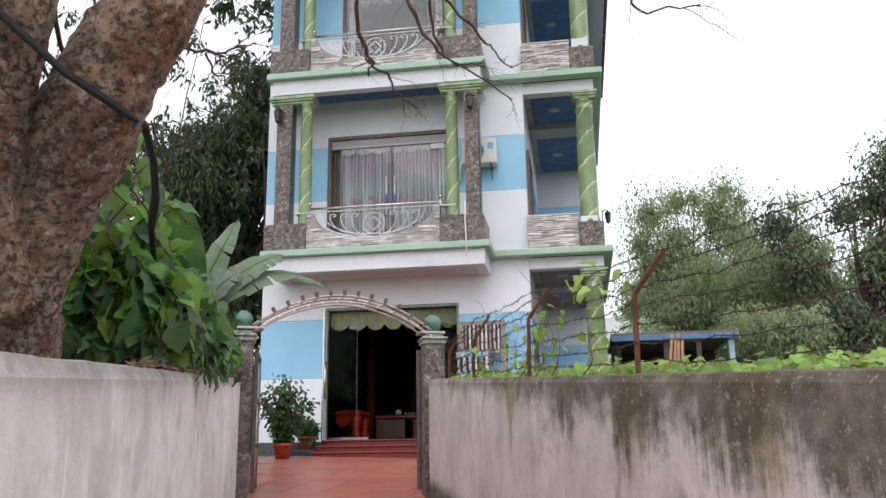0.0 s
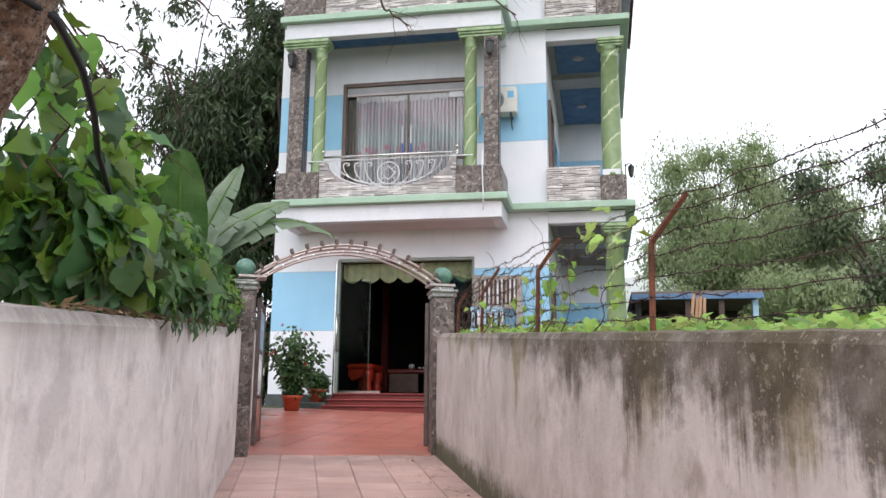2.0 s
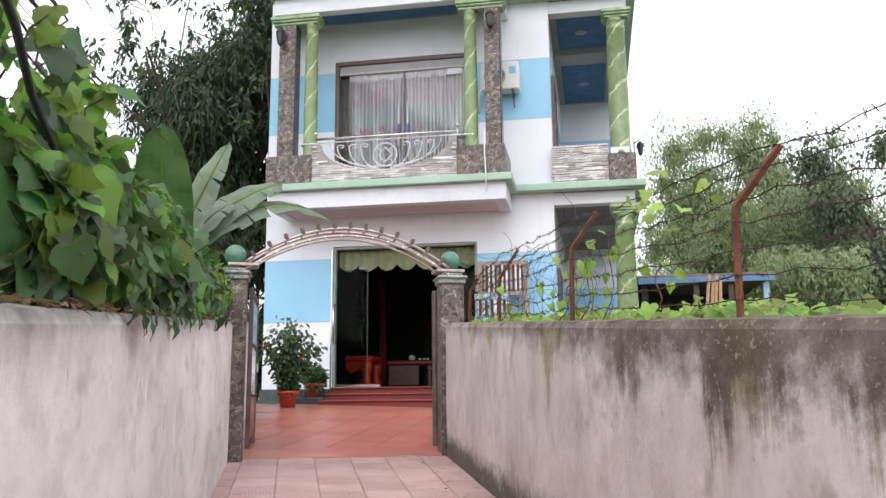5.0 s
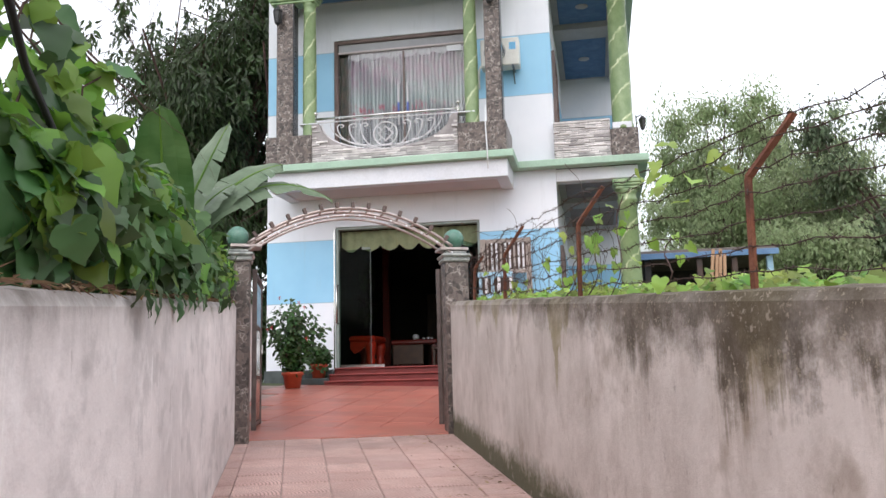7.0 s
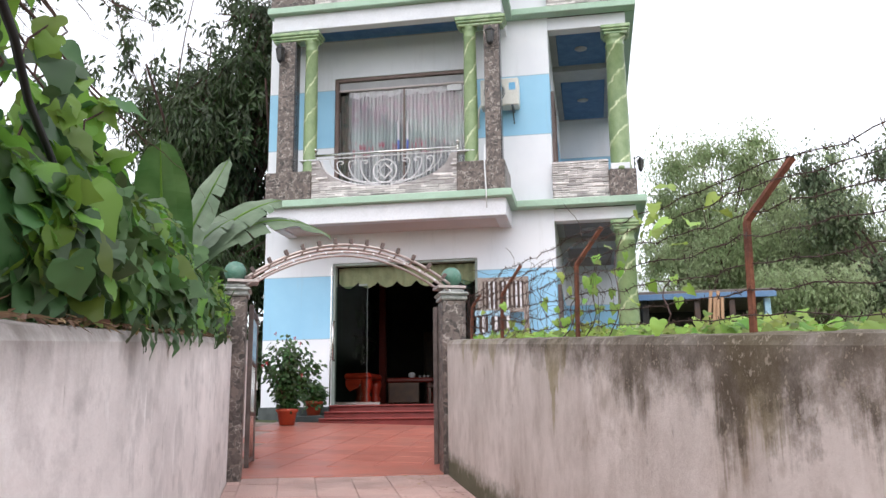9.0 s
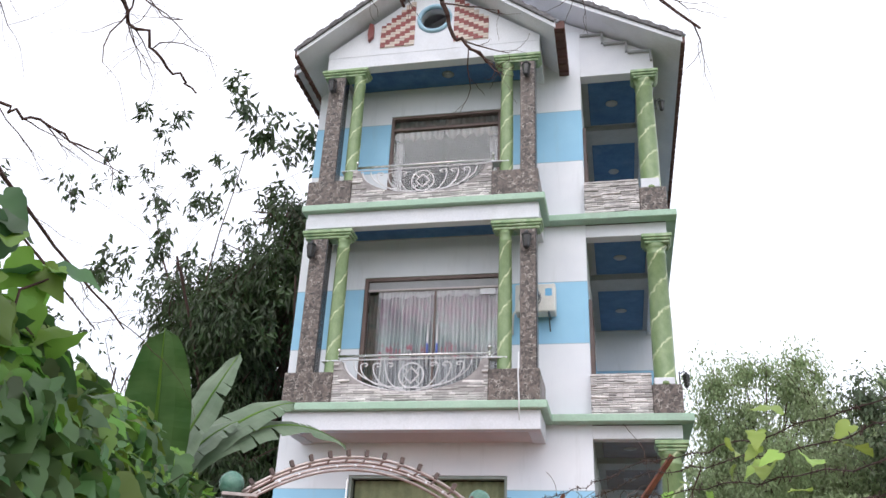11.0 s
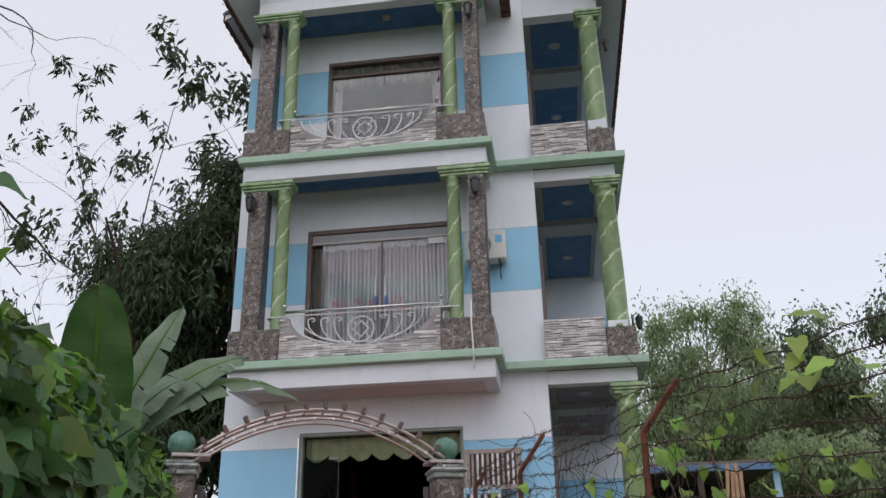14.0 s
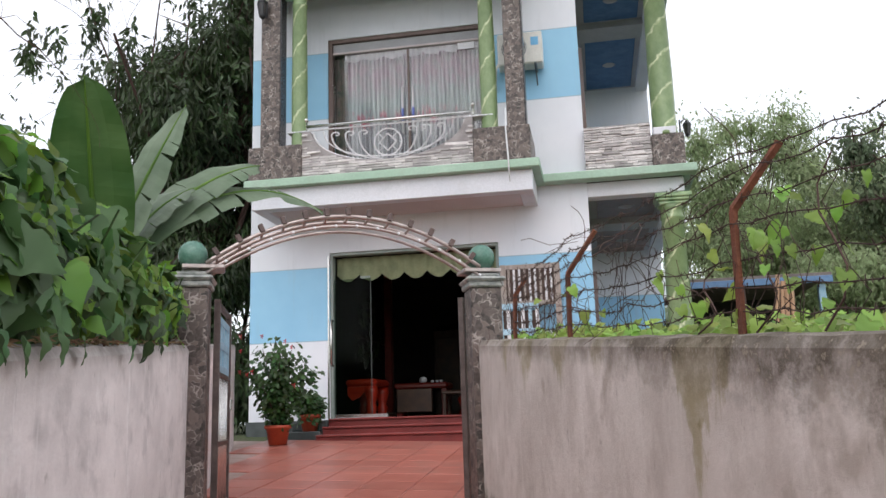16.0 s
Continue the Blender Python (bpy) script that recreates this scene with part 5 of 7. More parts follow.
def lobed_leaf(size, rnd):
    """A broad heart-based leaf with shallow lobes along +x, folded on its midrib and drooping."""
    half = ((-0.10, 0.11), (-0.15, 0.26), (-0.07, 0.40), (0.07, 0.47), (0.20, 0.44), (0.29, 0.38), (0.40, 0.41), (0.52, 0.36), (0.62, 0.26), (0.76, 0.17), (0.90, 0.07))
    cup, droop, wave = rnd.uniform(-0.12, 0.42), rnd.uniform(0.05, 0.55), rnd.uniform(0, 6.0)
    wide = rnd.uniform(0.82, 1.1)
    vs = []
    for x, y in half:
        xs = min(max(x * 1.05 + 0.02, 0.0), 0.97)
        vs.append((xs * size, 0, -droop * xs * xs * size))
        for sgn in (1, -1):
            yy = sgn * y * wide * (1 + 0.07 * math.sin(wave + 9 * x + sgn))
            vs.append((x * size, yy * size, (cup * abs(yy) - droop * x * x + 0.045 * math.sin(wave + 11 * x + 5 * yy)) * size))
    vs.append((size, 0, -droop * size))
    fs = []
    for i in range(len(half) - 1):
        a, b = 3 * i, 3 * i + 3
        fs += [(a, b, b + 1, a + 1), (a, a + 2, b + 2, b)]
    a, tip = 3 * (len(half) - 1), len(vs) - 1
    fs += [(a, tip, a + 1), (a, a + 2, tip)]
    return vs, fs


def orient(p, face, down, rnd, jit=0.5):
    """A leaf frame: its tip droops, its upper side looks roughly along face."""
    z = (Vector(face) + Vector((rnd.gauss(0, jit), rnd.gauss(0, jit), rnd.gauss(0, jit)))).normalized()
    x = Vector(down) + Vector((rnd.gauss(0, 0.45), rnd.gauss(0, 0.45), rnd.gauss(0, 0.3)))
    x = (x - z * x.dot(z))
    x = x.normalized() if x.length > 1e-3 else z.orthogonal().normalized()
    y = z.cross(x)
    m = Matrix((x, y, z)).transposed().to_4x4()
    m.translation = p
    return m


def put(g, shape, m):
    vs, fs = shape
    g.add([m @ Vector(v) for v in vs], fs)


def pot_plant(x, y, pot_r, pot_h, height, spread, seed, flowers, label, z=None):
    z = ground_z(x, y) if z is None else z
    t = thing("potted_plant", label, "plant", (x, y, z), "pots by the steps")
    part("pot", Geo().lathe([(pot_r * 0.72, 0.0), (pot_r * 0.95, pot_h * 0.8), (pot_r * 1.1, pot_h * 0.82), (pot_r * 1.12, pot_h), (pot_r * 1.0, pot_h), (pot_r * 0.95, pot_h * 0.86)], 20), M_POT, t, "terracotta red pot", True)
    part("soil", Geo().lathe([(pot_r * 0.5, pot_h * 0.80), (pot_r * 0.93, pot_h * 0.84)], 16), M_SOIL, t)
    rnd = random.Random(seed)
    stems, leaves, fl = Geo(), Geo(), Geo()
    for i in range(16):
        a, lean = rnd.uniform(0, math.tau), rnd.uniform(0.1, 1.0)
        pts = []
        for k in range(6):
            u = k / 5
            r = spread * lean * u ** 1.3
            pts.append(Vector((r * math.cos(a), r * math.sin(a), pot_h * 0.8 + height * (0.5 + 0.5 * (1 - lean)) * u)))
        stems.tube(pts, [0.012 * (1 - 0.7 * k / 5) for k in range(6)], 5)
        for k in range(120):
            u = rnd.uniform(0.1, 1.0)
            j = min(int(u * 5), 4)
            p = pts[j].lerp(pts[j + 1], u * 5 - j) + Vector((rnd.gauss(0, 0.06), rnd.gauss(0, 0.06), rnd.gauss(0, 0.06)))
            put(leaves, tri_leaf(rnd.uniform(0.04, 0.065), rnd.uniform(0.065, 0.11)), orient(p, (math.cos(a) * 0.5, -0.6, 0.6), (math.cos(a), math.sin(a), -0.4), rnd, 0.5))
    part("stem", stems, M_TWIG, t)["kind"] = "stuff"
    part("foliage", leaves, M_POTLEAF, t, "dark green glossy leaves")
    for i in range(flowers):
        a = rnd.uniform(math.pi, math.tau)
        p = Vector((spread * 0.95 * math.cos(a), spread * 0.95 * math.sin(a) - 0.02, pot_h + height * rnd.uniform(0.3, 0.9)))
        f = Geo()
        for k in range(5):
            m = Matrix.Translation(p) @ Matrix.Rotation(math.tau * k / 5, 4, "Y") @ Matrix.Rotation(0.5, 4, "Z")
            put(f, tri_leaf(0.04, 0.045), m)
        part("flower", f, M_FLOWER, t, "small red blossom")


pot_plant(1.08, -1.50, 0.17, 0.27, 1.42, 0.56, 5, 9, "bushy flowering shrub in a red plastic pot on the terrace")
pot_plant(1.22, -0.55, 0.15, 0.25, 0.34, 0.14, 8, 0, "low twiggy plant in a red plastic pot on the step side", 0.92)


# ---------- wall fittings ----------
def lantern(x, y, z):
    t = thing("wall_lantern", "black iron wall lantern with smoked glass", "lamp", (x, y, z), "wall lanterns")
    part("bracket", Geo().box(-0.03, 0.03, 0.0, 0.02, -0.08, 0.14, 0.004).tube([(0, 0.0, 0.1), (0, -0.07, 0.15), (0, -0.10, 0.12)], 0.01, 6), M_IRON, t)
    part("hood", Geo().lathe([(0.01, 0.13), (0.03, 0.11), (0.075, 0.06), (0.07, 0.05)], 6, (0, -0.10, 0)), M_IRON, t)
    part("glass", Geo().lathe([(0.04, -0.10), (0.062, 0.05)], 6, (0, -0.10, 0)), M_LAMPGLASS, t)
    for k in range(6):
        a = math.tau * k / 6
        part("rib", Geo().tube([(0.043 * math.cos(a), -0.10 + 0.043 * math.sin(a), -0.10), (0.065 * math.cos(a), -0.10 + 0.065 * math.sin(a), 0.05)], 0.006, 4), M_IRON, t)
    part("finial", Geo().lathe([(0.045, -0.10), (0.04, -0.12), (0.012, -0.15)], 6, (0, -0.10, 0)), M_IRON, t)
    return t


for x, y, z in ((0.66, -1.084, 7.58), (4.60, -1.084, 7.58), (0.70, -1.084, 11.24), (4.60, -1.084, 11.24)):
    lantern(x, y, z).scale = (1.3, 1.3, 1.3)
for z in (5.42, 11.1):
    t = lantern(7.09 if z < 6 else 7.06, 0.16, z)
    t.rotation_euler = (0, 0, radians(90))


def air_conditioner():
    t = thing("air_conditioner", "cream outdoor air conditioner unit on steel brackets", "air conditioner", (4.30, -0.02, 6.50))
    part("casing", Geo().box(0.0, 0.72, -0.32, -0.02, 0.06, 0.60, 0.02), M_ACWHITE, t)
    fan = Geo().lathe([(0.20, 0.0), (0.20, 0.012), (0.18, 0.014)], 24)
    fan.v = [(0.27 + x, -0.322 - z, 0.33 + y) for x, y, z in fan.v]
    part("fan_guard", fan, M_ACDARK, t)
    for k in range(4):
        pts = [(0.27 + (0.05 + 0.045 * k) * math.cos(a), -0.345, 0.33 + (0.05 + 0.045 * k) * math.sin(a)) for a in [math.tau * i / 24 for i in range(25)]]
        part("guard_ring", Geo().tube(pts, 0.005, 4), M_ACWHITE, t)
    part("sticker", Geo().box(0.54, 0.66, -0.325, -0.321, 0.36, 0.50), M_LABELBLUE, t, "blue sticker")
    for x in (0.12, 0.60):
        part("bracket", Geo().box(x - 0.02, x + 0.02, -0.34, 0.02, 0.02, 0.06, 0.004).tube([(x, 0.0, -0.2), (x, -0.3, 0.03)], 0.012, 6), M_ACDARK, t)
    part("pipe", Geo().tube([(0.0, -0.1, 0.2), (-0.06, -0.08, 0.1), (-0.08, -0.03, -0.1), (-0.08, 0.0, -0.25)], 0.02, 8), M_ACWHITE, t, smooth=True)


air_conditioner()
ob = part("drain_pipe", Geo().tube([(4.46, -1.135, 5.55), (4.45, -1.15, 5.2), (4.47, -1.185, 4.8), (4.48, -1.195, 4.40)], 0.012, 8), M_PAPER, None, smooth=True)
tagged(ob, "thin white plastic drain pipe hanging from the balcony", "pipe")


def slat_rack():
    t = thing("slat_rack", "weathered brown wooden rack with whitish slats by the house wall", "rack", (4.18, -0.32, ground_z(4.9, -0.32)))
    z = t.location.z
    for x in (0.0, 0.82):
        part("post", Geo().box(x, x + 0.09, -0.03, 0.03, 0, 3.32 - z, 0.006), M_WEATHERED, t)
    for zz in (2.72, 3.28):
        part("rail", Geo().box(0.09, 0.82, -0.02, 0.02, zz - z - 0.035, zz - z + 0.035, 0.005), M_WEATHERED, t)
    # Added dark sheet, so that the gaps between slats look dark.
    part("backing", Geo().box(0.09, 0.82, 0.022, 0.035, 2.70 - z, 3.26 - z), M_DARKWOOD, t, "dark sheet added to darken the gaps")
    for i in range(9):
        x = 0.115 + i * 0.08
        part("slat", Geo().box(x, x + 0.034, -0.015, 0.015, 2.756 - z, 3.244 - z, 0.004), M_RAILWHITE if i % 3 else M_WEATHERED, t)
    t = thing("baluster_panel", "pale blue baluster panel beside the porch", "railing", (4.14, -0.45, ground_z(4.6, -0.45)))
    z = t.location.z
    for zz in (1.9, 2.28, 2.66):
        part("rail", Geo().box(0, 0.62, -0.03, 0.03, zz - z - 0.045, zz - z + 0.045, 0.006), M_PALEBLUE, t)
    # Another added sheet darkens the gaps between balusters.
    part("backing", Geo().box(0.02, 0.60, 0.032, 0.045, 0.3, 2.60 - z), M_DARKWOOD, t, "dark sheet added to darken the gaps")
    for i in range(6):
        part("baluster", Geo().box(0.02 + i * 0.108, 0.075 + i * 0.108, -0.02, 0.02, 0.0, 2.61 - z, 0.005), M_RAILWHITE if i % 2 else M_PALEBLUE, t)


slat_rack()


# ---------- front room ----------
def room_things():
    fl = 1.10
    t = thing("carved_settee", "red lacquered carved settee end with a thick turned leg", "settee", (1.22, 1.30, fl))
    part("armrest", Geo().box(0, 0.56, 0, 0.95, 0.54, 0.66, 0.04), M_REDWOOD, t)
    part("apron", Geo().prism([(0.03, 0.535), (0.03, 0.40), (0.12, 0.30), (0.26, 0.36), (0.34, 0.44), (0.50, 0.46), (0.50, 0.535)], 0.05, (0, 0.03, 0)), M_REDWOOD, t)
    for x, y in ((0.44, 0.10), (0.10, 0.85), (0.44, 0.85)):
        part("leg", Geo().lathe([(0.075, 0), (0.105, 0.03), (0.075, 0.09), (0.11, 0.16), (0.07, 0.23), (0.10, 0.33), (0.125, 0.44), (0.11, 0.538)], 16, (x, y, 0)), M_REDWOOD, t, smooth=True)
    t = thing("low_bench", "long dark red lacquered bench behind the settee", "bench", (1.85, 2.3, fl))
    part("seat", Geo().box(0, 1.0, 0, 0.6, 0.50, 0.60, 0.03), M_DARKRED, t)
    # Dark wood colour here makes the bench front look less lit.
    part("front_panel", Geo().box(0.04, 0.70, 0.03, 0.07, 0.08, 0.498, 0.01), M_DARKWOOD, t)
    for x in (0.08, 0.92):
        for y in (0.10, 0.52):
            part("leg", Geo().box(x - 0.05, x + 0.05, y - 0.02, y + 0.05, 0, 0.498, 0.012), M_DARKRED, t)
    # White china given a grey that carries the dimness of the room.
    t = thing("tea_set", "small white tea cups and pot on the bench, greyed to look dim", "tea set", (2.35, 2.55, fl + 0.60))
    part("pot", Geo().lathe([(0.04, 0), (0.075, 0.04), (0.07, 0.09), (0.03, 0.12)], 14), M_GREYCEIL, t, smooth=True)
    for x in (0.17, 0.26, 0.34):
        part("cup", Geo().lathe([(0.02, 0), (0.035, 0.05), (0.03, 0.05), (0.018, 0.01)], 12, (x, 0.02, 0)), M_GREYCEIL, t, smooth=True)
    t = thing("carved_stool", "red lacquered turned stool with a round seat", "stool", (3.0, 3.2, fl))
    part("stem", Geo().lathe([(0.11, 0), (0.12, 0.05), (0.07, 0.12), (0.09, 0.22), (0.12, 0.30), (0.08, 0.37)], 16), M_REDWOOD, t, smooth=True)
    part("seat", Geo().lathe([(0.08, 0.372), (0.19, 0.42), (0.20, 0.45), (0.19, 0.47)], 18), M_REDWOOD, t, smooth=True)
    t = thing("wooden_armchair", "dark red carved wooden armchair", "chair", (2.75, 2.2, fl))
    part("seat", Geo().box(0, 0.6, 0, 0.55, 0.38, 0.44, 0.015), M_DARKWOOD, t)
    part("backrest", Geo().box(0.54, 0.6, 0, 0.55, 0.442, 1.05, 0.015), M_DARKWOOD, t)
    for x in (0.05, 0.55):
        for y in (0.05, 0.5):
            part("leg", Geo().box(x - 0.03, x + 0.03, y - 0.03, y + 0.03, 0, 0.378, 0.008), M_DARKWOOD, t)
    t = thing("wall_cabinet", "tall dark wooden cabinet against the rear wall", "cabinet", (1.6, 7.6, fl))
    part("body", Geo().box(0, 2.6, 0, 0.55, 0, 2.1, 0.02), M_DARKWOOD, t)
    for i in range(3):
        part("door", Geo().box(0.06 + i * 0.84, 0.84 + i * 0.84, -0.03, -0.002, 0.1, 1.9, 0.01), M_DARKWOOD, t)
    t = thing("wooden_door_post", "dark red lacquered upright post inside the room", "post", (1.35, 3.6, fl))
    part("shaft", Geo().box(0, 0.16, 0, 0.16, 0.1, 3.3, 0.02), M_DARKRED, t)
    part("foot", Geo().box(-0.03, 0.19, -0.03, 0.19, 0, 0.099, 0.015), M_DARKWOOD, t)


room_things()

# ---------- shed and timber to the side ----------
t = thing("shed", "low blue-trimmed shed with a brown sheet roof", "shed", (7.7, 6.0, 0.45))
part("roof", Geo().box(-0.4, 2.75, -0.6, 3.2, 3.25, 3.33, 0.01), M_SHEDROOF, t)
part("fascia", Geo().box(-0.4, 2.75, -0.64, -0.602, 3.12, 3.26, 0.008), M_SHEDBLUE, t, "blue painted fascia")
# Shed walls carry the shade under the roof as their colour.
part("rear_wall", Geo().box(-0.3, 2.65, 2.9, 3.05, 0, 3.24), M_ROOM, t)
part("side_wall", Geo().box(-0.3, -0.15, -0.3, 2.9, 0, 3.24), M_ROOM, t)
for x in (0.9, 1.7, 2.5):
    part("post", Geo().box(x, x + 0.14, -0.45, -0.31, 0, 3.11, 0.01), M_PALEBLUE if x > 2 else M_DARKWOOD, t)
for i in range(4):
    x = 8.10 + 0.11 * i
    ob = part("timber_pole", Geo().tube([(x - 0.20, -0.6, ground_z(8, -0.6)), (x + 0.12 - 0.05 * i, -0.2, 2.95 - 0.1 * (i % 2))], 0.03, 7), M_TIMBER)
    tagged(ob, "pale bare timber pole leaning upright", "pole", "timber poles")


# ---------- fence on the lane wall ----------
def wall_top(s, n, h=0.0):
    return lp(s, n, 1.42 + h)


POSTS = [(8.15, 0.36, 0.2), (9.40, 0.42, 0.38), (11.34, 0.50, 0.36), (13.40, 0.49, 0.37), (15.50, 0.5, 0.34), (17.6, 0.5, 0.34)]
for s, h, arm in POSTS:
    t = thing("fence_post", "rusty bent iron fence post set in the wall", "post", wall_top(s, 2.31, -0.03), "fence posts")
    t.matrix_world = level_m(s, 2.31, 1.39)
    lean = 0.05 if s > 9 else 0.10
    h = h - 0.05
    w = 0.015
    g = Geo().box(-w, w, -0.005, 0.005, 0, h + 0.03)
    g.box(-w, -w + 0.01, -0.03, -0.0052, 0, h + 0.03)
    for i, v in enumerate(g.v):
        g.v[i] = (v[0] + lean * v[2] * 0.3, v[1] - lean * v[2] * 0.2, v[2])
    part("upright", g, M_RUST, t)
    top = Vector((lean * h * 0.3, -lean * h * 0.2, h + 0.03))
    tip = top + Vector((0.125, -0.15, 0.225)) * (arm / 0.36)
    part("arm", Geo().tube([top - Vector((0, 0, 0.015)), top + Vector((0.002, -0.004, 0.008)), tip], [0.016, 0.018, 0.016], 4), M_RUST, t)


def strand(n, heights, sag, seed, name="barbed_wire"):
    rnd = random.Random(seed)
    t = thing(name, "rusted barbed wire strand strung between the fence posts", "wire", wall_top(8.15, 2.31), "barbed wire strands")
    o = Vector(t.location)
    pts = []
    for (sa, *_), (sb, *_), ha, hb in zip(POSTS, POSTS[1:], heights, heights[1:]):
        k = 14
        for i in range(k):
            u = i / k
            s = sa + (sb - sa) * u
            pts.append(wall_top(s, n + rnd.gauss(0, 0.006), ha + (hb - ha) * u - sag * 4 * u * (1 - u) + rnd.gauss(0, 0.008)) - o)
    part("wire", Geo().tube(pts, 0.0026, 5), M_WIRE, t)
    b = Geo()
    for a, c in zip(pts, pts[1:]):
        for _ in range(4):
            p = a.lerp(c, rnd.random())
            d = Vector((rnd.gauss(0, 1), rnd.gauss(0, 1), rnd.gauss(0, 1))).normalized() * 0.019
            b.tube([p - d, p + d], 0.0019, 4)
    part("barb", b, M_WIRE, t)["kind"] = "stuff"


strand(2.30, [0.06, 0.07, 0.08, 0.07, 0.08, 0.08], 0.02, 1)
strand(2.29, [0.13, 0.16, 0.17, 0.17, 0.18, 0.18], 0.03, 2)
strand(2.32, [0.22, 0.26, 0.28, 0.27, 0.28, 0.28], 0.02, 3)
strand(2.30, [0.30, 0.35, 0.40, 0.38, 0.40, 0.40], 0.03, 4)
strand(2.33, [0.38, 0.44, 0.50, 0.48, 0.50, 0.50], 0.02, 5)
strand(2.34, [0.42, 0.52, 0.60, 0.59, 0.59, 0.59], 0.03, 6)
strand(2.35, [0.45, 0.60, 0.67, 0.66, 0.66, 0.66], 0.02, 7)


def wire_tangle():
    rnd = random.Random(12)
    t = thing("wire_tangle", "tangle of loose rusted wire ends hanging across the fence", "wire", wall_top(8.3, 2.31))
    o = Vector(t.location)
    g = Geo()
    for i in range(46):
        s = 7.9 + 4.2 * rnd.random() ** 1.4
        h = rnd.uniform(0.32, 0.5)
        pts = [wall_top(s + rnd.gauss(0, 0.02), 2.31 + rnd.gauss(0, 0.015), h * (1 - k / 6) + 0.03) + U * (0.10 * math.sin(k + i)) * 0.5 - o for k in range(7)]
        g.tube(pts, 0.0019, 4)
    part("loose_wire", g, M_WIRE, t)["kind"] = "stuff"


wire_tangle()


# ---------- creeping leaves ----------
def leaf_meshes(mat, seed, sizes):
    rnd = random.Random(seed)
    out = []
    for sz in sizes:
        g = Geo()
        g.add(*lobed_leaf(sz, rnd))
        out.append(mesh_of("leaf", g, mat, True))
    return out


def vine_left():
    rnd = random.Random(21)
    t = thing("vine", "dense broad-leaved green vine heaped over the lane wall", "vine", wall_top(10, -0.3))
    o = Vector(t.location)

    def crest(s):
        if s < 8.6:
            return 0.46 + (s - 7.4) * 0.14
        if s < 10.2:
            return 0.63 + (s - 8.6) * 0.12
        return 0.82 + 0.07 * math.sin(s * 2.1) - 0.30 * min(1.0, max(0.0, s - 12.5))
    mass, young = Geo(), Geo()
    singles = leaf_meshes(M_VINE, 4, (0.11, 0.14, 0.17, 0.20)) + leaf_meshes(M_VINE_Y, 5, (0.10, 0.13))
    count = 0
    for i in range(9500):
        s = 7.5 + rnd.random() ** 0.88 * 6.5
        c = crest(s) * (0.85 + 0.25 * noise.noise((s * 1.7, 2, 0)))
        u = rnd.random()
        # the heap's outline from the lane side up and back
        h = c * u
        front = -0.03 - 0.40 * u ** 2.0 * min(1, c) + 0.05 * math.sin(math.pi * min(1, u * 1.3)) - 0.10 + 0.13 * noise.noise((s * 2.3, u * 4, 5))
        n = front - abs(rnd.gauss(0, 0.2))
        p = wall_top(s, n, h + 0.12 + rnd.gauss(0, 0.04)) - o
        face = N * (1.0 - 0.6 * u) + Vector((0, 0, 0.35 + 0.6 * u)) + U * 0.45
        m = orient(p, face, N * 0.35 + U * 0.25 + Vector((0, 0, -0.8)), rnd, 0.62)
        if n > front - 0.05 and count < 280 and 9.5 < s < 13.6 and rnd.random() < 0.3:
            piece("leaf", singles[rnd.randrange(6)], t, m)
            count += 1
        else:
            # Paler leaves grow likelier with height: light on the crest as leaf colour.
            put(young if rnd.random() < (0.4 + 0.45 * u if s < 10 else 0.2 + 0.5 * u) else mass, lobed_leaf(rnd.uniform(0.07, 0.13) if s < 10 else rnd.triangular(0.07, 0.19, 0.105), rnd), m)
    # sprays that climb above the heap on stems of their own
    shoots = Geo()
    for s0, n0, top in ((12.75, -0.34, 1.05), (12.95, -0.50, 1.2), (13.1, -0.38, 1.1), (13.25, -0.40, 1.25), (13.45, -0.52, 1.4), (13.7, -0.45, 1.3), (13.6, -0.34, 1.15), (13.9, -0.40, 1.2), (14.05, -0.36, 1.0), (14.2, -0.44, 1.1)):
        line = [wall_top(s0 + 0.05 * math.sin(1.7 * k + s0), n0 + 0.05 * math.cos(2.1 * k), 0.5 + (top - 0.5) * k / 7) - o for k in range(8)]
        shoots.tube(line, 0.005, 5)
        for i in range(11):
            u = rnd.random() * 6.99
            p = line[int(u)].lerp(line[int(u) + 1], u % 1) + Vector((rnd.gauss(0, 0.035), rnd.gauss(0, 0.035), rnd.gauss(0, 0.03)))
            put(young if rnd.random() < 0.7 else mass, lobed_leaf(rnd.uniform(0.09, 0.18), rnd), orient(p, N * 0.6 + U * 0.6 + Vector((0, 0, 0.5)), Vector((0, 0, -1)), rnd, 0.5))
    part("shoot", shoots, M_TWIG, t)["kind"] = "stuff"
    part("leaf_mass", mass, M_VINE, t, smooth=True)["kind"] = "stuff"
    part("young_lit_leaf_mass", young, M_VINE_Y, t, smooth=True)["kind"] = "stuff"
    st = Geo()
    for i in range(60):
        s = rnd.uniform(7.6, 13.4)
        a = wall_top(s, rnd.uniform(-0.6, -0.25), -0.05) - o
        pts = [a]
        for k in range(6):
            pts.append(pts[-1] + Vector((rnd.gauss(0, 0.08), rnd.gauss(0, 0.08), crest(s) / 8)))
        st.tube(pts, 0.0045, 5)
    part("stem", st, M_VINE, t)["kind"] = "stuff"
    hang = Geo()
    for i in range(22):
        s = rnd.uniform(9.0, 13.4)
        p = wall_top(s, -0.03 + rnd.uniform(0, 0.03), rnd.uniform(-0.02, 0.06)) - o
        put(hang, lobed_leaf(rnd.uniform(0.08, 0.13), rnd), orient(p, N + Vector((0, 0, 0.4)), Vector((0, 0, -1)), rnd, 0.25))
    part("hanging_leaves", hang, M_VINE, t, smooth=True)["kind"] = "stuff"


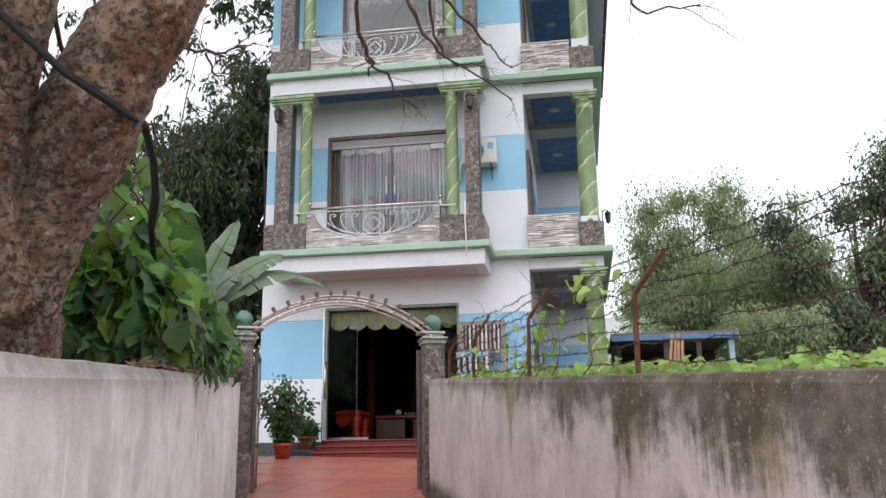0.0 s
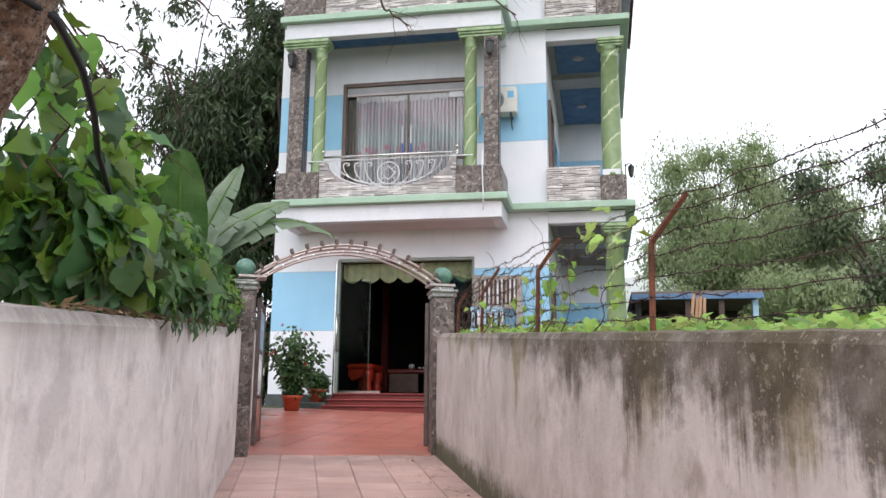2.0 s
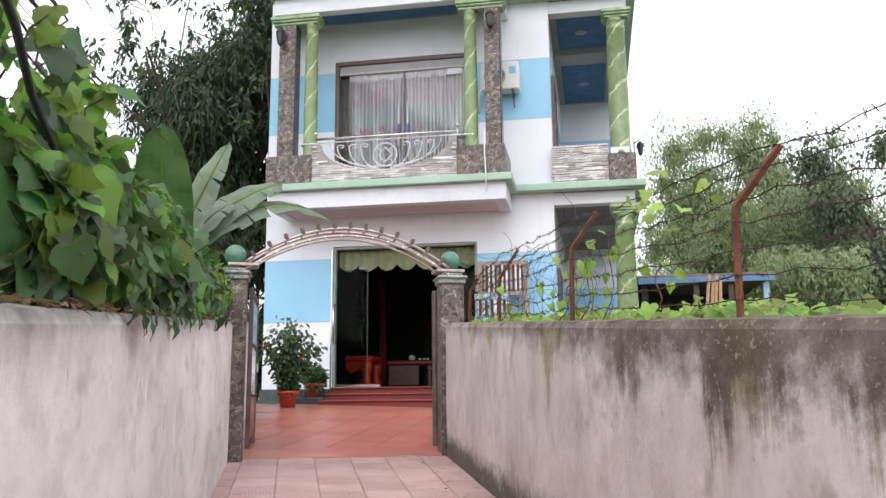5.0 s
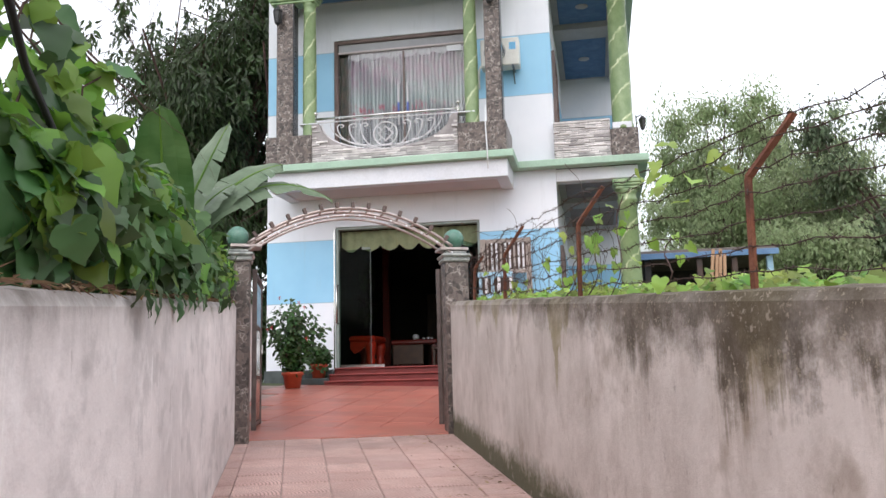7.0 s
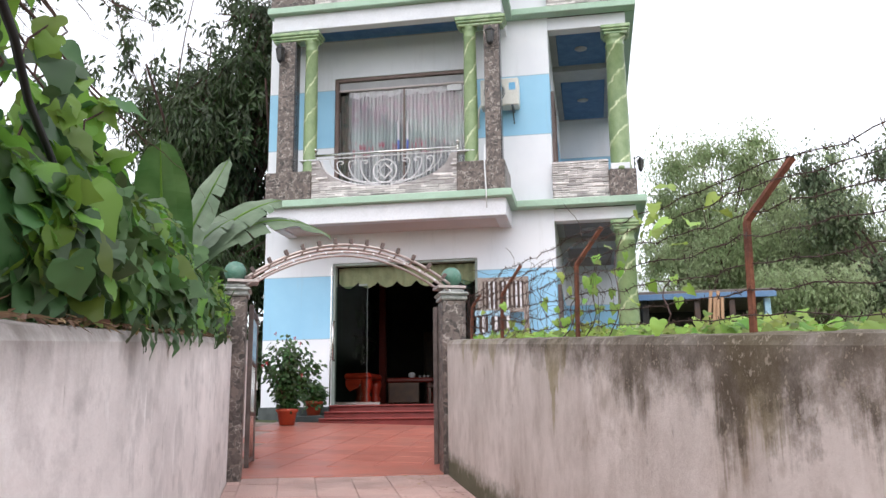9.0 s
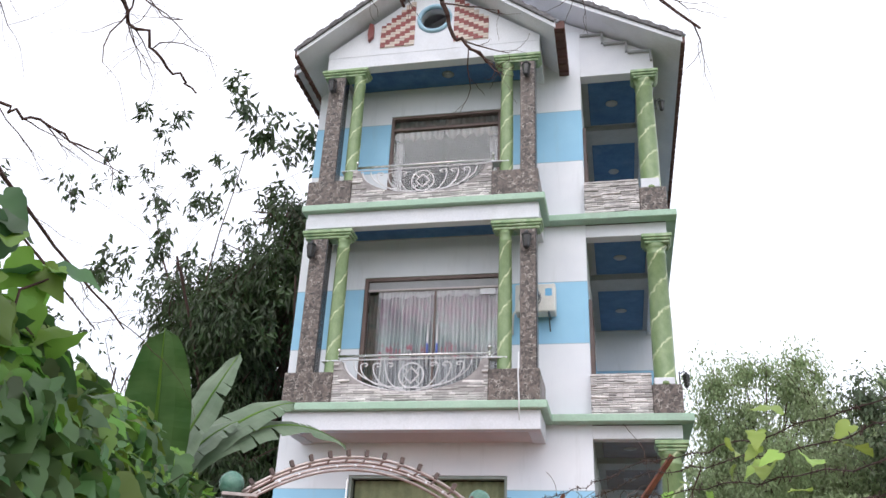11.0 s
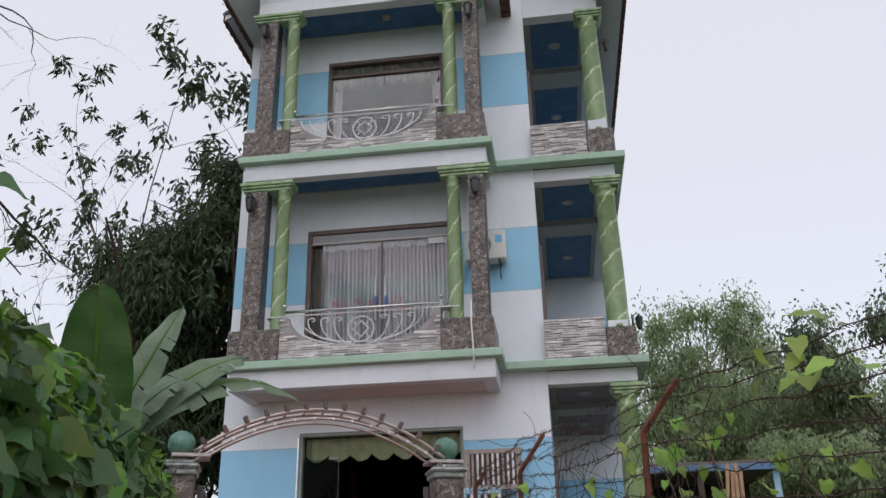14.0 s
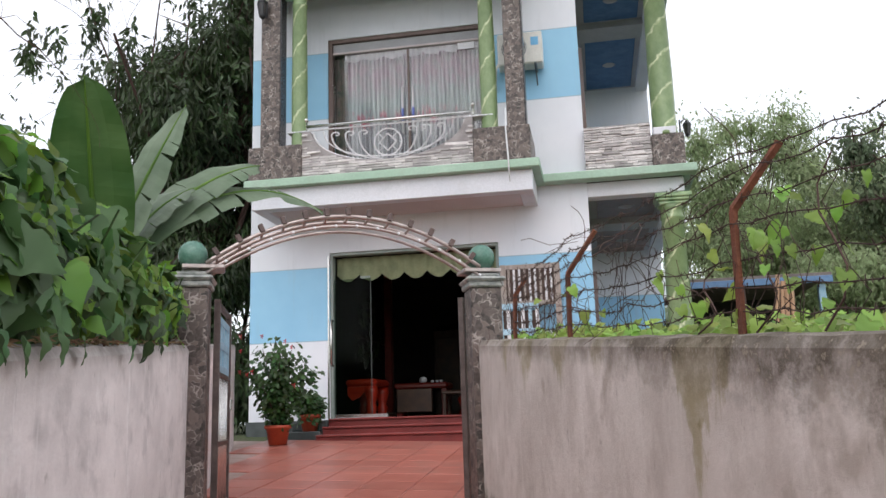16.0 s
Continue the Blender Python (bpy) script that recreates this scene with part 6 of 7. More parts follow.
vine_left()


def creeper_right():
    rnd = random.Random(33)
    t = thing("creeper", "yellow-green creeper spreading behind the stained lane wall", "vine", wall_top(11, 2.8))
    o = Vector(t.location)
    mass, old = Geo(), Geo()
    for i in range(7000):
        s = rnd.uniform(7.4, 17.0)
        d = rnd.random() ** 1.3
        n = 2.46 + 2.6 * d
        h = -0.02 + 0.09 * noise.noise((s * 1.3, n * 1.5, 3)) + 0.03 * d + rnd.gauss(0, 0.04)
        put(mass if rnd.random() < 0.8 else old, lobed_leaf(rnd.triangular(0.04, 0.11, 0.06), rnd), orient(wall_top(s, n, h) - o, Vector((0, 0, 1)) + U * 0.5 - N * 0.3, Vector((rnd.gauss(0, 1), rnd.gauss(0, 1), -0.3)), rnd, 0.3))
    # sprays climbing the wires
    st = Geo()
    for s0, hmax, k in ((11.75, 0.6, 16), (11.35, 0.42, 14), (10.9, 0.28, 7), (9.25, 0.30, 5), (12.4, 0.3, 8)):
        a = [wall_top(s0 + 0.1 * math.sin(j), 2.36 + 0.02 * j, hmax * j / 6) - o for j in range(7)]
        st.tube(a, 0.004, 4)
        for i in range(k):
            u = rnd.random()
            p = wall_top(s0 + rnd.gauss(0, 0.16 + 0.1 * u), 2.38 + rnd.gauss(0, 0.08), hmax * u) - o
            put(mass, lobed_leaf(rnd.uniform(0.045, 0.085), rnd), orient(p, U - N * 0.2 + Vector((0, 0, 0.6)), Vector((0, 0, -1)), rnd, 0.5))
    for i in range(11):
        p = wall_top(12.7 + rnd.gauss(0, 0.22), 2.34 + rnd.gauss(0, 0.05), 0.55 + rnd.gauss(0, 0.06)) - o
        put(mass, lobed_leaf(rnd.uniform(0.07, 0.13), rnd), orient(p, U * 0.6 - N * 0.2 + Vector((0, 0, 0.9)), -N * 0.6 + U * 0.3 + Vector((0, 0, -0.4)), rnd, 0.35))
    part("leaf_mass", mass, M_CREEPER, t, smooth=True)["kind"] = "stuff"
    part("older_leaves", old, M_VINE_Y, t, smooth=True)["kind"] = "stuff"
    part("stem", st, M_TWIG, t)["kind"] = "stuff"
    tw = Geo()
    for i in range(70):
        s = rnd.uniform(7.6, 11.6)
        p = wall_top(s, 2.35, rnd.uniform(0.1, 0.6)) - o
        pts = [p]
        d = Vector((rnd.gauss(0, 1), rnd.gauss(0, 1), rnd.gauss(-0.3, 0.6))).normalized()
        for k in range(6):
            d = (d + Vector((rnd.gauss(0, 0.4), rnd.gauss(0, 0.4), rnd.gauss(-0.1, 0.3)))).normalized()
            pts.append(pts[-1] + d * 0.06)
        tw.tube(pts, 0.0019, 4)
    part("dry_tendril", tw, M_TWIG, t)["kind"] = "stuff"


creeper_right()


# ---------- banana plants ----------
def banana_leaf(a, tip, width, bend, roll, mat, parent, rnd, tears=1):
    """A long blade on a thick midrib, drooping towards its tip, with torn edges."""
    a, tip = Vector(a), Vector(tip)
    d = tip - a
    L = d.length
    side = d.cross(Vector((0, 0, 1)))
    side = side.normalized() if side.length > 0.1 else Vector((1, 0, 0))
    side = Matrix.Rotation(roll, 3, d.normalized()) @ side
    nrm = side.cross(d.normalized())
    n = 26
    mid = []
    for i in range(n + 1):
        u = i / n
        mid.append(a + d * u + Vector((0, 0, bend * 4 * u * (1 - u) * L)))
    g = Geo()

    def half_w(u):
        return width * 0.5 * max(0.0, math.sin(math.pi * min(1.0, 0.04 + 0.96 * u) ** 0.9)) ** 0.42
    for sgn in (-1, 1):
        torn = set(rnd.sample(range(4, n - 1), tears))
        sag, shift = 0.0, 0.0
        for i in range(n):
            vs = []
            if i in torn:
                sag, shift = rnd.uniform(0.0, 0.06), rnd.uniform(-0.015, 0.02)
            for q, j in ((0, i), (1, i + 1)):
                u = j / n
                w = half_w(u)
                e = mid[j] + side * sgn * w + nrm * (w * 0.22 + 0.012 * math.sin(j * 1.1 + sgn)) + Vector((0, 0, -0.25 * w * w / max(width, 0.1) - sag)) + d.normalized() * shift
                if q and (i + 1) in torn:
                    e = e.lerp(mid[i] + (e - mid[j]), 0.35)
                vs += [mid[j], mid[j].lerp(e, 0.5) + nrm * 0.012, e]
            g.add(vs, [(0, 1, 4, 3), (1, 2, 5, 4)] if sgn > 0 else [(0, 3, 4, 1), (1, 4, 5, 2)])
    lf = part("leaf_blade", g, mat, parent, smooth=False)
    part("midrib", Geo().tube(mid, [0.03 * (1 - 0.85 * i / n) for i in range(n + 1)], 6), M_VINE_Y, lf)


def banana_plant(x, y, top, leaves, label, seed):
    rnd = random.Random(seed)
    z0 = ground_z(x, y)
    t = thing("banana_plant", label, "banana plant", (x, y, z0 - 0.05), "banana plants")
    h = top - z0
    part("stem", Geo().lathe([(0.13, 0), (0.11, h * 0.5), (0.07, h)], 14), M_BANANAGREY, t, "pale green sheathed stem", True)
    for tip, w, bend, roll, grey in leaves:
        banana_leaf((0, 0, h - 0.1), Vector(tip) - Vector((x, y, z0 - 0.05)), w, bend, roll, M_BANANAGREY if grey else M_BANANA, t, rnd, 4 if grey else 1)
    dry = Geo()
    for i in range(14):
        p = Vector((rnd.gauss(0, 0.12), rnd.gauss(0, 0.12) - 0.1, h * rnd.uniform(0.75, 0.98)))
        put(dry, slim_leaf(rnd.uniform(0.06, 0.12), rnd.uniform(0.4, 0.8)), orient(p, (0.3, -1, 0), (0, 0, -1), rnd, 0.5))
    part("dead_leaves", dry, M_DRYLEAF, t, "dry brown hanging leaves")


banana_plant(1.72, -7.05, 2.35, [((1.98, -7.75, 3.62), 0.62, 0.02, 0.1, False), ((2.30, -6.80, 3.70), 0.44, 0.03, 0.95, True), ((2.50, -5.70, 3.48), 0.40, 0.10, 0.7, True), ((2.95, -5.15, 3.12), 0.42, 0.18, 0.6, True), ((1.25, -7.9, 3.35), 0.5, 0.08, -0.3, False), ((2.2, -6.4, 3.1), 0.45, 0.1, 0.3, True)], "banana plant with broad torn grey-green leaves", 2)
banana_plant(1.15, -8.6, 2.0, [((1.2, -9.3, 3.2), 0.62, 0.05, 0.2, False), ((0.6, -8.9, 3.0), 0.55, 0.08, 0.1, False), ((1.9, -8.6, 2.9), 0.5, 0.12, 0.2, True), ((0.5, -8.0, 2.9), 0.5, 0.12, -0.2, False)], "banana plant with upright green leaves behind the vine", 7)
banana_plant(2.2, -10.8, 1.7, [((2.6, -11.6, 2.6), 0.5, 0.06, 0.2, True), ((2.0, -11.4, 2.9), 0.5, 0.05, 0.1, False), ((2.9, -10.9, 2.4), 0.45, 0.1, 0.2, True)], "young banana plant half hidden by the vine", 9)


# ---------- trees ----------
def grow(g, p, d, length, r, depth, rnd, tips, gravity=-0.05, wander=0.25, split=3, seg=5):
    pts, rad = [p], [r]
    for i in range(seg):
        d = (d + Vector((rnd.gauss(0, wander), rnd.gauss(0, wander), rnd.gauss(0, wander) + gravity))).normalized()
        p = p + d * (length / seg)
        pts.append(p)
        rad.append(r * (1 - 0.55 * (i + 1) / seg))
        if depth > 0 and i > 0 and rnd.random() < 0.55:
            dd = (d + Vector((rnd.gauss(0, 0.6), rnd.gauss(0, 0.6), rnd.gauss(0, 0.6)))).normalized()
            grow(g, p, dd, length * rnd.uniform(0.45, 0.7), rad[-1] * 0.6, depth - 1, rnd, tips, gravity, wander, split, seg)
    g.tube(pts, rad, 7 if r > 0.05 else 4)
    tips.append((p, d))
    if depth > 0:
        for _ in range(split - 1):
            dd = (d + Vector((rnd.gauss(0, 0.45), rnd.gauss(0, 0.45), rnd.gauss(0, 0.4)))).normalized()
            grow(g, p, dd, length * rnd.uniform(0.55, 0.8), rad[-1] * 0.75, depth - 1, rnd, tips, gravity, wander, split, seg)


def near_tree():
    """The old tree behind the lane wall, nearly leafless, whose limbs reach over the lane."""
    rnd = random.Random(17)
    base = lp(14.35, -0.66)
    t = thing("old_tree", "old rough-barked tree with a leaning forked trunk and bare twigs", "tree", base)
    o = Vector(base)

    def limb(name, pts, rad, n=44, rough=0.05):
        fine, fr = [], []
        P = [Vector(p) - o for p in pts]
        P = [P[0] * 2 - P[1]] + P + [P[-1] * 2 - P[-2]]
        for i in range(1, len(P) - 2):
            for k in range(20):
                u = k / 20
                a, b, c, d = P[i - 1], P[i], P[i + 1], P[i + 2]
                fine.append(0.5 * ((2 * b) + (c - a) * u + (2 * a - 5 * b + 4 * c - d) * u * u + (3 * b - a - 3 * c + d) * u ** 3))
                fr.append(rad[i - 1] + (rad[i] - rad[i - 1]) * u)
        fine.append(P[-2])
        fr.append(rad[-1])
        g = Geo().tube(fine, fr, n)
        for i, v in enumerate(g.v):
            c = Vector(fine[min(i // n, len(fine) - 1)])
            q = Vector(v)
            k = rough * (noise.noise(q * 3.1) + 0.5 * noise.noise(q * 8) + 0.45 * noise.noise(q * 19) + 0.35 * noise.noise(q * 41))
            g.v[i] = tuple(q + (q - c) * k * 3)
        return part(name, g, M_BARK, t, smooth=True)
    limb("trunk", [(4.51, -14.01, -0.9), (4.54, -14.03, 0.4), (4.57, -14.05, 1.01), (4.64, -14.14, 1.26), (4.78, -14.23, 1.51), (4.97, -14.32, 1.71), (5.11, -14.36, 1.91), (5.27, -14.41, 2.13), (5.36, -14.30, 2.75), (5.4, -14.1, 4.2)], [0.26, 0.21, 0.185, 0.185, 0.19, 0.165, 0.142, 0.135, 0.13, 0.10])
    limb("limb", [(4.69, -14.26, 1.20), (4.75, -14.43, 1.43), (4.81, -14.51, 1.65), (4.88, -14.56, 1.86), (4.95, -14.61, 2.11), (4.7, -14.2, 3.2), (4.2, -13.4, 4.4)], [0.14, 0.125, 0.112, 0.10, 0.095, 0.085, 0.06])
    # limbs over the lane
    tips = []

    def bough(pts, r0, r1, twigs, depth=2, ln=0.9):
        Q = [Vector(p) - o for p in pts]
        Q = [Q[0] * 2 - Q[1]] + Q + [Q[-1] * 2 - Q[-2]]
        P = []
        for i in range(1, len(Q) - 2):
            a, b, c, d = Q[i - 1:i + 3]
            for k in range(6):
                u = k / 6
                P.append(0.5 * (2 * b + (c - a) * u + (2 * a - 5 * b + 4 * c - d) * u * u + (3 * b - a - 3 * c + d) * u ** 3) + Vector((rnd.gauss(0, 1), rnd.gauss(0, 1), rnd.gauss(0, 1))) * 0.008)
        P.append(Q[-2])
        n = len(P)
        rad = [r0 + (r1 - r0) * i / (n - 1) for i in range(n)]
        wood = Geo()
        wood.tube(P, rad, 8)
        for i in range(twigs):
            u = rnd.uniform(0.1, 1.0) * (n - 1)
            k = min(int(u), n - 2)
            p = P[k].lerp(P[k + 1], u - k)
            d = ((P[k + 1] - P[k]).normalized() + Vector((rnd.gauss(0, 0.6), rnd.gauss(0, 0.6), rnd.gauss(-0.25, 0.4)))).normalized()
            grow(wood, p, d, ln * rnd.uniform(0.5, 1.0), max(0.0025, r1 * 0.8), depth, rnd, tips, -0.02, 0.22, 2, 5)
        part("bough", wood, M_TWIG, t, "bare dark bough with twigs")
    bough([(4.2, -13.4, 4.4), (4.1, -13.1, 3.4), (4.29, -12.89, 2.83), (4.41, -12.79, 2.85), (4.58, -12.66, 2.84), (4.73, -12.61, 2.89), (4.82, -12.58, 2.92)], 0.014, 0.004, 16, 2, 0.3)
    bough([(4.58, -12.66, 2.84), (4.59, -12.58, 2.76), (4.67, -12.47, 2.68), (4.74, -12.4, 2.62)], 0.007, 0.003, 4, 1, 0.22)
    bough([(4.1, -13.1, 3.4), (4.1, -12.8, 2.6), (4.24, -12.63, 2.48), (4.32, -12.54, 2.46), (4.43, -12.43, 2.42)], 0.008, 0.003, 7, 2, 0.25)
    bough([(5.28, -14.05, 2.9), (5.42, -13.6, 3.3), (5.50, -13.1, 2.95), (5.49, -12.90, 2.74), (5.53, -12.79, 2.63), (5.60, -12.73, 2.57), (5.63, -12.68, 2.50), (5.72, -12.64, 2.44)], 0.014, 0.003, 9, 1, 0.2)
    bough([(5.49, -12.90, 2.74), (5.50, -12.78, 2.66), (5.49, -12.71, 2.60)], 0.008, 0.004, 3, 1, 0.14)
    bough([(5.42, -13.6, 3.3), (5.67, -13.15, 2.97), (5.80, -12.99, 2.72), (5.90, -12.91, 2.60), (6.22, -12.78, 2.38)], 0.014, 0.003, 7, 1, 0.22)
    bough([(5.42, -13.6, 3.3), (5.80, -13.0, 2.98), (5.85, -12.75, 2.74), (5.97, -12.67, 2.64), (6.08, -12.70, 2.65)], 0.010, 0.003, 4, 1, 0.2)
    bough([(5.80, -13.0, 2.98), (6.05, -12.79, 2.75), (6.11, -12.75, 2.69), (6.22, -12.69, 2.59)], 0.008, 0.003, 4, 1, 0.18)
    bough([(5.42, -13.6, 3.3), (6.4, -13.1, 3.2), (6.76, -12.98, 2.88), (6.84, -12.90, 2.72), (7.11, -12.93, 2.71)], 0.012, 0.003, 4, 1, 0.22)
    bough([(4.6, -14.1, 3.2), (3.8, -12.8, 2.9), (3.5, -11.6, 2.75), (3.6, -10.8, 2.45)], 0.018, 0.004, 10, 1, 0.45)
    bough([(4.2, -13.4, 4.4), (3.0, -12.0, 3.6), (2.7, -10.8, 3.2), (2.8, -9.9, 2.8)], 0.02, 0.004, 10, 1, 0.5)
    c = thing("black_cable", "thick black rubber cable slung over the tree trunk", "cable", (4.84, -14.1, 2.1))
    o2 = Vector(c.location)
    for k, (dx, r, drop) in enumerate(((0.0, 0.012, 1.0), (0.02, 0.009, 0.55), (-0.022, 0.008, 0.4))):
        pts = [(4.80, -14.83, 2.10), (4.93, -14.76, 1.93), (5.02, -14.69, 1.84), (5.10, -14.61, 1.76), (5.19, -14.52, 1.70), (5.13, -14.22, 1.76), (4.98, -13.87, 1.77), (4.84, -13.58, 1.735), (4.66, -13.27, 1.70), (4.50, -12.94, 1.665), (4.35, -12.61, 1.61 - 0.1 * k), (4.2, -12.25, 1.42)]
        part("strand", Geo().tube([Vector(p) + Vector((dx, -dx, -dx)) - o2 for p in pts], r, 8), M_CABLE, c, smooth=True)


near_tree()


def crown(g, blobs, count, leaf_fn, rnd, face=(0, -1, 0.5), down=(0, 0, -1), hollow=0.55, jit=0.6):
    """Leaves scattered mostly near the skin of overlapping clumps."""
    tot = sum(b[3] * b[4] * b[5] for b in blobs)
    for cx, cy, cz, rx, ry, rz in blobs:
        k = int(count * rx * ry * rz / tot)
        for i in range(k):
            d = Vector((rnd.gauss(0, 1), rnd.gauss(0, 1), rnd.gauss(0, 1))).normalized()
            r = hollow + (1 - hollow) * rnd.random() ** 0.6 if hollow > 0.1 else min(1.05, abs(rnd.gauss(0, 0.62)))
            r *= 0.85 + 0.5 * noise.noise(d * 2.6 + Vector((cx, cy, cz)))
            p = Vector((cx + d.x * rx * r, cy + d.y * ry * r, cz + d.z * rz * r))
            put(g, leaf_fn(rnd), orient(p, Vector(face) * 0.6 + d * 0.7, Vector(down) + d * 0.3, rnd, jit))


def tree(name, label, x, y, trunk_r, blobs, count, leaf_fn, mat, seed, face=(0, -1, 0.5), limbs=7, hollow=0.55):
    rnd = random.Random(seed)
    z0 = max(-1.0, min(0.85, ground_z(x, y)))
    t = thing(name, label, "tree", (x, y, z0 - 0.1))
    o = Vector(t.location)
    top = max(b[2] for b in blobs)
    g = Geo().tube([(0, 0, 0), (0.1, 0.05, (top - z0) * 0.3), (-0.1, 0, (top - z0) * 0.5), (0, 0, (top - z0) * 0.7)], [trunk_r, trunk_r * 0.8, trunk_r * 0.5, trunk_r * 0.12], 10)
    part("trunk", g, M_TWIG, t)
    lim = Geo()
    for b in blobs:
        a = Vector((0, 0, max(0.5, (b[2] - z0) * 0.45)))
        c = Vector(b[:3]) - o
        lim.tube([a, a.lerp(c, 0.5) + Vector((0, 0, 0.3)), c, c + Vector((0, 0, b[5] * 0.5))], [trunk_r * 0.35, trunk_r * 0.2, trunk_r * 0.10, 0.008], 6)
        for i in range(limbs):
            d = Vector((rnd.gauss(0, 1) * b[3], rnd.gauss(0, 1) * b[4], rnd.gauss(0.3, 1) * b[5])) * 0.55
            lim.tube([c, c + d * 0.5 + Vector((0, 0, 0.1)), c + d], [trunk_r * 0.15, trunk_r * 0.08, 0.008], 4)
    part("limb", lim, M_TWIG, t)["kind"] = "stuff"
    cr = Geo()
    crown(cr, [(b[0] - o.x, b[1] - o.y, b[2] - o.z, b[3], b[4], b[5]) for b in blobs], count, leaf_fn, rnd, face, hollow=hollow)
    part("crown", cr, mat, t)["kind"] = "stuff"
    return t


def blob_field(rnd, n, x0, x1, y0, y1, z0, z1, r0, r1):
    return [(rnd.uniform(x0, x1), rnd.uniform(y0, y1), rnd.uniform(z0, z1), rnd.uniform(r0, r1), rnd.uniform(r0, r1), rnd.uniform(r0, r1) * 1.1) for _ in range(n)]


R = random.Random(5)


def env_blobs(cx, cy, cz, rx, ry, rz, n, r0, r1):
    """Many clumps spread through one uneven envelope."""
    out = []
    for _ in range(n):
        d = Vector((R.gauss(0, 1), R.gauss(0, 1), R.gauss(0, 1))).normalized()
        k = R.random() ** 0.5 * (0.85 + 0.25 * noise.noise(d * 1.9 + Vector((cx, cy, cz))))
        r = R.uniform(r0, r1)
        out.append((cx + d.x * rx * k, cy + d.y * ry * k, cz + d.z * rz * k, r, r, r * R.uniform(0.8, 1.3)))
    return out


tree("dark_tree", "tall dark evergreen tree with drooping leaves against the house side", -2.9, 4.8, 0.3,
     blob_field(R, 14, -5.0, -0.9, 3.0, 6.5, 2.0, 6.0, 1.1, 1.7) + blob_field(R, 20, -5.0, -1.0, 3.0, 6.5, 6.0, 10.2, 0.8, 1.4) + blob_field(R, 9, -2.4, -0.6, 3.5, 6.0, 9.5, 12.2, 0.5, 1.0),
     92000, lambda r: slim_leaf(r.uniform(0.04, 0.075), r.uniform(0.18, 0.34)), M_DARKLEAF, 41, (0.3, -1, 0.3), hollow=0.4)
tree("leafy_shrub_tree", "lower dark leafy tree beside the banana plants", -4.6, 2.5, 0.2,
     blob_field(R, 10, -6.5, -3.0, 0.5, 4.0, 1.5, 4.4, 1.0, 1.5), 15000, lambda r: slim_leaf(r.uniform(0.06, 0.1), r.uniform(0.2, 0.34)), M_DARKLEAF, 42, (0.3, -1, 0.3))


def airy_tree(x, y, height, seed, label, lean=(0.0, 0.0), n_main=6, leaf_mat=None, per_tip=7):
    """Thin pale-stemmed tree with separate leaf clusters at its twig ends."""
    rnd = random.Random(seed)
    z0 = max(-1.0, min(0.85, ground_z(x, y)))
    t = thing("airy_tree", label, "tree", (x, y, z0 - 0.1), "thin trees beside the house")
    g, tips = Geo(), []
    for i in range(n_main):
        a = rnd.uniform(0, math.tau)
        d = Vector((0.28 * math.cos(a) + lean[0], 0.28 * math.sin(a) + lean[1], 1)).normalized()
        grow(g, Vector((0.2 * math.cos(a), 0.2 * math.sin(a), 0)), d, height * rnd.uniform(0.55, 0.75), 0.06, 0, rnd, [], 0.02, 0.07, 2, 6)
        p = Vector((0.2 * math.cos(a), 0.2 * math.sin(a), 0)) + d * height * 0.42
        for k in range(3):
            dd = (d + Vector((rnd.gauss(0, 0.35), rnd.gauss(0, 0.35), rnd.gauss(0, 0.15)))).normalized()
            grow(g, p + d * height * 0.1 * k, dd, height * rnd.uniform(0.2, 0.34), 0.022, 2, rnd, tips, 0.03, 0.16, 2, 4)
    part("stem", g, M_TWIG, t)
    lv = Geo()
    for p, d in tips:
        if rnd.random() < 0.28:
            continue
        for i in range(rnd.randint(per_tip // 2, per_tip * 2)):
            q = p + Vector((rnd.gauss(0, 0.11), rnd.gauss(0, 0.11), rnd.gauss(0, 0.15)))
            put(lv, slim_leaf(rnd.uniform(0.06, 0.10), rnd.uniform(0.18, 0.30)), orient(q, (0.2, -1, 0.3), (rnd.gauss(0, 0.6), 0, -1), rnd, 0.7))
    part("leaves", lv, leaf_mat or M_DARKLEAF, t)["kind"] = "stuff"


airy_tree(-2.0, 5.2, 12.5, 57, "slender tree with dark leaf clusters close to the house side", n_main=5, per_tip=28)
airy_tree(-3.4, 6.0, 13.0, 51, "slender tree with sparse dark leaf clusters high against the sky", n_main=5, per_tip=20)
airy_tree(-6.0, 6.0, 12.0, 52, "thin twiggy tree with few leaves beside the house", n_main=3, per_tip=10)
airy_tree(-9.5, 8.0, 10.5, 53, "pale twiggy tree with hardly any leaves", n_main=3, per_tip=3)

feather = lambda r: slim_leaf(r.uniform(0.04, 0.075), r.uniform(0.11, 0.20))
tree("feathery_tree", "tall light green feathery tree far beyond the garden", 10.6, 15.0, 0.16,
     env_blobs(11.4, 15.0, 5.0, 4.3, 2.4, 7.3, 150, 0.7, 1.4),
     170000, feather, M_MIDLEAF, 61, hollow=0.05, limbs=2)
tree("garden_tree", "broad grey-green tree beyond the garden wall", 15.0, 10.0, 0.16,
     env_blobs(18.9, 10.0, 5.1, 6.8, 2.6, 7.7, 220, 0.6, 1.2),
     170000, lambda r: slim_leaf(r.uniform(0.06, 0.10), r.uniform(0.12, 0.22)), M_FARLEAF, 62, hollow=0.05, limbs=2)
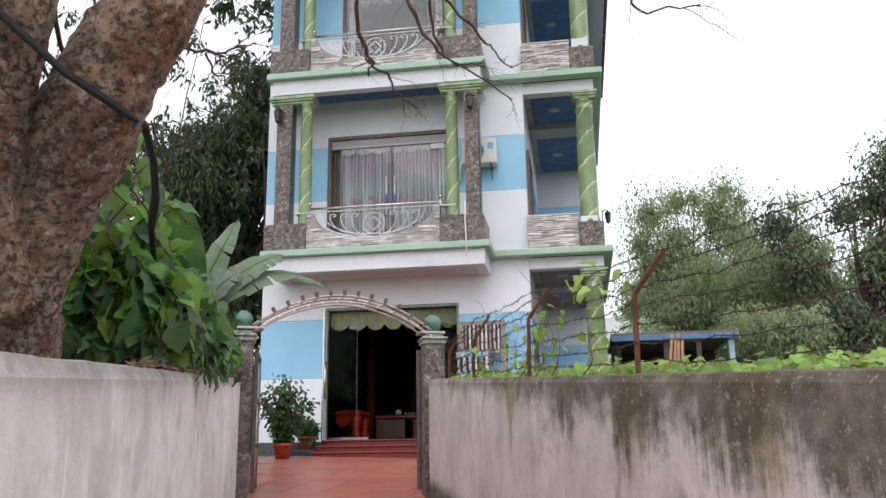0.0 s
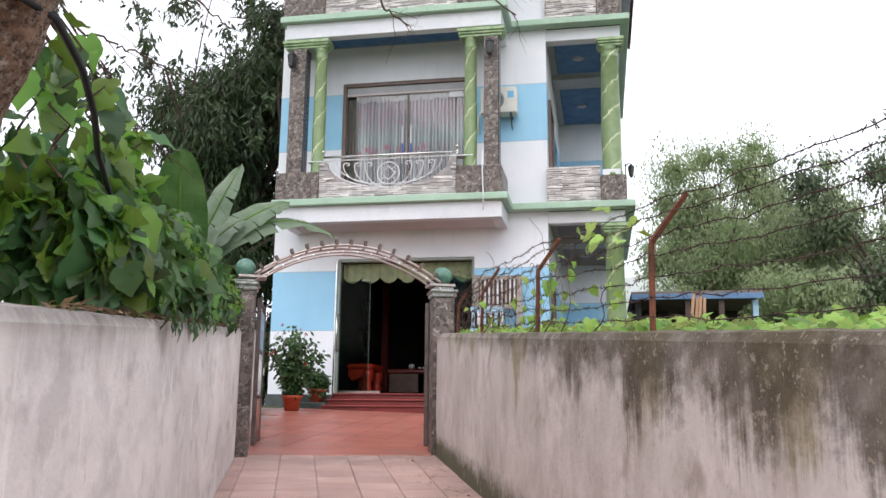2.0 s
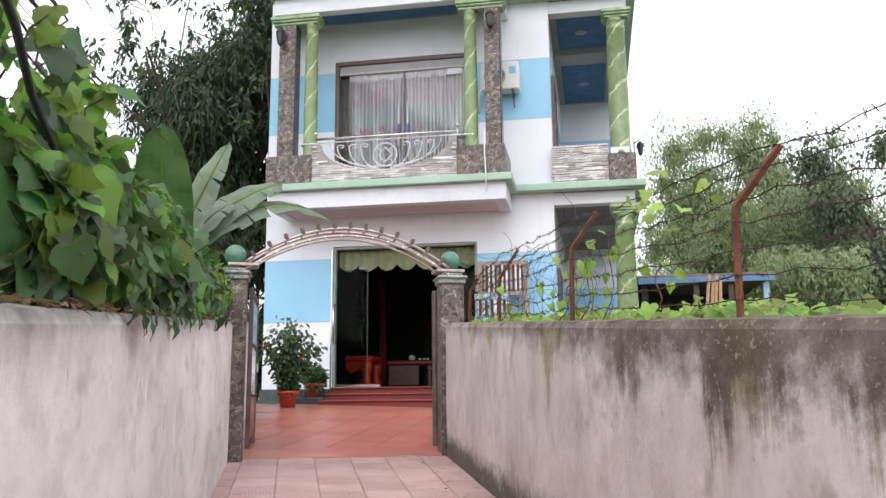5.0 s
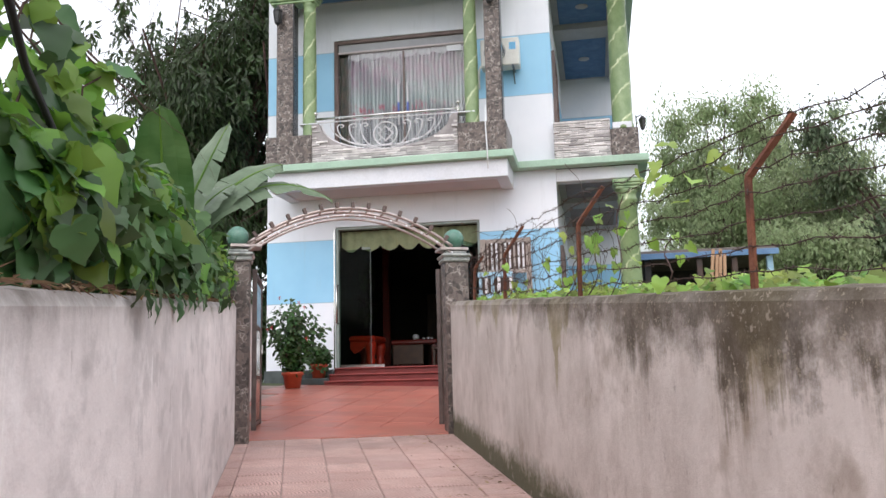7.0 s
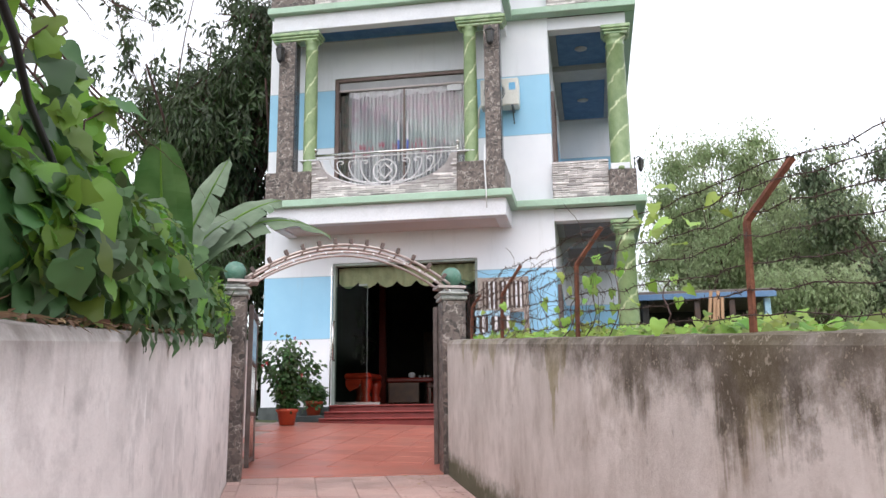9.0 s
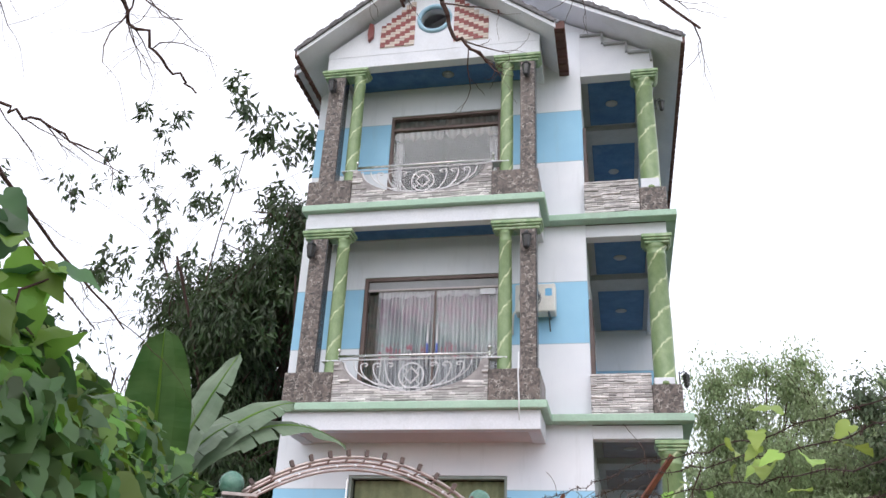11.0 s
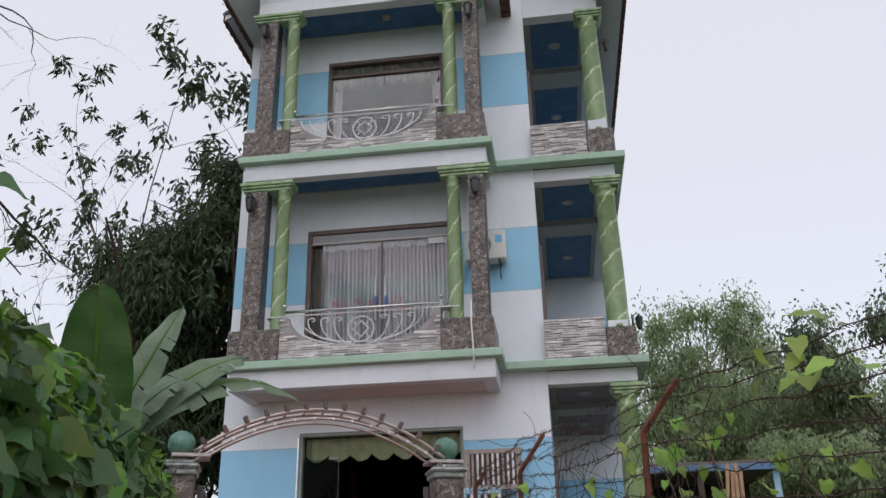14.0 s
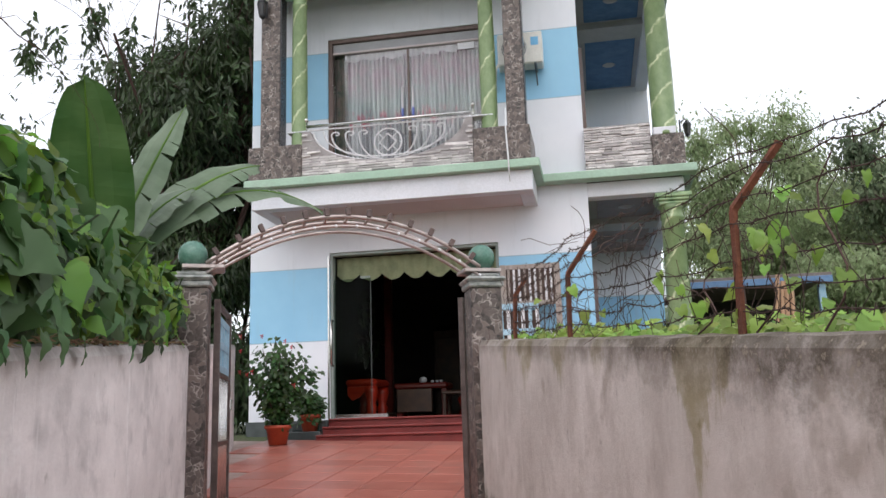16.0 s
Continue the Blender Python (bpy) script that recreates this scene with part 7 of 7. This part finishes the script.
tree("feathery_tree", "light green feathery tree with a rounded crown beyond the shed", 14.2, 14.0, 0.14,
     env_blobs(14.8, 14.0, 4.4, 3.8, 2.0, 5.6, 100, 0.7, 1.3),
     95000, feather, M_MIDLEAF, 66, hollow=0.05, limbs=2)
tree("yellow_green_bush", "yellow-green bush in the garden", 11.6, 8.5, 0.12,
     blob_field(R, 10, 10.4, 13.2, 8, 9.5, 1.5, 4.2, 0.5, 1.0), 9000, feather, M_MIDLEAF, 63, hollow=0.2)
tree("low_garden_scrub", "light green scrub behind the shed", 9.5, 12.0, 0.12,
     blob_field(R, 34, 7.8, 18.0, 11, 13, 1.0, 6.4, 0.9, 1.6), 60000, feather, M_MIDLEAF, 64, hollow=0.2)

# ---------- paving, last ----------
base = Geo()
for i in range(28):
    s0 = 7.38 + i * 0.48
    base.v += [tuple(lp(s0, -0.06, -0.012)), tuple(lp(s0, 2.2, -0.012))]
    if i:
        k = 2 * i
        base.f.append((k - 2, k, k + 1, k - 1))
lane_ob = tagged(part("lane_pavement", base, M_GROUT), "lane paved with worn pink patterned square tiles", "pavement", kind="structure")
TS = 0.365
tile_me = mesh_of("tile", Geo().box(-TS / 2 + 0.004, TS / 2 - 0.004, -TS / 2 + 0.004, TS / 2 - 0.004, -0.02, 0.0, 0.005), M_LANE)
rl = random.Random(71)
JOINTS = [-0.058] + [0.07 + k * TS for k in range(6)] + [2.198]
for i in range(35):
    for n0, n1 in zip(JOINTS, JOINTS[1:]):
        m = lane_m(7.40 + TS / 2 + i * TS, (n0 + n1) / 2, rl.uniform(-0.003, 0.003)) @ Matrix.Rotation(rl.gauss(0, 0.004), 4, "X") @ Matrix.Diagonal(((n1 - n0) / TS, 1, 1, 1))
        piece("tile", tile_me, lane_ob, m)

tb = Geo()
tb.add([(-1.0, -1.0, ground_z(-1, -1) - 0.012), (7.0, -0.9, ground_z(7, -0.9) - 0.012), lp(7.38, 2.42, -0.012), lp(7.38, -0.1, -0.012), (0.7, -2.3, ground_z(0.7, -2.3) - 0.012)], [(0, 4, 3, 2, 1)])
terr = tagged(part("terrace_pavement", tb, M_GROUT), "terrace of smooth red square tiles in front of the house", "pavement", kind="structure")
TT = 0.50
tt_me = mesh_of("tile", Geo().box(-TT / 2 + 0.005, TT / 2 - 0.005, -TT / 2 + 0.005, TT / 2 - 0.005, -0.02, 0.0, 0.003), M_TERR)
tx = Vector((1, 0, -SLOPE * -0.345)).normalized()
ty = Vector((0, 1, -SLOPE * 0.939)).normalized()
tz = tx.cross(ty).normalized()
for i in range(14):
    for j in range(12):
        x, y = 0.45 + i * TT, -1.15 - j * TT
        v = Vector((x, y, 0))
        if v.dot(U) > 6.95 or v.dot(N) < 0.05 or x > 6.6:
            continue
        m = Matrix((tx, tz.cross(tx), tz)).transposed().to_4x4()
        m.translation = (x, y, ground_z(x, y) + rl.uniform(-0.001, 0.001))
        piece("tile", tt_me, terr, m)
th = Geo().box(0.0, 2.26, -0.33, 0.33, -0.05, 0.008, 0.004, lane_m(7.06, 0.0))
part("threshold", th, M_TERR, terr)

rd = random.Random(81)
lit = Geo()
for i in range(90):
    s, n = rd.uniform(7.4, 11), 2.15 - abs(rd.gauss(0, 0.35))
    put(lit, slim_leaf(rd.uniform(0.015, 0.03), rd.uniform(0.03, 0.07)), orient(lp(s, n, 0.012), (0, 0, 1), (rd.gauss(0, 1), rd.gauss(0, 1), 0), rd, 0.15))
tagged(part("fallen_leaves", lit, M_DRYLEAF), "scattered dry leaves on the lane tiles", "leaves", kind="stuff")
top = Geo()
for i in range(420):
    s, n = rd.uniform(7.7, 14.8), -0.065 - abs(rd.gauss(0, 0.06))
    put(top, slim_leaf(rd.uniform(0.008, 0.025), rd.uniform(0.03, 0.09)), orient(wall_top(s, max(n, -0.27), 0.004 + abs(rd.gauss(0, 0.006))), (0, 0, 1), (rd.gauss(0, 1), rd.gauss(0, 1), 0), rd, 0.35))
tagged(part("dry_litter", top, M_DRYLEAF), "dry brown leaf litter lying along the wall top", "leaves", kind="stuff")
